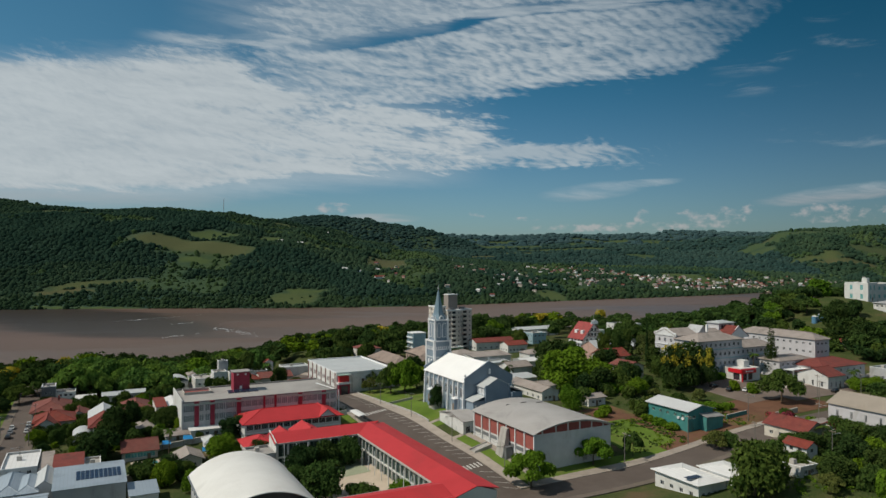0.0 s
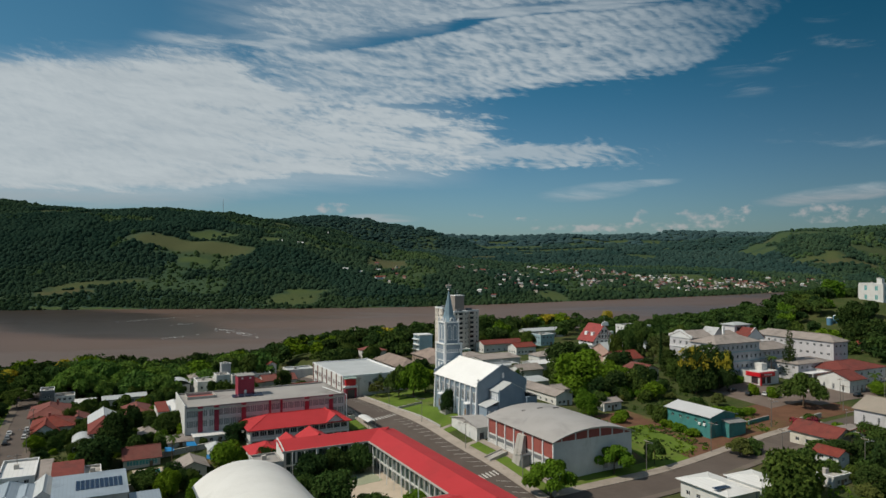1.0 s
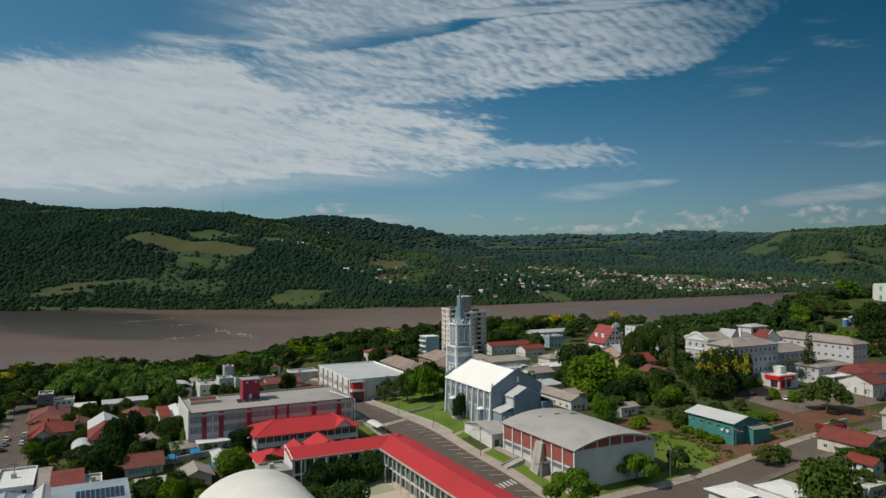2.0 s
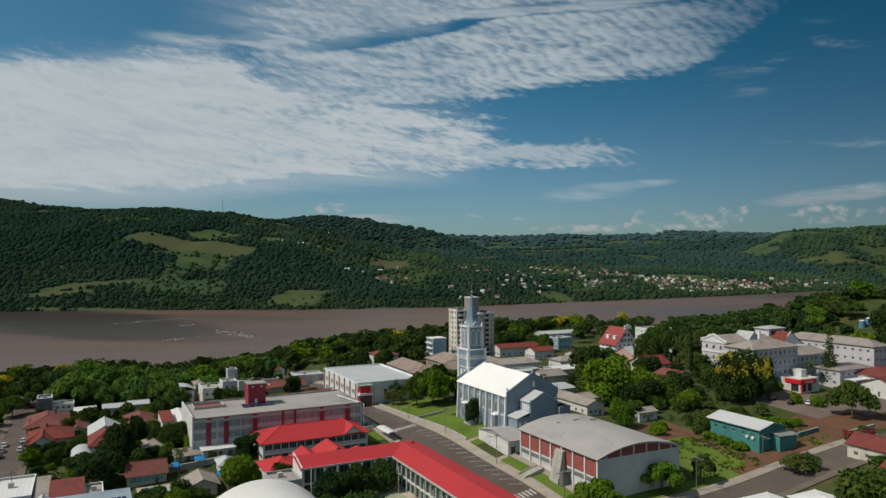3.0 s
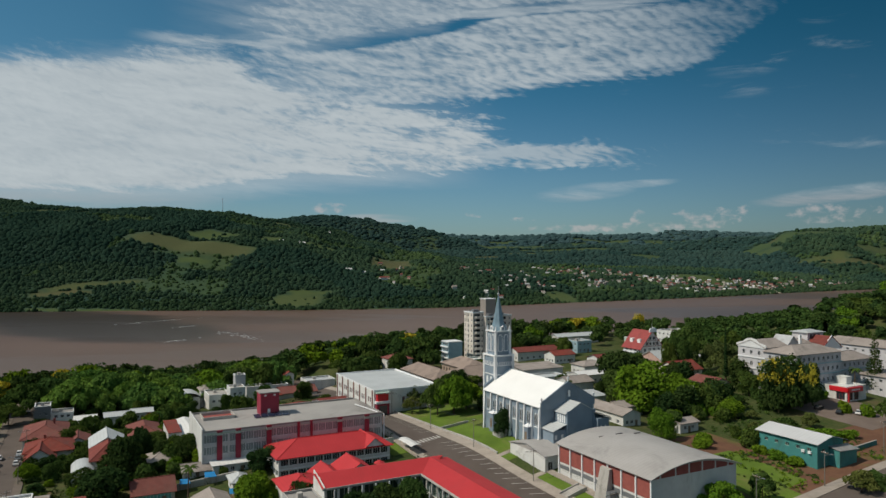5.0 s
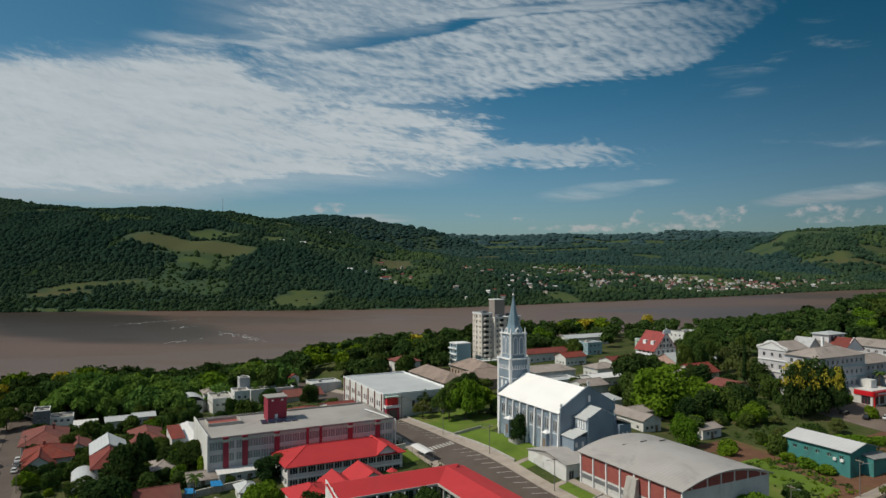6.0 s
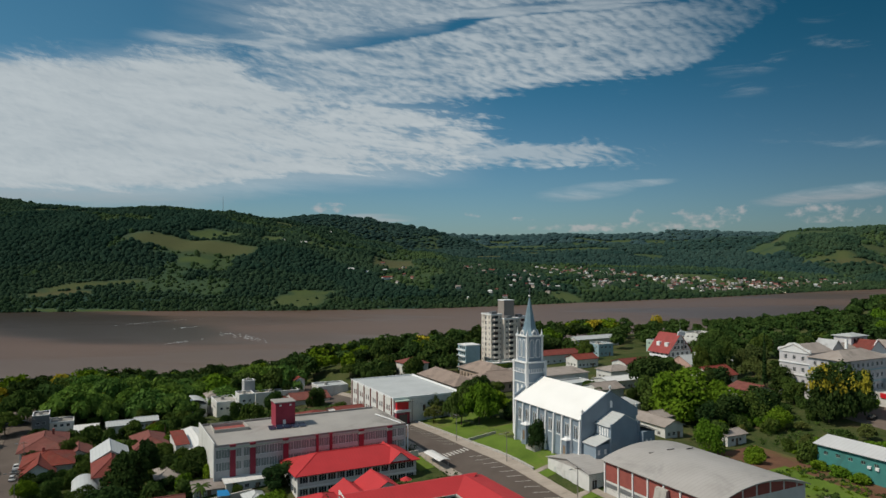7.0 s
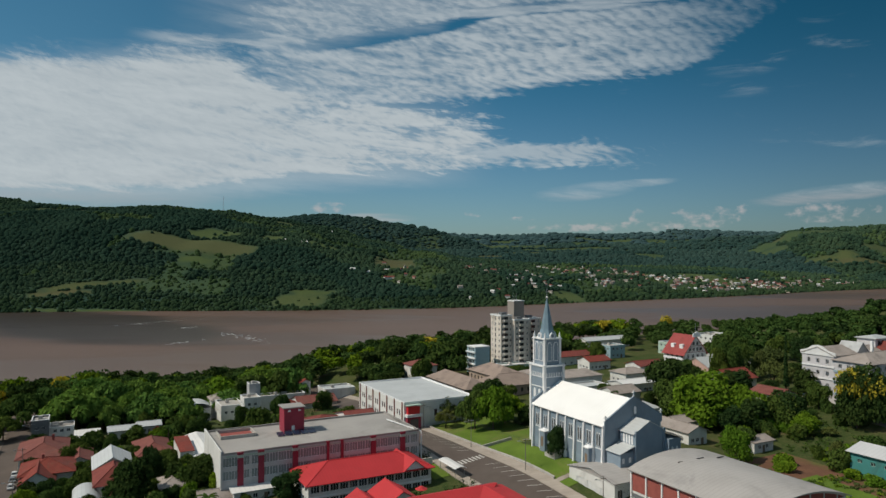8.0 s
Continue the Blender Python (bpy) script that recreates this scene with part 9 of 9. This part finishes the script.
def pole(u, v, h=9.0, lamp=True, turn=0.0, label="Concrete utility pole with crossarm and street lamp"):
    ob = thing("utility_pole", u, v, ground(u, v), label, "pole", turn, "street poles")
    bm = bmesh.new()
    tube(bm, (0, 0, -0.5), (0, 0, h), 0.13, 0.08, 8)
    part("post", bm, M_POLE, ob)
    bm = bmesh.new()
    box(bm, -1.0, 1.0, -0.07, 0.07, h - 0.7, h - 0.55)
    arm = part("crossarm", bm, M_WOOD, ob)
    for x in (-0.9, -0.3, 0.3, 0.9):
        bm = bmesh.new()
        tube(bm, (x, 0, h - 0.55), (x, 0, h - 0.35), 0.06, 0.04, 6)
        part("insulator", bm, M_TRIM, arm)
    if lamp:
        bm = bmesh.new()
        tube(bm, (0, 0, h - 1.4), (-1.8, 0, h - 0.6), 0.05, 0.05, 6)
        lp = part("lamp_arm", bm, M_STEEL, ob)
        bm = bmesh.new()
        box(bm, -2.5, -1.7, -0.14, 0.14, h - 0.68, h - 0.52)
        part("lamp_head", bm, M_STEEL, lp)


for u, v in ((105.2, 168), (105.2, 200), (105.2, 232), (105.2, 262), (105.2, 296), (105.2, 330)):
    pole(u, v)
for u, v in ((142, 160), (168, 160.2), (199.7, 163.8), (236, 163), (262, 164), (206, 142.5), (176, 142), (245, 170), (182, 122)):
    pole(u, v, 9.5, True, 90)
for u, v in ((-18.5, 250), (-18.5, 285), (-18.5, 320), (-18.5, 355), (-28.4, 268), (-28.4, 300)):
    pole(u, v)


def wire(a, b, label):
    """Sagging power line between two pole tops."""
    cu = bpy.data.curves.new("power_line", "CURVE")
    cu.dimensions, cu.bevel_depth = "3D", 0.018
    for off in (-0.8, 0.0, 0.8):
        sp = cu.splines.new("POLY")
        sp.points.add(10)
        for i in range(11):
            t = i / 10
            u, v = a[0] + (b[0] - a[0]) * t, a[1] + (b[1] - a[1]) * t
            z0, z1 = ground(*a) + 8.7, ground(*b) + 8.7
            x, y = xy(u + off, v)
            sp.points[i].co = (x, y, z0 + (z1 - z0) * t - 0.8 * (1 - (2 * t - 1) ** 2), 1)
    cu.materials.append(M_DARK)
    tagged(new("power_line", cu), label, "cable", "power lines")


line = [(105.2, 168), (105.2, 200), (105.2, 232), (105.2, 262), (105.2, 296)]
for a, b in zip(line, line[1:]):
    wire(a, b, "Thin sagging power line between the street poles")

# walls and fences
for u0, u1, v0, v1, h, mat, label in ((107.3, 107.6, 222, 300, 0.7, M_CONC, "Low dark stone kerb wall along the church lawn"), (107.6, 118, 258.6, 259.0, 0.9, M_CONC, "Low stone wall across the church lawn"), (208, 222, 161.5, 161.9, 1.6, M_CONC, "Dark retaining wall at the lot corner"),
                                      (246, 268, 190, 190.3, 1.2, M_WHITE, "Low white fence in front of the hospital"), (196, 206, 169.5, 169.8, 1.4, M_TEAL, "Teal sheet fence by the workshop"), (-17, -2, 296, 296.4, 1.2, M_CONC, "Garden wall in front of the houses"),
                                      (80.2, 89, 256.5, 256.8, 1.8, M_WHITE, "White wall at the school corner"), (10, 38, 252.2, 252.5, 1.8, M_CONC, "Yard wall between the houses"), (-8, 24, 226, 226.3, 2.0, M_CONC, "Dark yard wall"), (180, 206, 117, 117.3, 1.6, M_CONC, "Garden wall on the slope")):
    ob = thing("garden_wall", (u0 + u1) / 2, (v0 + v1) / 2, 0.0, label, "wall")
    a, b = (u1 - u0) / 2, (v1 - v0) / 2
    n = max(2, int(max(a, b) / 1.5))
    for name, w, z0, z1, m in (("wall", 0.0, -1.0, h, mat), ("coping", 0.05, h, h + 0.08, M_CONC)):
        bm = bmesh.new()
        for i in range(n):
            c, d = i / n, (i + 1) / n
            if a > b:
                q = [(u0 + 2 * a * c, v0 - w), (u0 + 2 * a * d, v0 - w), (u0 + 2 * a * d, v1 + w), (u0 + 2 * a * c, v1 + w)]
            else:
                q = [(u0 - w, v0 + 2 * b * c), (u1 + w, v0 + 2 * b * c), (u1 + w, v0 + 2 * b * d), (u0 - w, v0 + 2 * b * d)]
            prism(bm, [(u - u0 - a, v - v0 - b, ground(u, v) + z0) for u, v in q], [(u - u0 - a, v - v0 - b, ground(u, v) + z1) for u, v in q])
        bmesh.ops.remove_doubles(bm, verts=bm.verts, dist=0.001)
        part(name, bm, m, ob)
sg = thing("sign_board", 257, 193, ground(257, 193), "Long white sign board on posts by the hospital", "sign")
bm = bmesh.new()
box(bm, -4.2, 4.2, -0.08, 0.08, 1.6, 3.0)
part("board", bm, M_TRIM, sg)
for x in (-3.6, 3.6):
    bm = bmesh.new()
    box(bm, x - 0.1, x + 0.1, -0.1, 0.1, -0.5, 1.6)
    part("post", bm, M_STEEL, sg)
bs = thing("bus_shelter", 90.5, 247, ground(90.5, 247), "White curved-roof bus shelter by the school corner", "shelter")
bm = bmesh.new()
barrel(bm, -1.6, 1.6, -5, 5, 2.6, 3.1, 8, 0.1, "y", 0.2)
part("roof", bm, M_ROOF_WHITE, bs)
for x in (-1.4, 1.4):
    for y in (-4.5, 0, 4.5):
        bm = bmesh.new()
        tube(bm, (x, y, -0.3), (x, y, 2.75), 0.07, 0.07, 6)
        part("post", bm, M_STEEL, bs)
